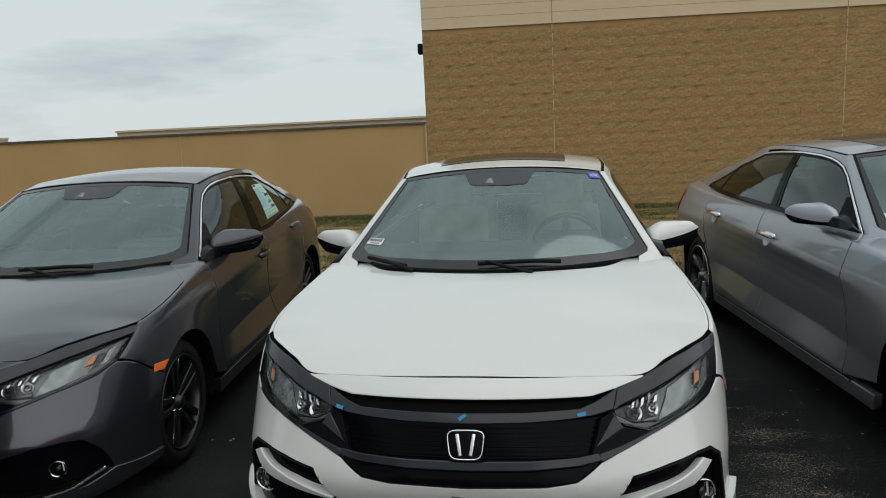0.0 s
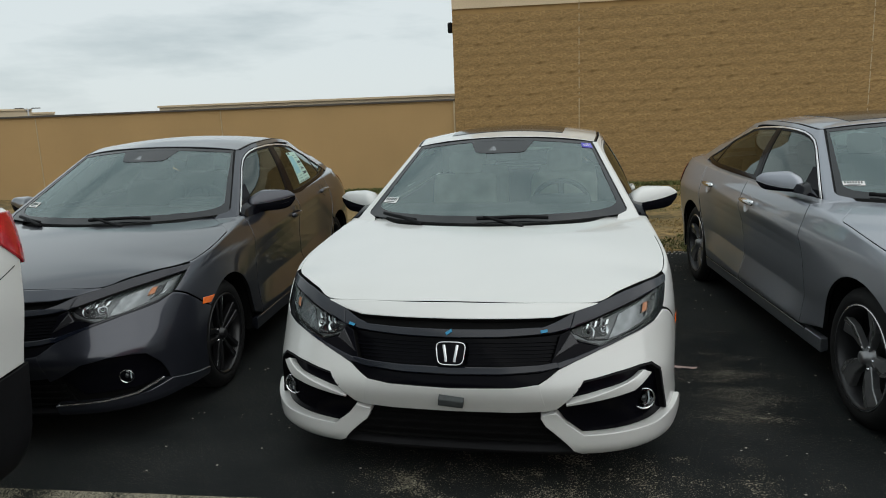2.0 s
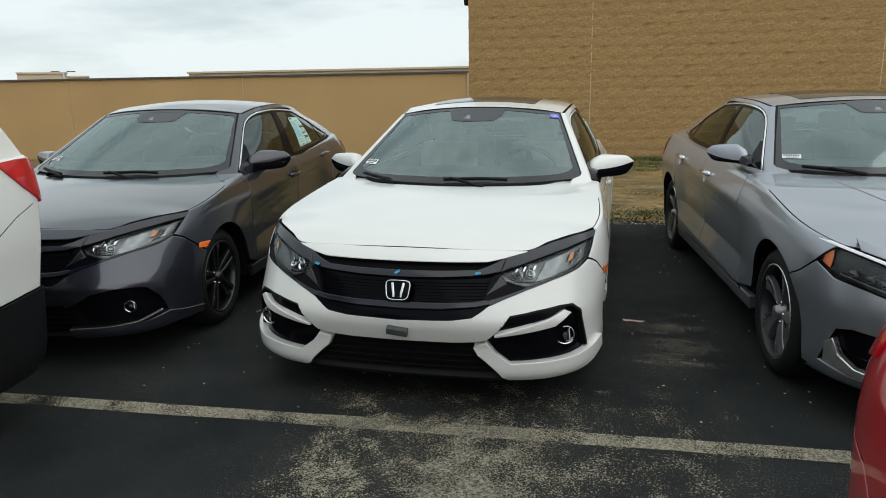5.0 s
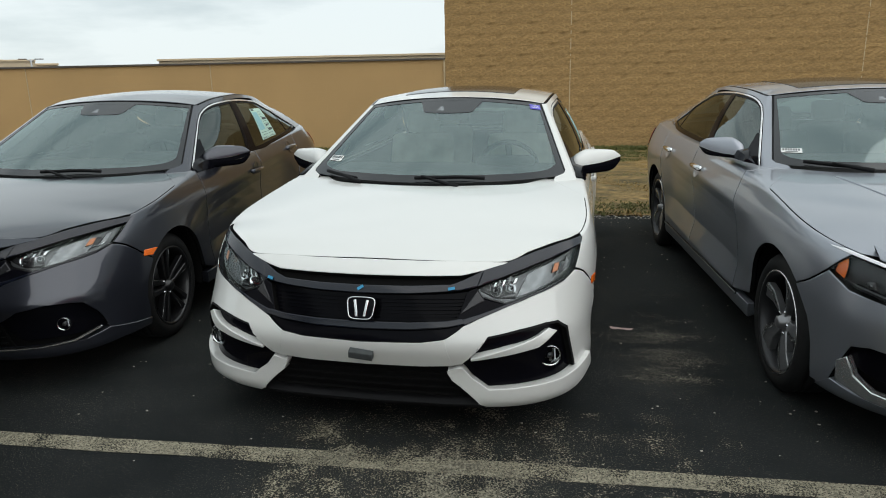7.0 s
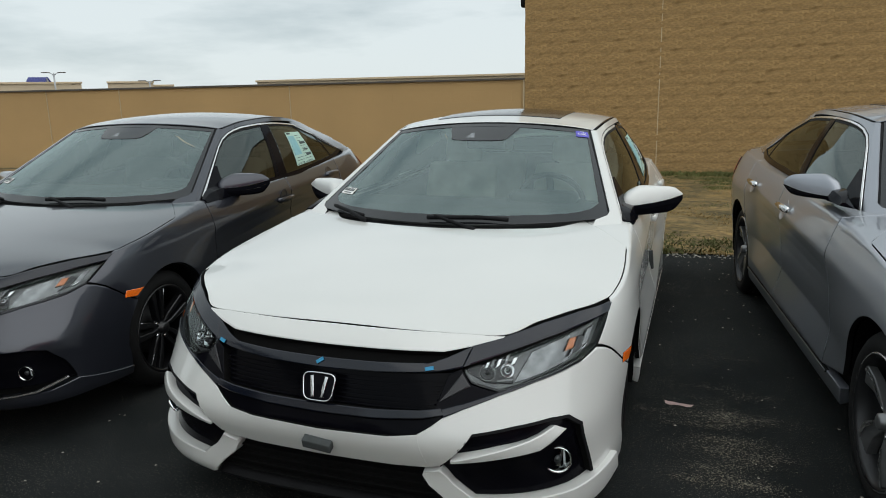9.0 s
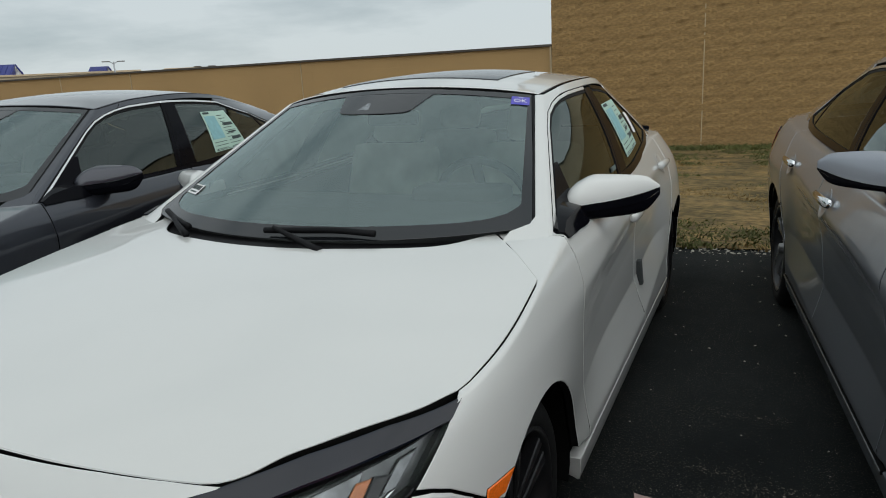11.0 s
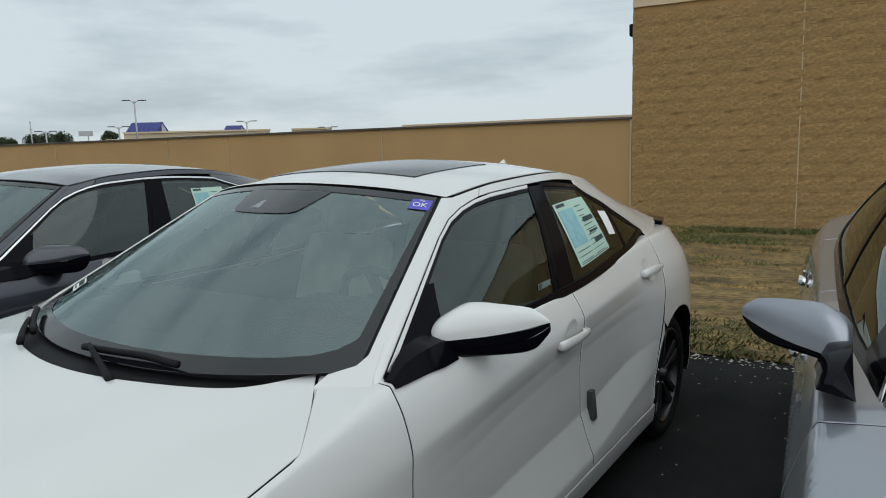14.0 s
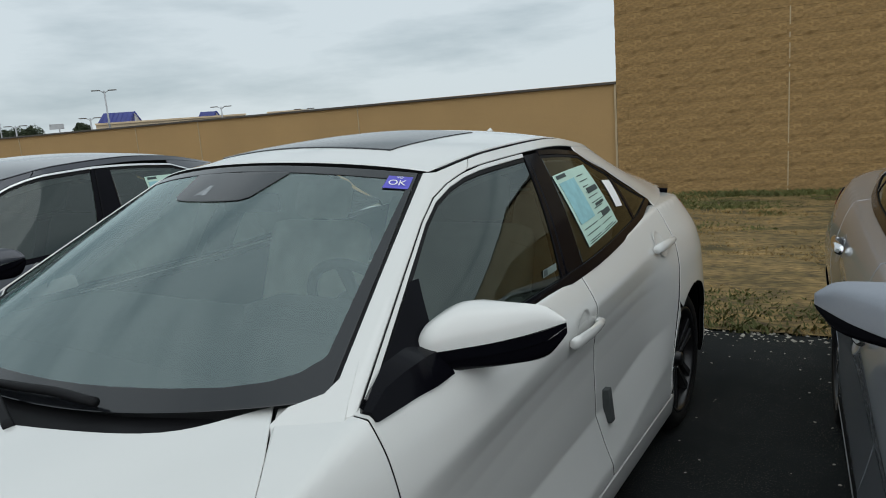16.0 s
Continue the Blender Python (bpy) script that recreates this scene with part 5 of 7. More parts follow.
def badge(car, body, z, y_lift=0.014):
    """A plain chrome frame with two upright bars, on a dark plate."""
    m = place_on(body.front, 0.0, z, 1, y_lift)
    h = m.to_3x3() @ Vector((0, 1, 0))
    flip = Matrix.Identity(4) if h.z > 0 else pose(0, 0, 0, 0, 0, 180)
    plate = part("badge", box(bmesh.new(), (0, 0, -0.006), (0.112, 0.092, 0.012), 0.005), GLOSS_BLACK, car, "chrome badge on a dark plate")
    plate.matrix_basis = m @ flip
    pts = []
    for k in range(40):
        a = 2 * math.pi * k / 40
        c, s = math.cos(a), math.sin(a)
        px, py = math.copysign(abs(c) ** 0.45, c) * 0.056, math.copysign(abs(s) ** 0.45, s) * 0.045
        pts.append((px * (1 + 0.10 * py / 0.045), py, 0.004))
    part("badge_frame", tube(pts, 0.0034, 6, True), CHROME, plate, "chrome frame")
    for k in (-1, 1):
        bm = box(bmesh.new(), (0.022 * k, 0, 0.004), (0.012, 0.070, 0.008), 0.002, pose(0, 0, 0, 0, 0, -9 * k))
        part("badge_bar", bm, CHROME, plate)


def bonnet(car, body, lead, corner, seam, rear, paint, brow=None):
    """lead: front edge, brow: along the lamp, corner: where the lamp ends, seam: kink at the wing, rear: points along the screen."""
    def across(y):
        return max(body.side(y, body.rim(y)).x, 1e-3)
    (x0, y0), (x1, y1) = lead
    brow = brow or [(x1 + (corner[0] - x1) * 0.42, y1 + (corner[1] - y1) * 0.28), (x1 + (corner[0] - x1) * 0.75, y1 + (corner[1] - y1) * 0.60)]
    half_low = [(x1 * 0.5, (y0 * 5 + y1) / 6), (x1, y1)] + brow + [(0.982 * across(corner[1]), corner[1])]
    low = densify([(-x, y) for x, y in half_low[::-1]] + [(0, y0)] + half_low, 6, True)
    inner = [(-rear[0][0], rear[0][1]), (-rear[1][0], rear[1][1]), (-rear[2][0], rear[2][1]), (0, rear[3][1]), rear[2], rear[1], rear[0]]
    outer = [(0.982 * across(seam[1]), seam[1]), (seam[0] * 0.5 + rear[0][0] * 0.5, seam[1] * 0.5 + rear[0][1] * 0.5), rear[0]]
    hi = densify([(-x, y) for x, y in outer], 6, False)[:-1] + densify(inner, 6, True)[:-1] + densify(outer[::-1], 6, False)

    def frac(pts):
        return [(max(-0.982, min(0.982, p[0] / across(p[1]))), p[1]) for p in pts]
    panel("bonnet", frac(low), frac(hi), lambda k, y: body.top(k * across(y), y), paint, car, "painted bonnet", 1, 1, 24, 0.005, 0.03, 0.002)


def deck(car, body, y0, y1, paint, name, label):
    """The sheet behind the rear window."""
    def across(y):
        return max(body.side(y, body.rim(y)).x, 1e-3)
    ks = [-0.99, -0.6, 0.0, 0.6, 0.99]
    panel(name, [(k, y0) for k in ks], [(k, y1 - 0.06 * abs(k) ** 3) for k in ks], lambda k, y: body.top(k * across(y), y), paint, car, label, 1, 5, 6, 0.004, 0.03, 0.003)
# ---- the compact cars' front ----
def mirrored(half_):
    """A line across the car from its half: outer end first, the middle last."""
    return list(half_) + [(-x, z) for x, z in half_[-2::-1]]


def compact_front(car, body, paint, sport):
    s = body.front
    M = mirrored
    panel("nose_strip", M([(-0.572, 0.764), (-0.485, 0.746), (-0.40, 0.732), (-0.26, 0.731), (0, 0.730)]), M([(-0.577, 0.767), (-0.48, 0.7735), (-0.35, 0.778), (-0.2, 0.7795), (0, 0.781)]), s, paint, car, "painted strip over the grille", 1, 6, 4, 0.004, 0.03)
    panel("grille_slot", M([(-0.43, 0.698), (-0.2, 0.692), (0, 0.690)]), M([(-0.44, 0.738), (-0.2, 0.734), (0, 0.734)]), s, SHELL_GAP_BLACK, car, "dark slot over the grille bar", 1, 8, 3, -0.030, 0.02)
    panel("grille_backing", M([(-0.45, 0.575), (-0.42, 0.54), (-0.34, 0.485), (0, 0.470)]), M([(-0.48, 0.690), (-0.44, 0.685), (-0.34, 0.68), (0, 0.675)]), s, GLOSS_BLACK, car, "black grille", 1, 6, 6, -0.034, 0.02)
    panel("grille_bar", M([(-0.466, 0.692), (-0.40, 0.681), (-0.33, 0.676), (-0.2, 0.669), (0, 0.665)]), M([(-0.484, 0.7455), (-0.41, 0.716), (-0.36, 0.702), (-0.2, 0.697), (0, 0.695)]), s, GLOSS_BAR, car, "gloss black upper grille bar", 1, 6, 5, 0.005, 0.035)
    panel("grille_bar", M([(-0.43, 0.558), (-0.36, 0.545), (-0.2, 0.532), (0, 0.528)]), M([(-0.415, 0.577), (-0.35, 0.568), (-0.2, 0.560), (0, 0.557)]), s, GLOSS_BAR, car, "gloss black lower grille bar", 1, 6, 4, 0.004, 0.035)
    panel("grille_sill", M([(-0.415, 0.541), (-0.330, 0.489), (-0.2, 0.480), (0, 0.475)]), M([(-0.42, 0.556), (-0.355, 0.543), (-0.2, 0.530), (0, 0.526)]), s, GLOSS_BLACK, car, "", 1, 6, 4, -0.012, 0.03)
    for k in range(7):
        z = 0.566 + 0.0138 * k
        w = 0.385 + 0.008 * k
        panel("grille_slat", M([(-w, z + 0.004), (-0.2, z), (0, z - 0.002)]), M([(-w, z + 0.009), (-0.2, z + 0.005), (0, z + 0.003)]), s, GLOSS_BLACK, car, "", 1, 6, 1, -0.022, 0.008, 0.002)
    badge(car, body, 0.606)
    for sign in (1, -1):
        panel("grille_cheek", [(0.395, 0.570), (0.435, 0.566), (0.487, 0.579), (0.585, 0.615), (0.66, 0.6355)], [(0.428, 0.674), (0.464, 0.689), (0.498, 0.646), (0.587, 0.620), (0.664, 0.6375)], s, GLOSS_BLACK, car, "gloss black grille end", sign, 5, 5, 0.001, 0.035)
        panel("grille_cheek", [(0.425, 0.552), (0.485, 0.576), (0.587, 0.6125), (0.69, 0.6435), (0.75, 0.6575), (0.81, 0.6755)], [(0.418, 0.574), (0.484, 0.592), (0.583, 0.622), (0.69, 0.6475), (0.75, 0.661), (0.81, 0.679)], s, GLOSS_BAR, car, "gloss black wing under the lamp", sign, 5, 3, 0.004, 0.035)
        panel("grille_facet", [(0.406, 0.594), (0.498, 0.640)], [(0.412, 0.600), (0.469, 0.677)], s, LAMP_DARK, car, "grey facet beside the lamp", sign, 5, 4, 0.005, 0.012, 0.002)
        panel("lamp_brow", [(0.468, 0.694), (0.60, 0.7315), (0.70, 0.757), (0.79, 0.775), (0.869, 0.7875)], [(0.486, 0.7465), (0.578, 0.7675), (0.685, 0.7945), (0.785, 0.8105), (0.873, 0.8135)], s, GLOSS_BAR, car, "gloss black brow over the lamp", sign, 6, 4, 0.005, 0.03)
        headlamp(car, body, [(0.468, 0.689), (0.60, 0.7265), (0.70, 0.752), (0.79, 0.770), (0.845, 0.779), (0.867, 0.784)], [(0.500, 0.649), (0.587, 0.622), (0.664, 0.6395), (0.75, 0.661), (0.812, 0.681), (0.848, 0.704)], sign, (0.775, 0.727), (0.545, 0.680))
        X, Y = body.by_x, body.by_y
        pocket = [(0.372, 0.378), (0.415, 0.388), (0.522, 0.508), (0.64, 0.525), (0.74, 0.534), (0.79, 0.530), (0.827, 0.496), (0.859, 0.302)] if sport else [(0.372, 0.357), (0.424, 0.378), (0.535, 0.440), (0.65, 0.462), (0.745, 0.460), (0.79, 0.448), (0.825, 0.385), (0.850, 0.290)]
        panel("bumper_skin", X(*pocket) + Y((0.50, 0.243), (0.584, 0.238), (0.570, 0.35), (0.60, 0.465), (0.660, 0.556)),
              X((0.346, 0.496), (0.425, 0.5495), (0.485, 0.5745), (0.587, 0.611), (0.69, 0.642), (0.75, 0.656), (0.81, 0.674), (0.847, 0.699)) + Y((0.46, 0.688), (0.50, 0.668), (0.55, 0.632), (0.595, 0.598), (0.660, 0.560)),
              body.turn, paint, car, "painted bumper skin", sign, 6, 10, 0.004, 0.05, 0.003)
        panel("fog_pocket", [(0.413, 0.374), (0.453, 0.325), (0.52, 0.273), (0.66, 0.278), (0.80, 0.285), (0.864, 0.292)], [(0.417, 0.390)] + [pocket[2], pocket[3], pocket[4], pocket[5], (pocket[6][0] + 0.006, pocket[6][1])], s, GLOSS_BLACK, car, "black fog lamp pocket", sign, 6, 6, -0.022, 0.02)
        if sport:
            panel("pocket_rim", [(0.415, 0.382), (0.520, 0.501), (0.64, 0.518), (0.74, 0.527), (0.786, 0.523), (0.821, 0.491), (0.853, 0.304)], [(0.415, 0.391), (0.522, 0.510), (0.64, 0.527), (0.74, 0.536), (0.790, 0.532), (0.828, 0.497), (0.860, 0.302)], s, DARK_PLASTIC, car, "black edge round the pocket", sign, 5, 2, 0.003, 0.03, 0.002)
        aim = place_on(s, 0.765 if sport else 0.70, 0.382 if sport else 0.345, sign, -0.006)
        fog_lamp(car, Matrix.Translation(aim.translation + Vector((0, 0.012, 0))) @ pose(0, 0, 0, 90, 0, 16 * sign), 0.040 if sport else 0.030)
        if sport:
            panel("bumper_blade", [(0.452, 0.410), (0.58, 0.428), (0.716, 0.448), (0.752, 0.471), (0.784, 0.496)], [(0.452, 0.419), (0.57, 0.453), (0.686, 0.484), (0.720, 0.497), (0.752, 0.514)], s, paint, car, "painted blade across the fog lamp pocket", sign, 5, 3, 0.010, 0.035, 0.006)

            def lip_face(a, z):
                # the lip stands out further towards the wheel
                p = body.turn(a, z)
                return p + Vector((0.020 * math.sin(a) ** 3, -0.020 * math.sin(a) ** 2 * math.cos(a), 0))
            panel("bumper_lip", X((0.352, 0.345), (0.37, 0.308), (0.480, 0.200), (0.508, 0.182), (0.66, 0.182), (0.80, 0.196), (0.872, 0.222)) + Y((0.46, 0.258)),
                  X((0.356, 0.356), (0.413, 0.374), (0.453, 0.323), (0.52, 0.271), (0.66, 0.276), (0.80, 0.283), (0.861, 0.300)) + Y((0.44, 0.322)), lip_face, paint, car, "painted lower bumper lip", sign, 6, 5, 0.009, 0.05, 0.008)
        else:
            panel("bumper_lip", X((0.38, 0.185), (0.60, 0.185), (0.80, 0.20), (0.87, 0.21)) + Y((0.584, 0.205)), X((0.38, 0.235), (0.60, 0.240), (0.78, 0.258), (0.850, 0.288)) + Y((0.583, 0.241)), body.turn, paint, car, "painted lower bumper lip", sign, 6, 5, 0.014, 0.05, 0.008)
            panel("lip_trim", [(0.40, 0.236), (0.60, 0.242), (0.74, 0.258), (0.83, 0.30)], [(0.40, 0.242), (0.60, 0.248), (0.735, 0.265), (0.826, 0.309)], s, BRIGHT_TRIM, car, "thin bright lip trim", sign, 6, 2, 0.016, 0.02, 0.003)
        panel("side_marker", [(0.585, 0.590), (0.660, 0.580)], [(0.598, 0.622), (0.712, 0.612)], body.side, AMBER, car, "amber side marker", sign, 4, 3, 0.008, 0.02)
    panel("bumper_bar", M([(-0.378, 0.379), (-0.25, 0.369), (0, 0.364)]), M([(-0.350, 0.4985), (-0.25, 0.484), (0, 0.476)]), s, paint, car, "painted bumper bar", 1, 6, 6, 0.0045, 0.05, 0.0005)
    panel("lower_intake", [(-0.48, 0.20), (0, 0.185), (0.48, 0.20)], [(-0.40, 0.368), (0, 0.370), (0.40, 0.368)], s, SHELL_GAP_BLACK, car, "black lower intake", 1, 10, 4, -0.035, 0.02)
    for k in range(4):
        z = 0.225 + 0.032 * k
        panel("intake_slat", [(-0.43, z), (0, z - 0.004), (0.43, z)], [(-0.43, z + 0.006), (0, z + 0.002), (0.43, z + 0.006)], s, SHELL_GAP_BLACK, car, "", 1, 8, 1, -0.018, 0.016, 0.002)
    panel("splitter", [(-0.50, 0.168), (0, 0.160), (0.50, 0.168)], [(-0.48, 0.192), (0, 0.184), (0.48, 0.192)], s, DARK_PLASTIC, car, "black front splitter", 1, 10, 2, 0.006, 0.05, 0.006)


def stickers(car, surf, rect, sign, name, base, label):
    """A printed sheet on a pane, with rows of plain bars. rect: two corners of the pane's own plan, or four: low front, low rear, top rear, top front."""
    if len(rect) == 2:
        (a0, b0), (a1, b1) = rect
        rect = ((a0, b0), (a1, b0), (a1, b1), (a0, b1))
    c00, c10, c11, c01 = [np.array(c) for c in rect]

    def at(u, v):
        c = (c00 * (1 - u) + c10 * u) * (1 - v) + (c01 * (1 - u) + c11 * u) * v
        return float(c[0]), float(c[1])
    sheet = panel(name, [at(0, 0), at(1, 0)], [at(0, 1), at(1, 1)], surf, base, car, label, sign, 4, 4, 0.0035, 0.002, 0.0003)

    def bar(u0, v0, u1, v1, m_):
        panel("print_bar", [at(u0, v0), at(u1, v0)], [at(u0, v1), at(u1, v1)], surf, m_, sheet, "", sign, 2, 2, 0.0048, 0.001, 0.0002)
    return sheet, bar


def window_sheet(car, g, rect, sign):
    sheet, bar = stickers(car, g.at, rect, sign, "price_sheet", STICKER_MINT, "mint green printed price sheet")
    rnd = random.Random(5)
    bar(0.06, 0.93, 0.30, 0.98, PRINT_DARK)
    bar(0.05, 0.30, 0.46, 0.88, STICKER_BLUE)
    bar(0.60, 0.60, 0.95, 0.68, PRINT_DARK)
    bar(0.62, 0.40, 0.90, 0.44, PRINT_DARK)
    bar(0.66, 0.22, 0.95, 0.30, PRINT_DARK)
    for k in range(11):
        v = 0.05 + k * 0.082
        bar(0.55, v, 0.55 + rnd.uniform(0.15, 0.38), v + 0.012, PRINT_DARK)
        if k < 3:
            bar(0.07, v, 0.07 + rnd.uniform(0.2, 0.4), v + 0.012, PRINT_DARK)
    bar(0.05, 0.02, 0.95, 0.032, PRINT_DARK)


def stock_tag(car, g, rect, sign):
    sheet, bar = stickers(car, g.at, rect, sign, "stock_label", PAPER_WHITE, "small white printed stock label")
    for k in range(7):
        bar(0.07 + 0.125 * k, 0.45, 0.15 + 0.125 * k, 0.88, PRINT_DARK)
    bar(0.2, 0.15, 0.8, 0.28, PRINT_DARK)


def sunroof(car, g, f0, f1, k):
    panel("sunroof", [(-k, f0), (-k, f1)], [(k, f0), (k, f1)], g.roof, SUNROOF, car, "dark glass sunroof", 1, 8, 12, 0.006, 0.01, 0.002)


def fin(car, g, f, mat_):
    p = g.roof(0, f)
    bm = bmesh.new()
    rows = []
    for k in range(7):
        u = k / 6
        rows.append([bm.verts.new(p + Vector((sx * 0.030 * (1 - u) ** 0.6, 0.01 + 0.075 * u + (1 - u) * yy, 0.062 * u))) for sx, yy in ((0, -0.06), (1, 0.0), (0.8, 0.10), (0, 0.115), (-0.8, 0.10), (-1, 0.0))])
    for a, b in zip(rows, rows[1:]):
        for i in range(6):
            bm.faces.new((a[i], a[(i + 1) % 6], b[(i + 1) % 6], b[i]))
    bm.faces.new(rows[-1])
    part("roof_aerial", bm, mat_, car, "shark fin aerial")


COMPACT_LEAD = ((0.0, 0.180), (0.577, 0.247))
COMPACT_SEAM = [(0.432, 0.703), (0.46, 0.692), (0.50, 0.672), (0.55, 0.636), (0.595, 0.602), (0.660, 0.563)]
COMPACT_SHOULDER = ((1.12, 0.012), (1.42, 0.205), 0.12, 0.613)
COMPACT_REAR = ((0.65, 1.405), (0.52, 1.245), (0.25, 1.155), (0.0, 1.128))


def compact(m, paint, body, green, length, sport, label, wheel_style, seat, rail, chrome, handles, dlo):
    car = thing("car", m, label, "car", "parked cars")
    wr, ar = 0.318, 0.362
    shell(car, body, length, [(0.93, wr, ar + 0.03), (3.63, wr, ar + 0.03)])
    compact_front(car, body, paint, sport)
    bonnet(car, body, COMPACT_LEAD, (0.873, 0.609), (0.880, 1.128), COMPACT_REAR, paint, [(0.685, 0.342), (0.785, 0.454)])
    flanks(car, body, green, paint, (0.93, 3.63), wr, ar, (1.440, 2.535, 3.58, 3.215), length, paint, COMPACT_SEAM, COMPACT_SHOULDER)
    rear_end(car, body, paint, length, DARK_PLASTIC)
    upper(car, green, paint, (1.345, 1.410), PRIVACY if sport else SIDE_GLASS, GLOSS_BLACK, rail, chrome, dlo)
    wipers(car, body, green)
    cabin(car, green, 0.95, seat, 2.28, 3.12)
    for sign in (1, -1):
        for y in (0.93, 3.63):
            road_wheel(car, 0.885, y, wr, 0.232, sign, wheel_style)
        door_mirror(car, 0.922, 1.80, 1.003, sign, paint, GLOSS_BLACK, (green, 1.024, 1.115))
        door_handle(car, body, 2.41, 0.824, sign, handles, paint)
        door_handle(car, body, 3.33, 0.90, sign, handles, paint)
    return car


# ---- the white hatchback ----
white = compact(pose(0.02, 0, 0), PAINT_WHITE, HATCH_BODY, HATCH_GREEN, 4.52, True, "white hatchback car with black grille and dark wheels", "split", SEAT_PALE, PAINT_WHITE, None, PAINT_WHITE, 1.775)
sunroof(white, HATCH_GREEN, 0.10, 0.38, 0.62)
fin(white, HATCH_GREEN, 0.80, PAINT_WHITE)
window_sheet(white, HATCH_GREEN, ((1.440, 0.115), (1.577, 0.150), (1.558, 0.740), (1.385, 0.705)), 1)
stickers(white, HATCH_GREEN.at, ((1.601, 0.275), (1.632, 0.250), (1.648, 0.540), (1.604, 0.560)), 1, "bar_label", PAPER_WHITE, "narrow white printed label")
stickers(white, HATCH_GREEN.at, ((1.296, 0.100), (1.333, 0.145)), 1, "glass_mark", ETCHED, "small pale glass maker mark")[1](0.05, 0.1, 0.3, 0.9, PRINT_DARK)
stock_tag(white, HATCH_GREEN, ((0.895, 0.185), (0.775, 0.250)), -1)
ok_sheet, _ = stickers(white, HATCH_GREEN.at, ((0.82, 0.885), (0.925, 0.955)), 1, "check_sticker", STICKER_VIOLET, "violet sticker with white letters")
m_ok = place_on(HATCH_GREEN.at, 0.872, 0.912, 1, 0.0062)
words("OK", 0.034, PAPER_WHITE, ok_sheet, m_ok)
words("VQ", 0.013, PAPER_WHITE, ok_sheet, place_on(HATCH_GREEN.at, 0.874, 0.943, 1, 0.0062))
deck(white, HATCH_BODY, 4.10, 4.44, PAINT_WHITE, "tailgate_top", "painted tailgate")
panel("spoiler", [(-0.70, 4.12), (0, 4.22), (0.70, 4.12)], [(-0.62, 4.43), (0, 4.49), (0.62, 4.43)], lambda x, y: Vector((x, y, 1.055 - 0.06 * (y - 4.2) - 0.06 * x * x)), GLOSS_BLACK, white, "gloss black rear spoiler", 1, 8, 4, 0.01, 0.04, 0.008)
for a in (-1, 1):
    panel("tail_lamp", [(4.22, 0.80), (4.42, 0.80)], [(4.12, 0.98), (4.40, 0.96)], HATCH_BODY.side, RED_LENS, white, "red tail lamp", a, 5, 4, 0.01, 0.02)
bm = box(bmesh.new(), (0, 0, 0.012), (0.102, 0.036, 0.03), 0.004)
foam = part("foam_block", bm, FOAM, white, "grey foam block on the bumper")
foam.matrix_basis = place_on(HATCH_BODY.front, 0.0, 0.428, 1, 0.004) @ pose(0, 0, 0, 0, 0, -7)
bm = box(bmesh.new(), (0, 0, 0.012), (0.035, 0.115, 0.03), 0.004)
pad = part("foam_block", bm, FOAM, white, "grey foam block on the door")
pad.matrix_basis = place_on(HATCH_BODY.side, 2.612, 0.505, 1, 0.002)
for x, z, tw in ((-0.432, 0.694, -12), (-0.012, 0.684, 35), (0.365, 0.687, 10)):
    bm = box(bmesh.new(), (0, 0, 0.001), (0.028, 0.012, 0.002), 0.0, pose(0, 0, 0, 0, 0, tw))
    tp = part("tape_piece", bm, TAPE_BLUE, white, "blue masking tape", smooth=False)
    tp.matrix_basis = place_on(HATCH_BODY.front, x, z, 1, 0.0085)

# ---- the dark grey saloon beside it ----
grey = compact(pose(-2.334, 0.069, 0, 0, 0, 6.0), PAINT_GREY, SEDAN_BODY, SEDAN_GREEN, 4.63, False, "dark grey saloon car with bright window trim and black wheels", "split", SEAT_DARK, GLOSS_BLACK, BRIGHT_TRIM, PAINT_GREY, 1.89)
window_sheet(grey, SEDAN_GREEN, ((1.487, 0.10), (1.63, 0.71)), 1)
stock_tag(grey, SEDAN_GREEN, ((0.895, 0.185), (0.775, 0.250)), -1)
deck(grey, SEDAN_BODY, 3.95, 4.56, PAINT_GREY, "boot_lid", "painted boot lid")
for a in (-1, 1):
    panel("tail_lamp", [(4.28, 0.80), (4.53, 0.80)], [(4.16, 0.97), (4.50, 0.95)], SEDAN_BODY.side, RED_LENS, grey, "red tail lamp", a, 5, 4, 0.01, 0.02)


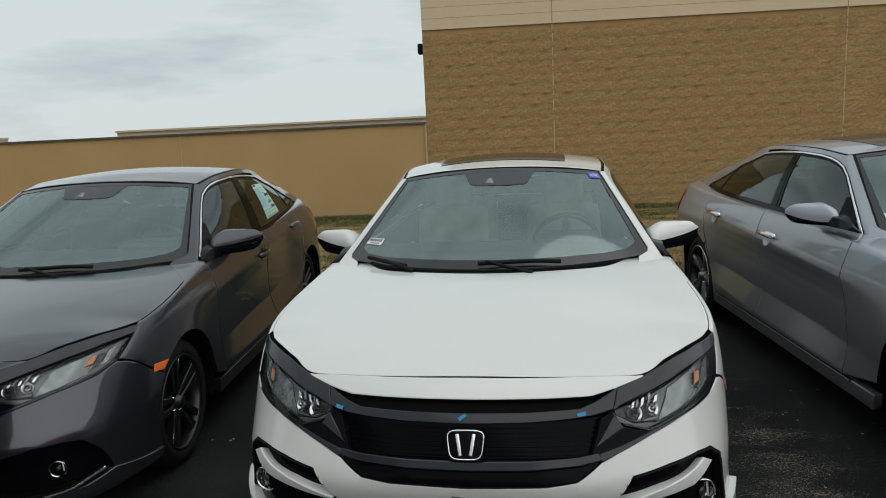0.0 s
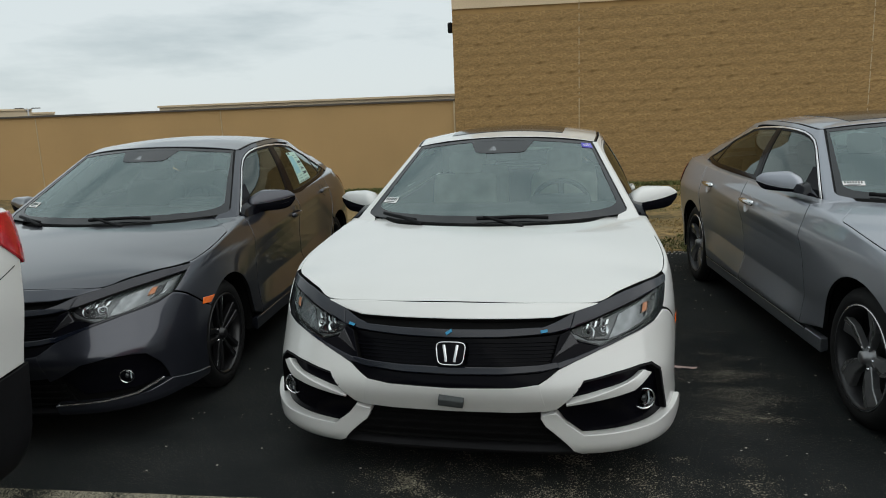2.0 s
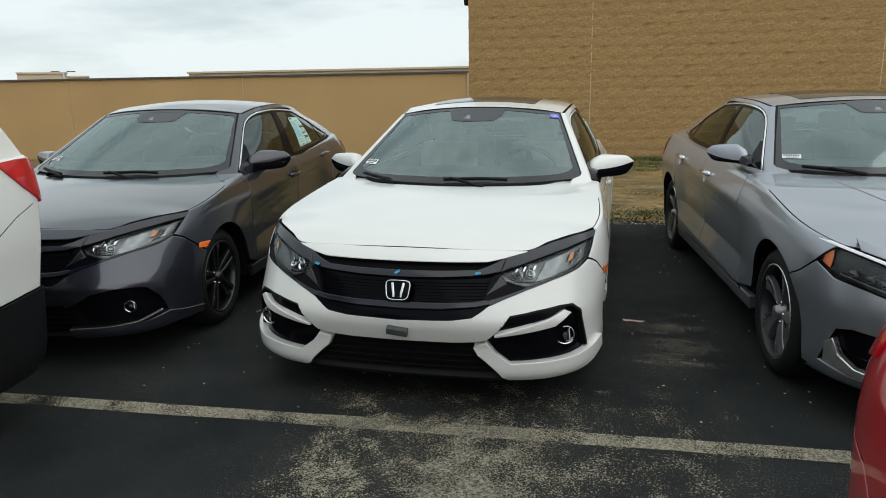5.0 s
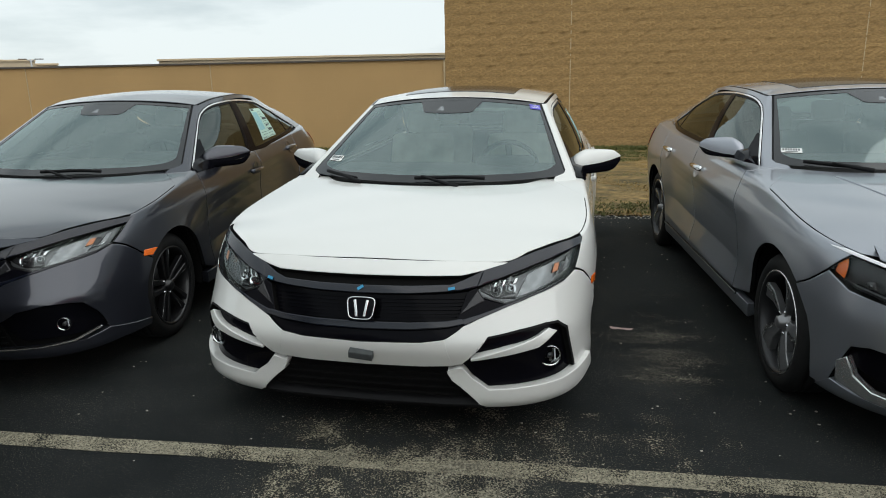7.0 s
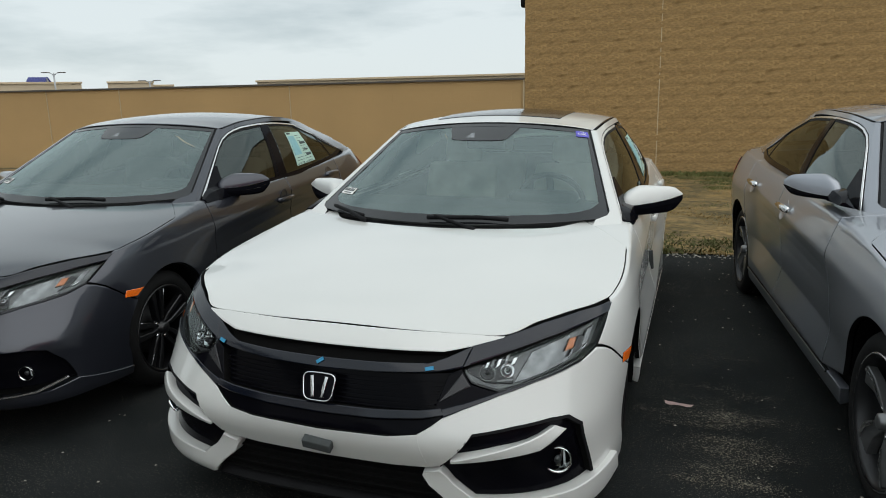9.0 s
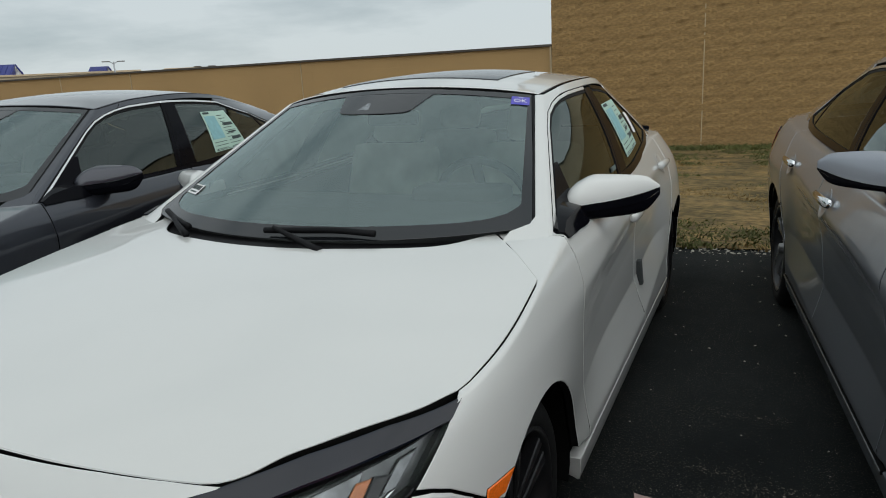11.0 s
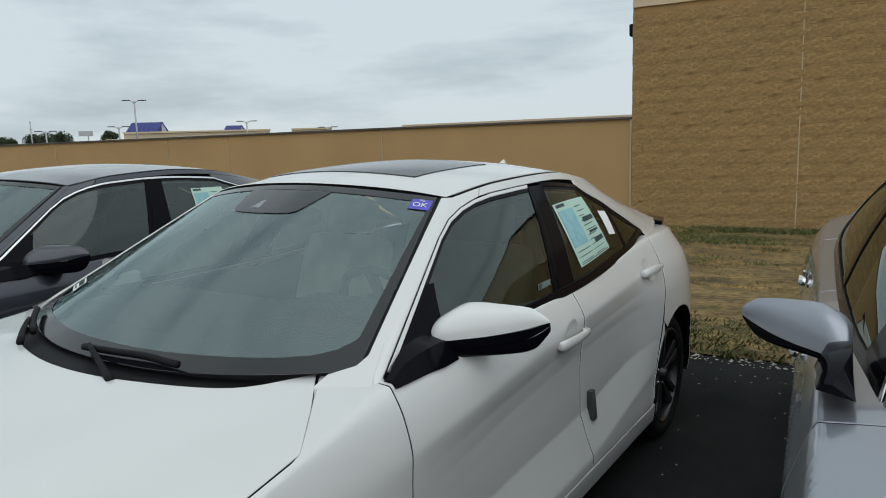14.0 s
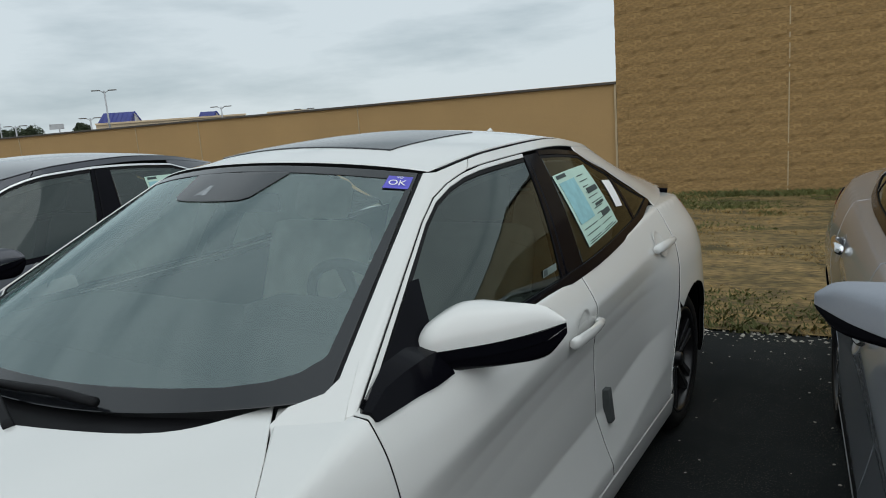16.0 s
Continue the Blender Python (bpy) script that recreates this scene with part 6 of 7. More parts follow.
# ---- the steel grey saloon ----
def saloon(m):
    body, g, paint, length = SALOON_BODY, SALOON_GREEN, PAINT_SILVER, 4.96
    car = thing("car", m, "steel grey saloon car with turbine wheels and bright trim", "car", "parked cars")
    wr, ar = 0.335, 0.385
    s = body.front
    shell(car, body, length, [(0.92, wr, ar + 0.03), (3.90, wr, ar + 0.03)])
    lead, corner, seam = ((0.0, 0.13), (0.60, 0.20)), (0.80, 0.37), (0.895, 1.22)
    rear = ((0.70, 1.57), (0.54, 1.41), (0.26, 1.31), (0.0, 1.28))
    bonnet(car, body, lead, corner, seam, rear, paint)
    for sign in (1, -1):
        panel("bonnet_crease", [(0.36, 0.28), (0.46, 0.78), (0.55, 1.30)], [(0.40, 0.28), (0.49, 0.78), (0.575, 1.30)], body.top, paint, car, "", sign, 8, 3, 0.010, 0.012, 0.009)
    flanks(car, body, g, paint, (0.92, 3.90), wr, ar, (1.605, 2.68, 3.77, 3.505), length, paint, [(0.455, 0.735), (0.50, 0.700), (0.56, 0.660), (0.60, 0.640), (0.63, 0.628), (0.656, 0.615)], ((1.22, 0.012), (1.57, 0.246), 0.14, 0.37))
    rear_end(car, body, paint, length, DARK_PLASTIC)
    upper(car, g, paint, (1.330, 1.375), PRIVACY, GLOSS_BLACK, GLOSS_BLACK, BRIGHT_TRIM, 1.87)
    wipers(car, body, g)
    cabin(car, g, 0.985, SEAT_DARK, 2.42, 3.30)

    def lip_at(x):
        # the height at which the nose meets the bonnet's edge
        edge_y = np.interp(abs(x), [0, 0.3, 0.60, 0.684, 0.75, 0.80], [0.13, 0.142, 0.20, 0.248, 0.302, 0.37]) - 0.006
        a_, b_ = 0.70, 0.98
        for _ in range(24):
            c_ = (a_ + b_) / 2
            a_, b_ = (c_, b_) if s(x, c_).y < edge_y else (a_, c_)
        return a_
    xs_ = [-0.80, -0.75, -0.68, -0.62, -0.3, 0, 0.3, 0.62, 0.68, 0.75, 0.80]
    zl_ = [0.812, 0.796, 0.777, 0.792, 0.803, 0.806, 0.803, 0.792, 0.777, 0.796, 0.812]
    panel("nose_strip", list(zip(xs_, zl_)), [(x, max(lip_at(x), z + 0.004)) for x, z in zip(xs_, zl_)], s, paint, car, "painted strip over the grille", 1, 4, 3, 0.004, 0.03)
    panel("grille_backing", [(-0.60, 0.55), (0, 0.52), (0.60, 0.55)], [(-0.62, 0.74), (0, 0.745), (0.62, 0.74)], s, DARK_PLASTIC, car, "black grille", 1, 10, 5, -0.03, 0.02)
    panel("grille_bar", [(-0.64, 0.745), (0, 0.748), (0.64, 0.745)], [(-0.64, 0.79), (0, 0.805), (0.64, 0.79)], s, BRIGHT_TRIM, car, "bright bar over the grille", 1, 10, 3, 0.006, 0.04)
    panel("bumper_bar", [(-0.60, 0.40), (0, 0.38), (0.60, 0.40)], [(-0.60, 0.545), (0, 0.515), (0.60, 0.545)], s, paint, car, "painted bumper bar", 1, 10, 5, 0.004, 0.05)
    panel("lower_intake", [(-0.60, 0.22), (0, 0.21), (0.60, 0.22)], [(-0.60, 0.395), (0, 0.375), (0.60, 0.395)], s, DARK_PLASTIC, car, "black lower intake", 1, 10, 4, -0.03, 0.02)
    for sign in (1, -1):
        X, Y = body.by_x, body.by_y
        panel("bumper_skin", X((0.60, 0.40), (0.66, 0.44), (0.75, 0.465), (0.82, 0.47), (0.858, 0.45), (0.872, 0.36), (0.880, 0.27)) + Y((0.48, 0.215), (0.552, 0.215), (0.534, 0.335), (0.567, 0.49), (0.655, 0.608)),
              X((0.60, 0.595), (0.68, 0.618), (0.76, 0.642), (0.80, 0.655), (0.84, 0.665), (0.880, 0.676)) + Y((0.45, 0.731), (0.50, 0.696), (0.56, 0.656), (0.60, 0.636), (0.63, 0.624), (0.656, 0.611)), body.turn, paint, car, "painted bumper skin", sign, 6, 10, 0.004, 0.05, 0.003)
        panel("lower_lip", X((0.50, 0.185), (0.70, 0.19), (0.82, 0.195)) + Y((0.55, 0.195)), X((0.50, 0.224), (0.70, 0.231), (0.80, 0.244), (0.878, 0.272)), body.turn, paint, car, "painted lower lip", sign, 6, 4, 0.006, 0.05, 0.006)
        low = [(0.62, 0.605), (0.713, 0.632), (0.805, 0.660), (0.880, 0.682), (0.925, 0.735)]
        top = [(0.62, 0.748), (0.713, 0.778), (0.805, 0.810), (0.875, 0.832), (0.928, 0.834)]
        lamp = panel("headlamp", low, top, s, LAMP_DARK, car, "dark headlamp with clear lens row", sign, 6, 6, -0.03, 0.02)
        panel("lamp_cover", low, top, s, LAMP_GLASS, lamp, "", sign, 6, 6, 0.003, 0.004, 0.002).visible_shadow = False
        panel("lamp_strip", [(a[0], a[1] - 0.018) for a in top[:4]] + [(0.905, 0.826)], [(a[0], a[1] - 0.004) for a in top[:4]] + [(0.907, 0.830)], s, LED_WHITE, lamp, "white strip along the lamp", sign, 6, 3, 0.006, 0.03)
        for k in range(5):
            u = 0.652 + 0.046 * k
            unit = part("lens_unit", box(bmesh.new(), (0, 0, 0), (0.038, 0.034, 0.016), 0.007, pose(0, 0, 0, -14, 12, 14)), LAMP_BRIGHT, lamp, "clear lens unit")
            unit.matrix_basis = place_on(s, u, 0.664 + 0.0125 * k, sign, -0.016)
            part("lens_face", lathe([(0.001, 0.010), (0.008, 0.008), (0.012, 0.002)], 14, "z"), CHROME, unit)
        panel("lamp_ledge", [(0.64, 0.628), (0.72, 0.651), (0.80, 0.676), (0.87, 0.698)], [(0.64, 0.636), (0.72, 0.659), (0.80, 0.684), (0.87, 0.706)], s, LAMP_BOWL, lamp, "", sign, 5, 2, -0.010, 0.02)
        panel("amber_reflector", [(0.897, 0.712), (0.914, 0.732)], [(0.882, 0.796), (0.899, 0.808)], s, AMBER, lamp, "amber corner reflector", sign, 4, 4, -0.016, 0.02)
        panel("fog_pocket", [(0.60, 0.32), (0.70, 0.325), (0.80, 0.335), (0.866, 0.37)], [(0.60, 0.40), (0.68, 0.448), (0.79, 0.468), (0.862, 0.445)], s, GLOSS_BLACK, car, "black fog lamp pocket", sign, 6, 5, -0.02, 0.02)
        panel("bumper_lip", [(0.55, 0.226), (0.70, 0.233), (0.80, 0.246), (0.868, 0.28), (0.874, 0.37)], [(0.55, 0.266), (0.70, 0.274), (0.79, 0.290), (0.835, 0.335), (0.856, 0.405)], s, BRIGHT_TRIM, car, "bright lower bumper trim", sign, 6, 3, 0.012, 0.03, 0.006)
        fog_lamp(car, place_on(s, 0.72, 0.395, sign, -0.012), 0.026)
        panel("sill_trim", [(1.52, 0.286), (2.4, 0.286), (3.49, 0.286)], [(1.52, 0.298), (2.4, 0.298), (3.49, 0.298)], body.side, LAMP_BOWL, car, "chrome sill strip", sign, 10, 2, 0.014, 0.02, 0.004)
        panel("tail_lamp", [(4.50, 0.82), (4.78, 0.84)], [(4.36, 1.0), (4.74, 0.98)], body.side, RED_LENS, car, "red tail lamp", sign, 5, 4, 0.012, 0.02)
        for y in (0.92, 3.90):
            road_wheel(car, 0.93, y, wr, 0.246, sign, "turbine", 0.225)
        door_mirror(car, 0.962, 1.93, 1.078, sign, paint, GLOSS_BLACK, (g, 1.024, 1.115), 0.80, -0.034)
        door_handle(car, body, 2.50, 0.88, sign, CHROME, paint)
        door_handle(car, body, 3.47, 0.90, sign, CHROME, paint)
    deck(car, body, 4.20, 4.88, paint, "boot_lid", "painted boot lid")
    stock_tag(car, g, ((0.905, 0.17), (0.79, 0.225)), -1)
    sunroof(car, g, 0.07, 0.45, 0.66)
    return car


steel = saloon(pose(2.850, 0.103, 0, 0, 0, 6.2))


# ---- the white tall car and the red car in the next row, with their tails to the others ----
def tail_car(m, paint, body, g, length, label, ax, wr, ar, clad, style, doors, split, dlo, lamp_pts, rim):
    car = thing("car", m, label, "car", "parked cars")
    shell(car, body, length, [(ax[0], wr, ar + 0.03), (ax[1], wr, ar + 0.03)])
    flanks(car, body, g, paint, ax, wr, ar, doors, length, clad or paint, [(y, z + (0.2 if clad else 0) * k / 5) for k, (y, z) in enumerate(COMPACT_SEAM[:4])] + [(ax[0] - ar * 0.72, wr + ar * 0.69)], ((ax[0] + 0.1, 0.012), (doors[0] - 0.02, 0.20), 0.12, 0.585), arch_trim=clad, bz=0.62 if clad else 0.60)
    rear_end(car, body, paint, length, clad or DARK_PLASTIC)
    if clad:
        for sign in (1, -1):
            panel("bumper_seam", [(4.36, 1.03), (4.24, 0.99), (4.12, 0.926), (3.96, 0.80)], [(4.36, 1.034), (4.24, 0.994), (4.118, 0.930), (3.957, 0.803)], body.side, SHELL_GAP_BLACK, car, "", sign, 5, 1, 0.0048, 0.002, 0.0003)
        panel("tail_cladding", [(-0.70, 0.30), (0, 0.28), (0.70, 0.30)], [(-0.70, 0.47), (0, 0.45), (0.70, 0.47)], body.back, clad, car, "black plastic bumper cladding", 1, 10, 4, 0.012, 0.03)
    upper(car, g, paint, split, PRIVACY, GLOSS_BLACK, paint if clad else GLOSS_BLACK, None, dlo, upright=bool(clad))
    wipers(car, body, g)
    cabin(car, g, g.rings[0][1][2], SEAT_DARK, 2.1, 2.95)
    s = body.front
    y0 = g.rings[0][1][0]
    lead, corner, seam = ((0.0, 0.17), (0.60, 0.24)), (0.88, 0.60), (0.875, y0 - 0.33)
    rear = ((0.70, y0 - 0.06), (0.52, y0 - 0.2), (0.25, y0 - 0.28), (0.0, y0 - 0.31))
    bonnet(car, body, lead, corner, seam, rear, paint)
    zn = body.rim(0.1)
    panel("front_bumper", [(-0.80, 0.22), (-0.4, 0.2), (0, 0.2), (0.4, 0.2), (0.80, 0.22)], [(-0.80, zn - 0.22), (-0.4, zn - 0.24), (0, zn - 0.24), (0.4, zn - 0.24), (0.80, zn - 0.22)], s, paint, car, "painted front bumper", 1, 6, 8)
    panel("grille_backing", [(-0.55, zn - 0.21), (0, zn - 0.23), (0.55, zn - 0.21)], [(-0.58, zn - 0.03), (0, zn - 0.02), (0.58, zn - 0.03)], s, GLOSS_BLACK, car, "black grille", 1, 8, 4, 0.0, 0.03)
    for sign in (1, -1):
        panel("headlamp", [(0.58, zn - 0.20), (0.74, zn - 0.17), (0.86, zn - 0.13)], [(0.58, zn - 0.03), (0.74, zn - 0.01), (0.875, zn + 0.0)], s, LAMP_BOWL, car, "clear headlamp", sign, 5, 4, 0.002, 0.03)
        lo, hi = lamp_pts
        panel("tail_lamp", lo, hi, body.side, RED_LENS, car, "red wrap-round tail lamp", sign, 6, 6, 0.014, 0.03, 0.006)
        for y in ax:
            road_wheel(car, body.half(y, 0.5) - 0.03, y, wr - 0.002, rim, sign, style, 0.22)
        door_mirror(car, 0.97, y0 + 0.24, body.rim(1.6) + 0.10, sign, paint, GLOSS_BLACK, (g, 1.024, 1.115))
        door_handle(car, body, 2.35, body.rim(2.3) - 0.14, sign, paint, paint)
    return car


tall = tail_car(pose(-2.03, -4.74, 0, 0, 0, 7.0), PAINT_WHITE, SUV_BODY, SUV_GREEN, 4.58, "white tall crossover car with black lower cladding", (0.9, 3.50), 0.36, 0.45, DARK_PLASTIC, "star",
                (1.36, 2.40, 3.32, 3.03), (1.36, 1.39), 1.935, ([(4.19, 1.224), (4.31, 1.115), (4.43, 1.030)], [(4.195, 1.234), (4.32, 1.240), (4.44, 1.238)]), 0.225)
red = tail_car(pose(2.88, -5.19, 0, 0, 0, 5.0), PAINT_RED, RED_BODY, HATCH_GREEN, 4.52, "glossy red hatchback car", (0.93, 3.63), 0.318, 0.362, None, "star",
               (1.452, 2.565, 3.58, 3.235), (1.405, 1.437), 1.80, ([(4.20, 0.84), (4.34, 0.80), (4.46, 0.78)], [(4.16, 0.99), (4.32, 1.0), (4.45, 0.99)]), 0.215)

# ---- ground, painted line, grass ----
bm = bmesh.new()
bmesh.ops.create_grid(bm, x_segments=40, y_segments=40, size=600.0)
ground = part("ground", bm, ASPHALT, smooth=False)
tagged(ground, "dark worn asphalt car park ground", "ground", kind="structure")


def flat_strip(name, x0, x1, y0, y1, mat_, z, m, label, wobble=0.0):
    bm = bmesh.new()
    n = max(2, int((x1 - x0) / 0.12))
    lo, hi = [], []
    for i in range(n + 1):
        x = x0 + (x1 - x0) * i / n
        lo.append(bm.verts.new((x, y0 + wobble * noise.noise((x * 2.1, 3.0, 1.0)), z)))
        hi.append(bm.verts.new((x, y1 + wobble * noise.noise((x * 2.3, 9.0, 4.0)), z)))
    for i in range(n):
        bm.faces.new((lo[i], lo[i + 1], hi[i + 1], hi[i]))
    ob = part(name, bm, mat_, smooth=False)
    ob.matrix_basis = m
    return tagged(ob, label, "marking", kind="structure")


flat_strip("painted_line", -14, 14, -0.055, 0.055, LINE_PAINT, 0.004, pose(0, -0.125, 0, 0, 0, 3.6), "worn cream painted parking line on asphalt", 0.012)
flat_strip("worn_track", -0.32, 0.14, -1.4, 0.35, GRIT, 0.006, pose(-0.05, 0, 0, 0, 0, 2), "pale worn tyre track on asphalt", 0.05)
flat_strip("worn_track", 0.16, 0.90, -1.4, 0.30, GRIT, 0.007, pose(-0.05, 0, 0, 0, 0, -2), "pale worn tyre track on asphalt", 0.05)
flat_strip("worn_track", 1.02, 1.85, 0.5, 2.4, FAINT, 0.006, pose(0, 0, 0, 0, 0, 4), "pale worn grit on asphalt", 0.10)

flat_strip("worn_asphalt", -0.48, 1.60, -2.6, 0.42, WORN, 0.002, pose(0, 0, 0, 0, 0, 3.6), "worn pale asphalt round the painted line", 0.1)

GRASS = pose(0.6, 5.06, 0, 0, 0, 5.0)
VERGE = 6.72
bm = bmesh.new()
nx, ny = 260, 56
grid = []
for j in range(ny + 1):
    row = []
    for i in range(nx + 1):
        x, y = -45 + 75 * i / nx, VERGE * j / ny
        edge = 0.05 * noise.noise((x * 1.7, 0.0, 2.0)) if j == 0 else 0
        h = 0.012 + 0.03 * noise.noise((x * 0.9, y * 0.9, 0.0)) * min(1, y) + 0.02 * min(1, y / 0.6) + 0.02 * noise.noise((x * 4, y * 4, 5.0)) * min(1, y)
        row.append(bm.verts.new((x, y + edge, max(0.006, h))))
    grid.append(row)
for a, b in zip(grid, grid[1:]):
    for i in range(nx):
        bm.faces.new((a[i], a[i + 1], b[i + 1], b[i]))
verge = part("grass_verge", bm, SOIL)
verge.matrix_basis = GRASS
tagged(verge, "strip of patchy dry grass and soil before the wall", "ground", kind="structure")


def blades(name, mat_, count, seed, pick, tall, label):
    """Small tufts of grass, joined."""
    rnd = random.Random(seed)
    verts, faces = [], []
    made = 0
    while made < count:
        x, y = rnd.uniform(-9, 9), rnd.uniform(0.0, VERGE - 0.03)
        if not pick(x, y, rnd):
            continue
        made += 1
        for _ in range(3):
            a, h = rnd.uniform(0, 6.28), tall * rnd.uniform(0.5, 1.3) * (1.7 if y > VERGE - 0.5 else 1.0)
            w, lean = rnd.uniform(0.005, 0.012), rnd.uniform(0.2, 1.2) * h
            bx, by = x + rnd.uniform(-0.04, 0.04), y + rnd.uniform(-0.04, 0.04)
            c, s = math.cos(a), math.sin(a)
            n = len(verts)
            verts += [(bx - s * w, by + c * w, 0.0), (bx + s * w, by - c * w, 0.0), (bx + c * lean * 0.4 + s * w * 0.6, by + s * lean * 0.4 - c * w * 0.6, h * 0.7), (bx + c * lean, by + s * lean, h)]
            faces += [(n, n + 1, n + 2), (n, n + 2, n + 3)]
    me = bpy.data.meshes.new(name)
    me.from_pydata(verts, [], faces)
    me.materials.append(mat_)
    ob = new(name, me)
    ob.matrix_basis = GRASS
    return tagged(ob, label, "grass", kind="stuff")


def greenness(x, y):
    g = noise.noise((x * 0.55, y * 0.9, 7.0)) * 0.5 + noise.noise((x * 1.7, y * 2.2, 3.0)) * 0.35
    return g + (0.45 if y < 0.9 else 0) + (0.45 if y > VERGE - 1.6 else 0)


blades("green_grass", BLADE_GREEN, 34000, 3, lambda x, y, r: greenness(x, y) > 0.10 + 0.25 * r.random(), 0.05, "patches of short green grass")
blades("dry_grass", BLADE_DRY, 34000, 4, lambda x, y, r: greenness(x, y) < 0.25 and noise.noise((x * 1.3, y * 3.0, 1.0)) > -0.15, 0.04, "patches of dry straw-coloured grass")


def scatter(name, mat_, count, seed, area, size, m, label):
    """Loose grit, joined."""
    rnd = random.Random(seed)
    verts, faces = [], []
    for _ in range(count):
        x, y, r = rnd.uniform(area[0], area[1]), area[2] + (area[3] - area[2]) * rnd.random() ** 1.6, size * rnd.uniform(0.4, 1.4)
        n, a = len(verts), rnd.uniform(0, 6.28)
        for k in range(5):
            rr = r * rnd.uniform(0.7, 1.2)
            verts.append((x + rr * math.cos(a + k * 1.257), y + rr * math.sin(a + k * 1.257), 0.002))
        verts.append((x, y, r * rnd.uniform(0.4, 0.9)))
        faces += [(n + k, n + (k + 1) % 5, n + 5) for k in range(5)]
    me = bpy.data.meshes.new(name)
    me.from_pydata(verts, [], faces)
    me.materials.append(mat_)
    ob = new(name, me)
    ob.matrix_basis = m
    return tagged(ob, label, "gravel", kind="stuff")


scatter("gravel", GRAVEL, 2200, 8, (-6, 8, 0.06, -0.14), 0.011, GRASS, "pale gravel along the edge of the grass")
scatter("loose_grit", GRAVEL, 700, 9, (-2.5, 3.5, -0.1, -5.2), 0.006, GRASS, "loose pale grit on the asphalt")
bm = bmesh.new()
bmesh.ops.create_grid(bm, x_segments=6, y_segments=3, size=0.5)
for v in bm.verts:
    v.co = Vector((v.co.x * 0.13 * (1 + 0.2 * v.co.y), v.co.y * 0.035 + 0.01 * v.co.x, 0.006 + 0.004 * noise.noise(v.co * 9)))
scrap = part("paper_scrap", bm, LITTER_PINK)
scrap.matrix_basis = pose(1.13, 1.60, 0, 0, 0, -8)
tagged(scrap, "faded pink paper scrap on the asphalt", "litter")

# ---- the building's walls ----
WALL = pose(-2.06, 11.73, 0, 0, 0, 5.0)
COURSE, BLOCK = 0.2032, 0.4064
BAND = 3.56
wall_main = part("wall_building", box(bmesh.new(), (14.0, 4.012, 2.7), (28.0, 8.0, 5.4)), MORTAR, smooth=False)
wall_main.matrix_basis = WALL
tagged(wall_main, "tall tan split-face block building wall", "wall", kind="structure")
wall_low = part("wall_low", box(bmesh.new(), (-36.0, 0.24, 0.90), (72.0, 0.44, 1.80)), STONE_FLAT, smooth=False)
wall_low.matrix_basis = WALL
tagged(wall_low, "long low tan block wall with a metal coping", "wall", kind="structure")


def sheet_box(name, centre, size, mat_, parent, label="", bevel=0.0):
    return part(name, box(bmesh.new(), centre, size, bevel), mat_, parent, label, smooth=False)


sheet_box("coping", (-36.0, 0.23, 1.815), (71.98, 0.52, 0.04), COPING, wall_low, "dark metal coping", 0.006)
sheet_box("upper_band", (14.0, 0.0, (BAND + 5.4) / 2), (28.0, 0.05, 5.4 - BAND), STONE_CREAM, wall_main, "cream painted upper band")
sheet_box("coping", (14.0, 0.06, 5.43), (28.1, 0.3, 0.06), COPING, wall_main, "dark metal coping", 0.01)
for k in range(1, 10):
    sheet_box("band_joint", (14.0, -0.0265, BAND + k * COURSE), (28.0, 0.003, 0.006), MORTAR, wall_main)
for x in (2.48, 7.90, 13.3, 18.7):
    sheet_box("control_joint", (x, -0.013, BAND / 2), (0.016, 0.02, BAND), SEALANT, wall_main, "pale sealant joint")
    sheet_box("control_joint", (x, -0.026, (BAND + 5.4) / 2), (0.016, 0.006, 5.4 - BAND), MORTAR, wall_main)
for x in (-0.02,):
    sheet_box("control_joint", (x, -0.004, 0.9), (0.03, 0.03, 1.79), SEALANT, wall_low, "pale sealant joint")
for x in (-4.98, -9.2, -11.2, -15.65, -22.0, -28.0):
    sheet_box("control_joint", (x, 0.012, 0.9), (0.014, 0.02, 1.79), SEALANT, wall_low, "pale sealant joint")

# wall-mounted lamp near the corner
lampw = thing("wall_lamp", WALL @ pose(-0.0, 0.3, 3.25), "small dark wall lamp at the building corner", "lamp")
part("lamp_body", box(bmesh.new(), (-0.07, 0, 0), (0.10, 0.18, 0.20), 0.03), DARK_PLASTIC, lampw)
part("lamp_bracket", box(bmesh.new(), (-0.012, 0, 0), (0.03, 0.12, 0.12), 0.005), DARK_PLASTIC, lampw)


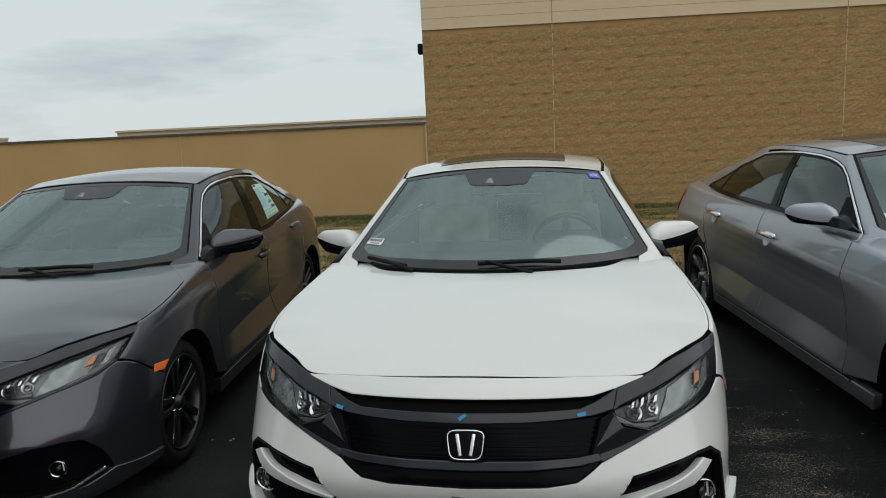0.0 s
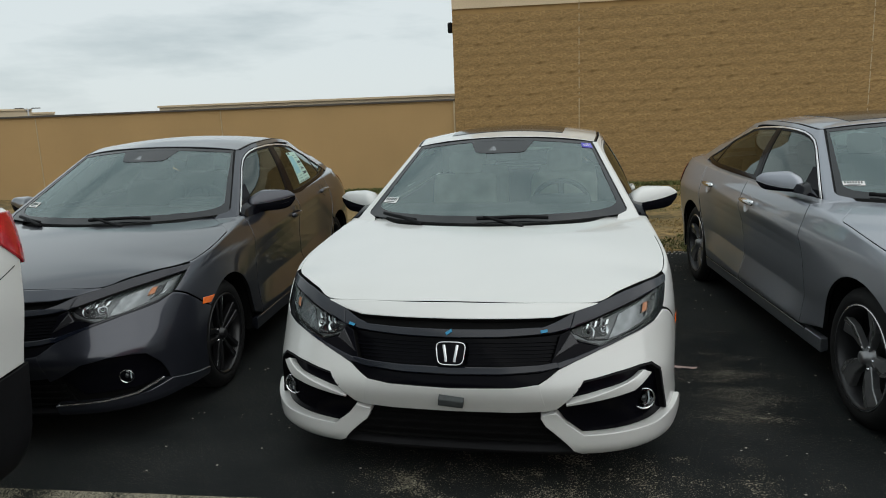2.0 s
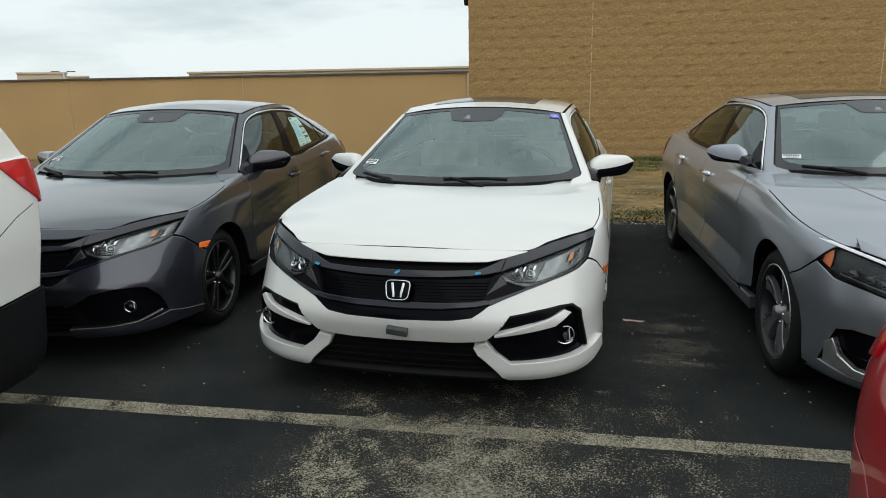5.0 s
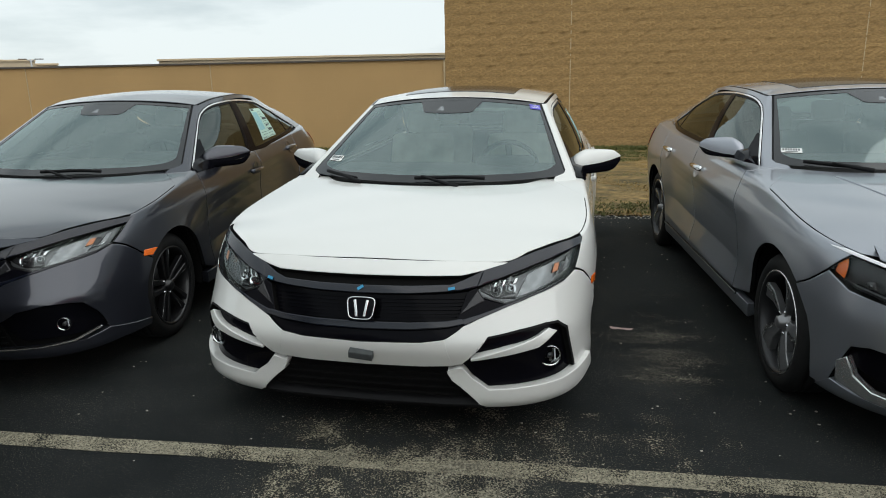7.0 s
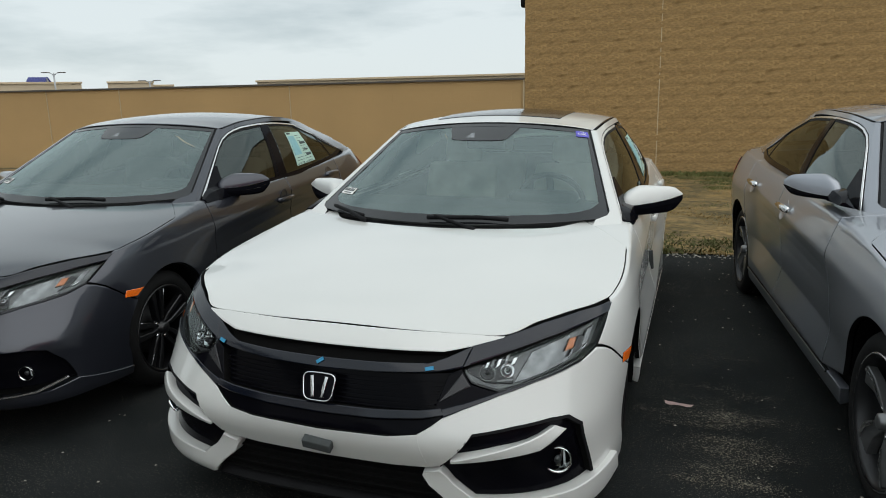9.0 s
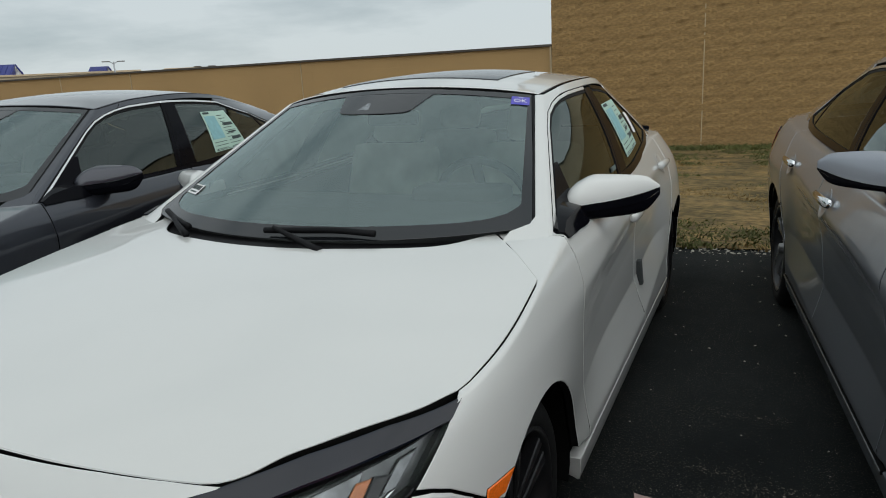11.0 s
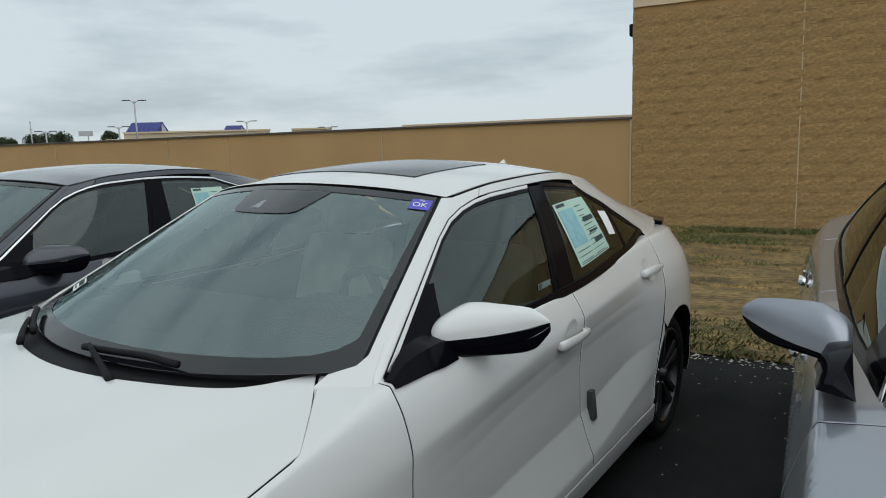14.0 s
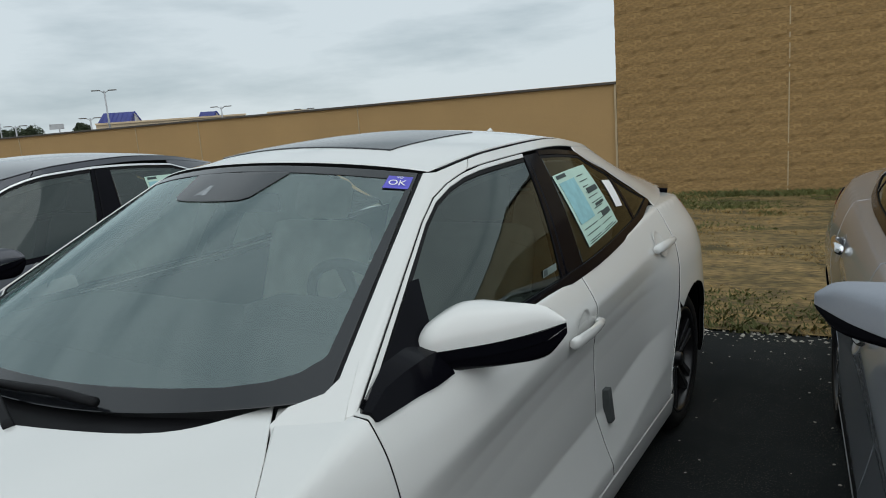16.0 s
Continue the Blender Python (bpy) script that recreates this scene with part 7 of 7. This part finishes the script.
def split_block(seed, w=BLOCK - 0.001, h=COURSE - 0.003):
    """The rough face of one block."""
    bm = bmesh.new()
    nx_, nz_ = 6, 4
    g = []
    for j in range(nz_ + 1):
        row = []
        for i in range(nx_ + 1):
            x, z = w * i / nx_, h * j / nz_
            d = 0.019 if j in (0, nz_) else 0.022
            d += 0.008 * noise.noise((x * 13 + seed * 7.3, z * 15, seed * 3.1)) + 0.009 * noise.noise((x * 31, z * 37 + seed, 2.0))
            row.append(bm.verts.new((x, -max(0.004, d), z)))
        g.append(row)
    for a, b in zip(g, g[1:]):
        for i in range(nx_):
            bm.faces.new((a[i], a[i + 1], b[i + 1], b[i]))
    rim = g[0] + [r[-1] for r in g[1:]] + g[-1][-2::-1] + [r[0] for r in g[-2:0:-1]]
    back = [bm.verts.new((v.co.x, 0.011, v.co.z)) for v in rim]
    for k in range(len(rim)):
        bm.faces.new((rim[k], back[k], back[(k + 1) % len(rim)], rim[(k + 1) % len(rim)]))
    bmesh.ops.recalc_face_normals(bm, faces=bm.faces)
    return bm


block_meshes = []
for k in range(8):
    me = bpy.data.meshes.new("block")
    b_ = split_block(k + 1)
    b_.to_mesh(me)
    b_.free()
    me.materials.append(STONE_TAN)
    block_meshes.append(me)

# the blocks nearest the walk are pieces of their own, the others one joined mesh
rnd = random.Random(12)
rest_v, rest_f, made = [], [], 0
for row in range(int(BAND / COURSE)):
    z = row * COURSE
    shift = 0.0 if row % 2 else BLOCK / 2
    n = int(27.8 / BLOCK)
    for k in range(n):
        x = k * BLOCK + shift * (1 if k else 1)
        me = block_meshes[rnd.randrange(8)]
        if x < 7.2 and 0.2 <= z < 3.4 and made < 290:
            ob = new("block", me)
            ob.parent = wall_main
            ob.location = (x + 0.001, 0, z + 0.0025)
            made += 1
        else:
            base = len(rest_v)
            rest_v += [(v.co.x + x + 0.001, v.co.y, v.co.z + z + 0.0025) for v in me.vertices]
            rest_f += [tuple(i + base for i in p.vertices) for p in me.polygons]
    if shift:
        me = block_meshes[row % 8]
        base = len(rest_v)
        rest_v += [(v.co.x * 0.49 + 0.004, v.co.y, v.co.z + z + 0.004) for v in me.vertices]
        rest_f += [tuple(i + base for i in p.vertices) for p in me.polygons]
me = bpy.data.meshes.new("blockwork")
me.from_pydata(rest_v, [], rest_f)
me.materials.append(STONE_TAN)
rest = new("blockwork", me)
rest.parent = wall_main
tagged(rest, kind="stuff")

# the low wall's smooth blocks, joined
verts, faces = [], []
for row in range(9):
    z0, z1 = row * 0.1995 + 0.001, (row + 1) * 0.1995 - 0.001
    for k in range(175):
        x1 = -0.06 - k * BLOCK - (BLOCK / 2 if row % 2 else 0)
        x0 = x1 - BLOCK + 0.0012
        n = len(verts)
        d = 0.0010 * rnd.random()
        for a, b, y in ((0, 0, 0.021), (1, 0, 0.021), (1, 1, 0.021), (0, 1, 0.021), (0.004, 0.008, 0.0195 - d), (0.996, 0.008, 0.0195 - d), (0.996, 0.992, 0.0195 - d), (0.004, 0.992, 0.0195 - d)):
            verts.append((x0 + (x1 - x0) * a, y, z0 + (z1 - z0) * b))
        faces += [(n + 4, n + 5, n + 6, n + 7)] + [(n + i, n + (i + 1) % 4, n + 4 + (i + 1) % 4, n + 4 + i) for i in range(4)]
me = bpy.data.meshes.new("blockwork")
me.from_pydata(verts, [], faces)
me.materials.append(STONE_FLAT)
low_blocks = new("blockwork", me)
low_blocks.parent = wall_low
tagged(low_blocks, kind="stuff")

# ---- far things over the low wall ----
def far_at(bearing, dist):
    """A place by bearing (degrees to the left of straight ahead) and distance from the last stand."""
    return Vector((1.8 - dist * math.sin(radians(bearing)), 0.2 + dist * math.cos(radians(bearing)), 0))


def far_block(name, b0, b1, dist, top, mat_, label, deep=12.0):
    a, b = far_at(b0, dist), far_at(b1, dist)
    mid, w = (a + b) / 2, (b - a).length
    turn = math.degrees(math.atan2(b.y - a.y, b.x - a.x))
    ob = thing(name, pose(mid.x, mid.y, 0, 0, 0, turn), label, "building", "far buildings")
    part("wall", box(bmesh.new(), (0, deep / 2, top / 2), (w, deep, top)), mat_, ob, smooth=False)
    part("parapet", box(bmesh.new(), (0, -0.05, top - 0.1), (w + 0.2, 0.3, 0.25), 0.02), STONE_CREAM, ob, smooth=False)
    return ob, w


def gable(ob, x, top, w, rise, deep, front=True):
    """A blue metal gable roof with a white trim on a far building."""
    bm = bmesh.new()
    a = [bm.verts.new(p) for p in ((x - w / 2, 0, top), (x + w * 0.27, 0, top), (x + w * 0.38, deep / 2, top + rise), (x - w * 0.36, deep / 2, top + rise), (x - w / 2, deep, top), (x + w * 0.5, deep, top))]
    for f in ((0, 1, 2, 3), (3, 2, 5, 4), (1, 5, 2), (0, 3, 4), (0, 4, 5, 1)):
        bm.faces.new([a[i] for i in f])
    bmesh.ops.recalc_face_normals(bm, faces=bm.faces)
    roof = part("roof", bm, ROOF_BLUE, ob, "blue metal roof", smooth=False)
    for k in range(7):
        xx = x - w * 0.42 + w * 0.66 * k / 6
        part("roof_rib", tube([(xx, -0.02, top + 0.03), (xx + w * 0.11, deep / 2, top + rise + 0.03)], 0.03, 4), ROOF_BLUE, roof)
    bm = bmesh.new()
    bm.faces.new([bm.verts.new(p) for p in ((x + w * 0.28, deep * 0.42, top), (x + w * 0.50, deep * 0.42, top), (x + w * 0.39, deep * 0.42, top + rise * 0.9))])
    bmesh.ops.solidify(bm, geom=bm.faces[:], thickness=0.1)
    part("gable_wall", bm, PAPER_WHITE, ob, "white gable end", smooth=False)
    part("rake_trim", tube([(x + w * 0.38, deep * 0.38, top + rise), (x + w * 0.53, deep * 0.38, top)], 0.11, 6), ROOF_BLUE, roof)
    return roof


def street_lamp(bearing, dist, high, arms=2):
    p = far_at(bearing, dist)
    ob = thing("street_lamp", pose(p.x, p.y, 0, 0, 0, bearing), "tall grey car park lamp with two flat heads", "street lamp", "car park lamps")
    part("pole", tube([(0, 0, 0), (0, 0, high)], lambda t: 0.14 - 0.05 * t, 8), POLE_GREY, ob)
    for k in (-1, 1):
        arm = part("arm", tube([(0, 0, high - 0.35), (0.25 * k, 0, high - 0.12), (0.5 * k, 0, high)], 0.06, 6), POLE_GREY, ob)
        part("lamp_head", box(bmesh.new(), (0.95 * k, 0, high + 0.03), (1.0, 0.35, 0.12), 0.03), COPING, arm)


def far_tree(bearing, dist, high, wide, seed):
    p = far_at(bearing, dist)
    ob = thing("tree", pose(p.x, p.y, 0), "distant dark green leafy tree", "tree", "far trees")
    rnd_ = random.Random(seed)
    part("trunk", tube([(0, 0, 0), (0.1, 0.1, high * 0.3), (0, 0.15, high * 0.6)], lambda t: 0.28 * (1 - 0.6 * t), 8), BARK, ob)
    for k in range(5):
        a = k * 1.256 + rnd_.random()
        part("limb", tube([(0, 0.1, high * 0.35), (math.cos(a) * wide * 0.2, math.sin(a) * wide * 0.2, high * 0.55), (math.cos(a) * wide * 0.36, math.sin(a) * wide * 0.36, high * 0.72)], lambda t: 0.12 * (1 - 0.7 * t), 6), BARK, ob)
    verts, faces = [], []
    lumps = []
    for k in range(24):
        a, r = rnd_.uniform(0, 6.28), rnd_.random() ** 0.5
        lumps.append((math.cos(a) * r * wide * 0.34, math.sin(a) * r * wide * 0.34, high * rnd_.uniform(0.42, 0.88), wide * rnd_.uniform(0.10, 0.20)))
    for _ in range(5200):
        cx, cy, cz, cr = rnd_.choice(lumps)
        u, v, w = rnd_.gauss(0, 1), rnd_.gauss(0, 1), rnd_.gauss(0, 1)
        d = math.sqrt(u * u + v * v + w * w) + 1e-6
        r = cr * rnd_.uniform(0.7, 1.1)
        x, y, z = cx + u / d * r, cy + v / d * r, cz + w / d * r * 0.85
        s = rnd_.uniform(0.14, 0.30)
        n = len(verts)
        for _k in range(3):
            verts.append((x + rnd_.uniform(-s, s), y + rnd_.uniform(-s, s), z + rnd_.uniform(-s, s)))
        faces.append((n, n + 1, n + 2))
    me = bpy.data.meshes.new("crown")
    me.from_pydata(verts, [], faces)
    me.materials.append(LEAF)
    c = new("crown", me)
    c.parent = ob



store, w = far_block("far_store", 57.9, 47.4, 112, 4.30, FAR_CREAM, "long cream flat-roofed store with blue gables", 30.0)
gable(store, -w * 0.5 + 3.0, 4.25, 5.6, 1.5, 5.0)
gable(store, w * 0.5 - 5.2, 4.25, 3.0, 0.75, 3.0)
far_block("far_wing", 59.1, 57.9, 110, 3.3, FAR_CREAM, "low cream wing of the store", 10.0)
far_block("far_shop", 45.7, 42.6, 112, 4.30, FAR_CREAM, "cream flat-roofed shop behind the wall", 14.0)
far_block("far_shop", 42.6, 41.2, 113, 3.8, FAR_CREAM, "low cream flat-roofed shop", 10.0)
annexe = thing("far_annexe", pose(0, 0, 0, 0, 0, 5.0), "long pale roof parapet behind the wall", "building", "far buildings")
part("wall", box(bmesh.new(), (-6.0, 36.0, 1.2), (24.0, 8.0, 2.4)), FAR_CREAM, annexe, smooth=False)
part("parapet", box(bmesh.new(), (-6.0, 32.0, 2.42), (24.1, 0.2, 0.10), 0.01), STONE_CREAM, annexe, smooth=False)
street_lamp(57.0, 100, 8.0)
street_lamp(49.1, 108, 5.4)
street_lamp(58.2, 112, 5.1)
street_lamp(62.9, 118, 4.8)
street_lamp(42.9, 106, 4.2)
mast = thing("mast", pose(*far_at(63.8, 120)), "thin grey mast behind the wall", "mast")
part("pole", tube([(0, 0, 0), (0, 0, 6.4)], 0.09, 6), POLE_GREY, mast)
for z in (5.2, 4.7):
    part("cross_arm", tube([(-0.45, 0, z), (0.45, 0, z)], 0.05, 5), POLE_GREY, mast)
board = thing("sign_board", pose(*far_at(60.4, 118), 0, 0, 60), "pale sign board on a post", "sign")
for k in (0.3,):
    part("post", tube([(k, 0, 0), (k, 0, 4.2)], 0.09, 6), POLE_GREY, board)
part("panel", box(bmesh.new(), (0, -0.12, 4.4), (1.9, 0.12, 0.75), 0.02), POLE_GREY, board, smooth=False)
for b, d, h, w_, sd in ((66.8, 140, 4.8, 5.0, 1), (65.5, 150, 4.6, 5.0, 2), (63.6, 150, 4.9, 6.0, 3), (62.2, 150, 5.6, 6.5, 4), (59.0, 140, 5.4, 4.0, 5), (68.5, 140, 5.0, 6.0, 6)):
    far_tree(b, d, h, w_, sd)
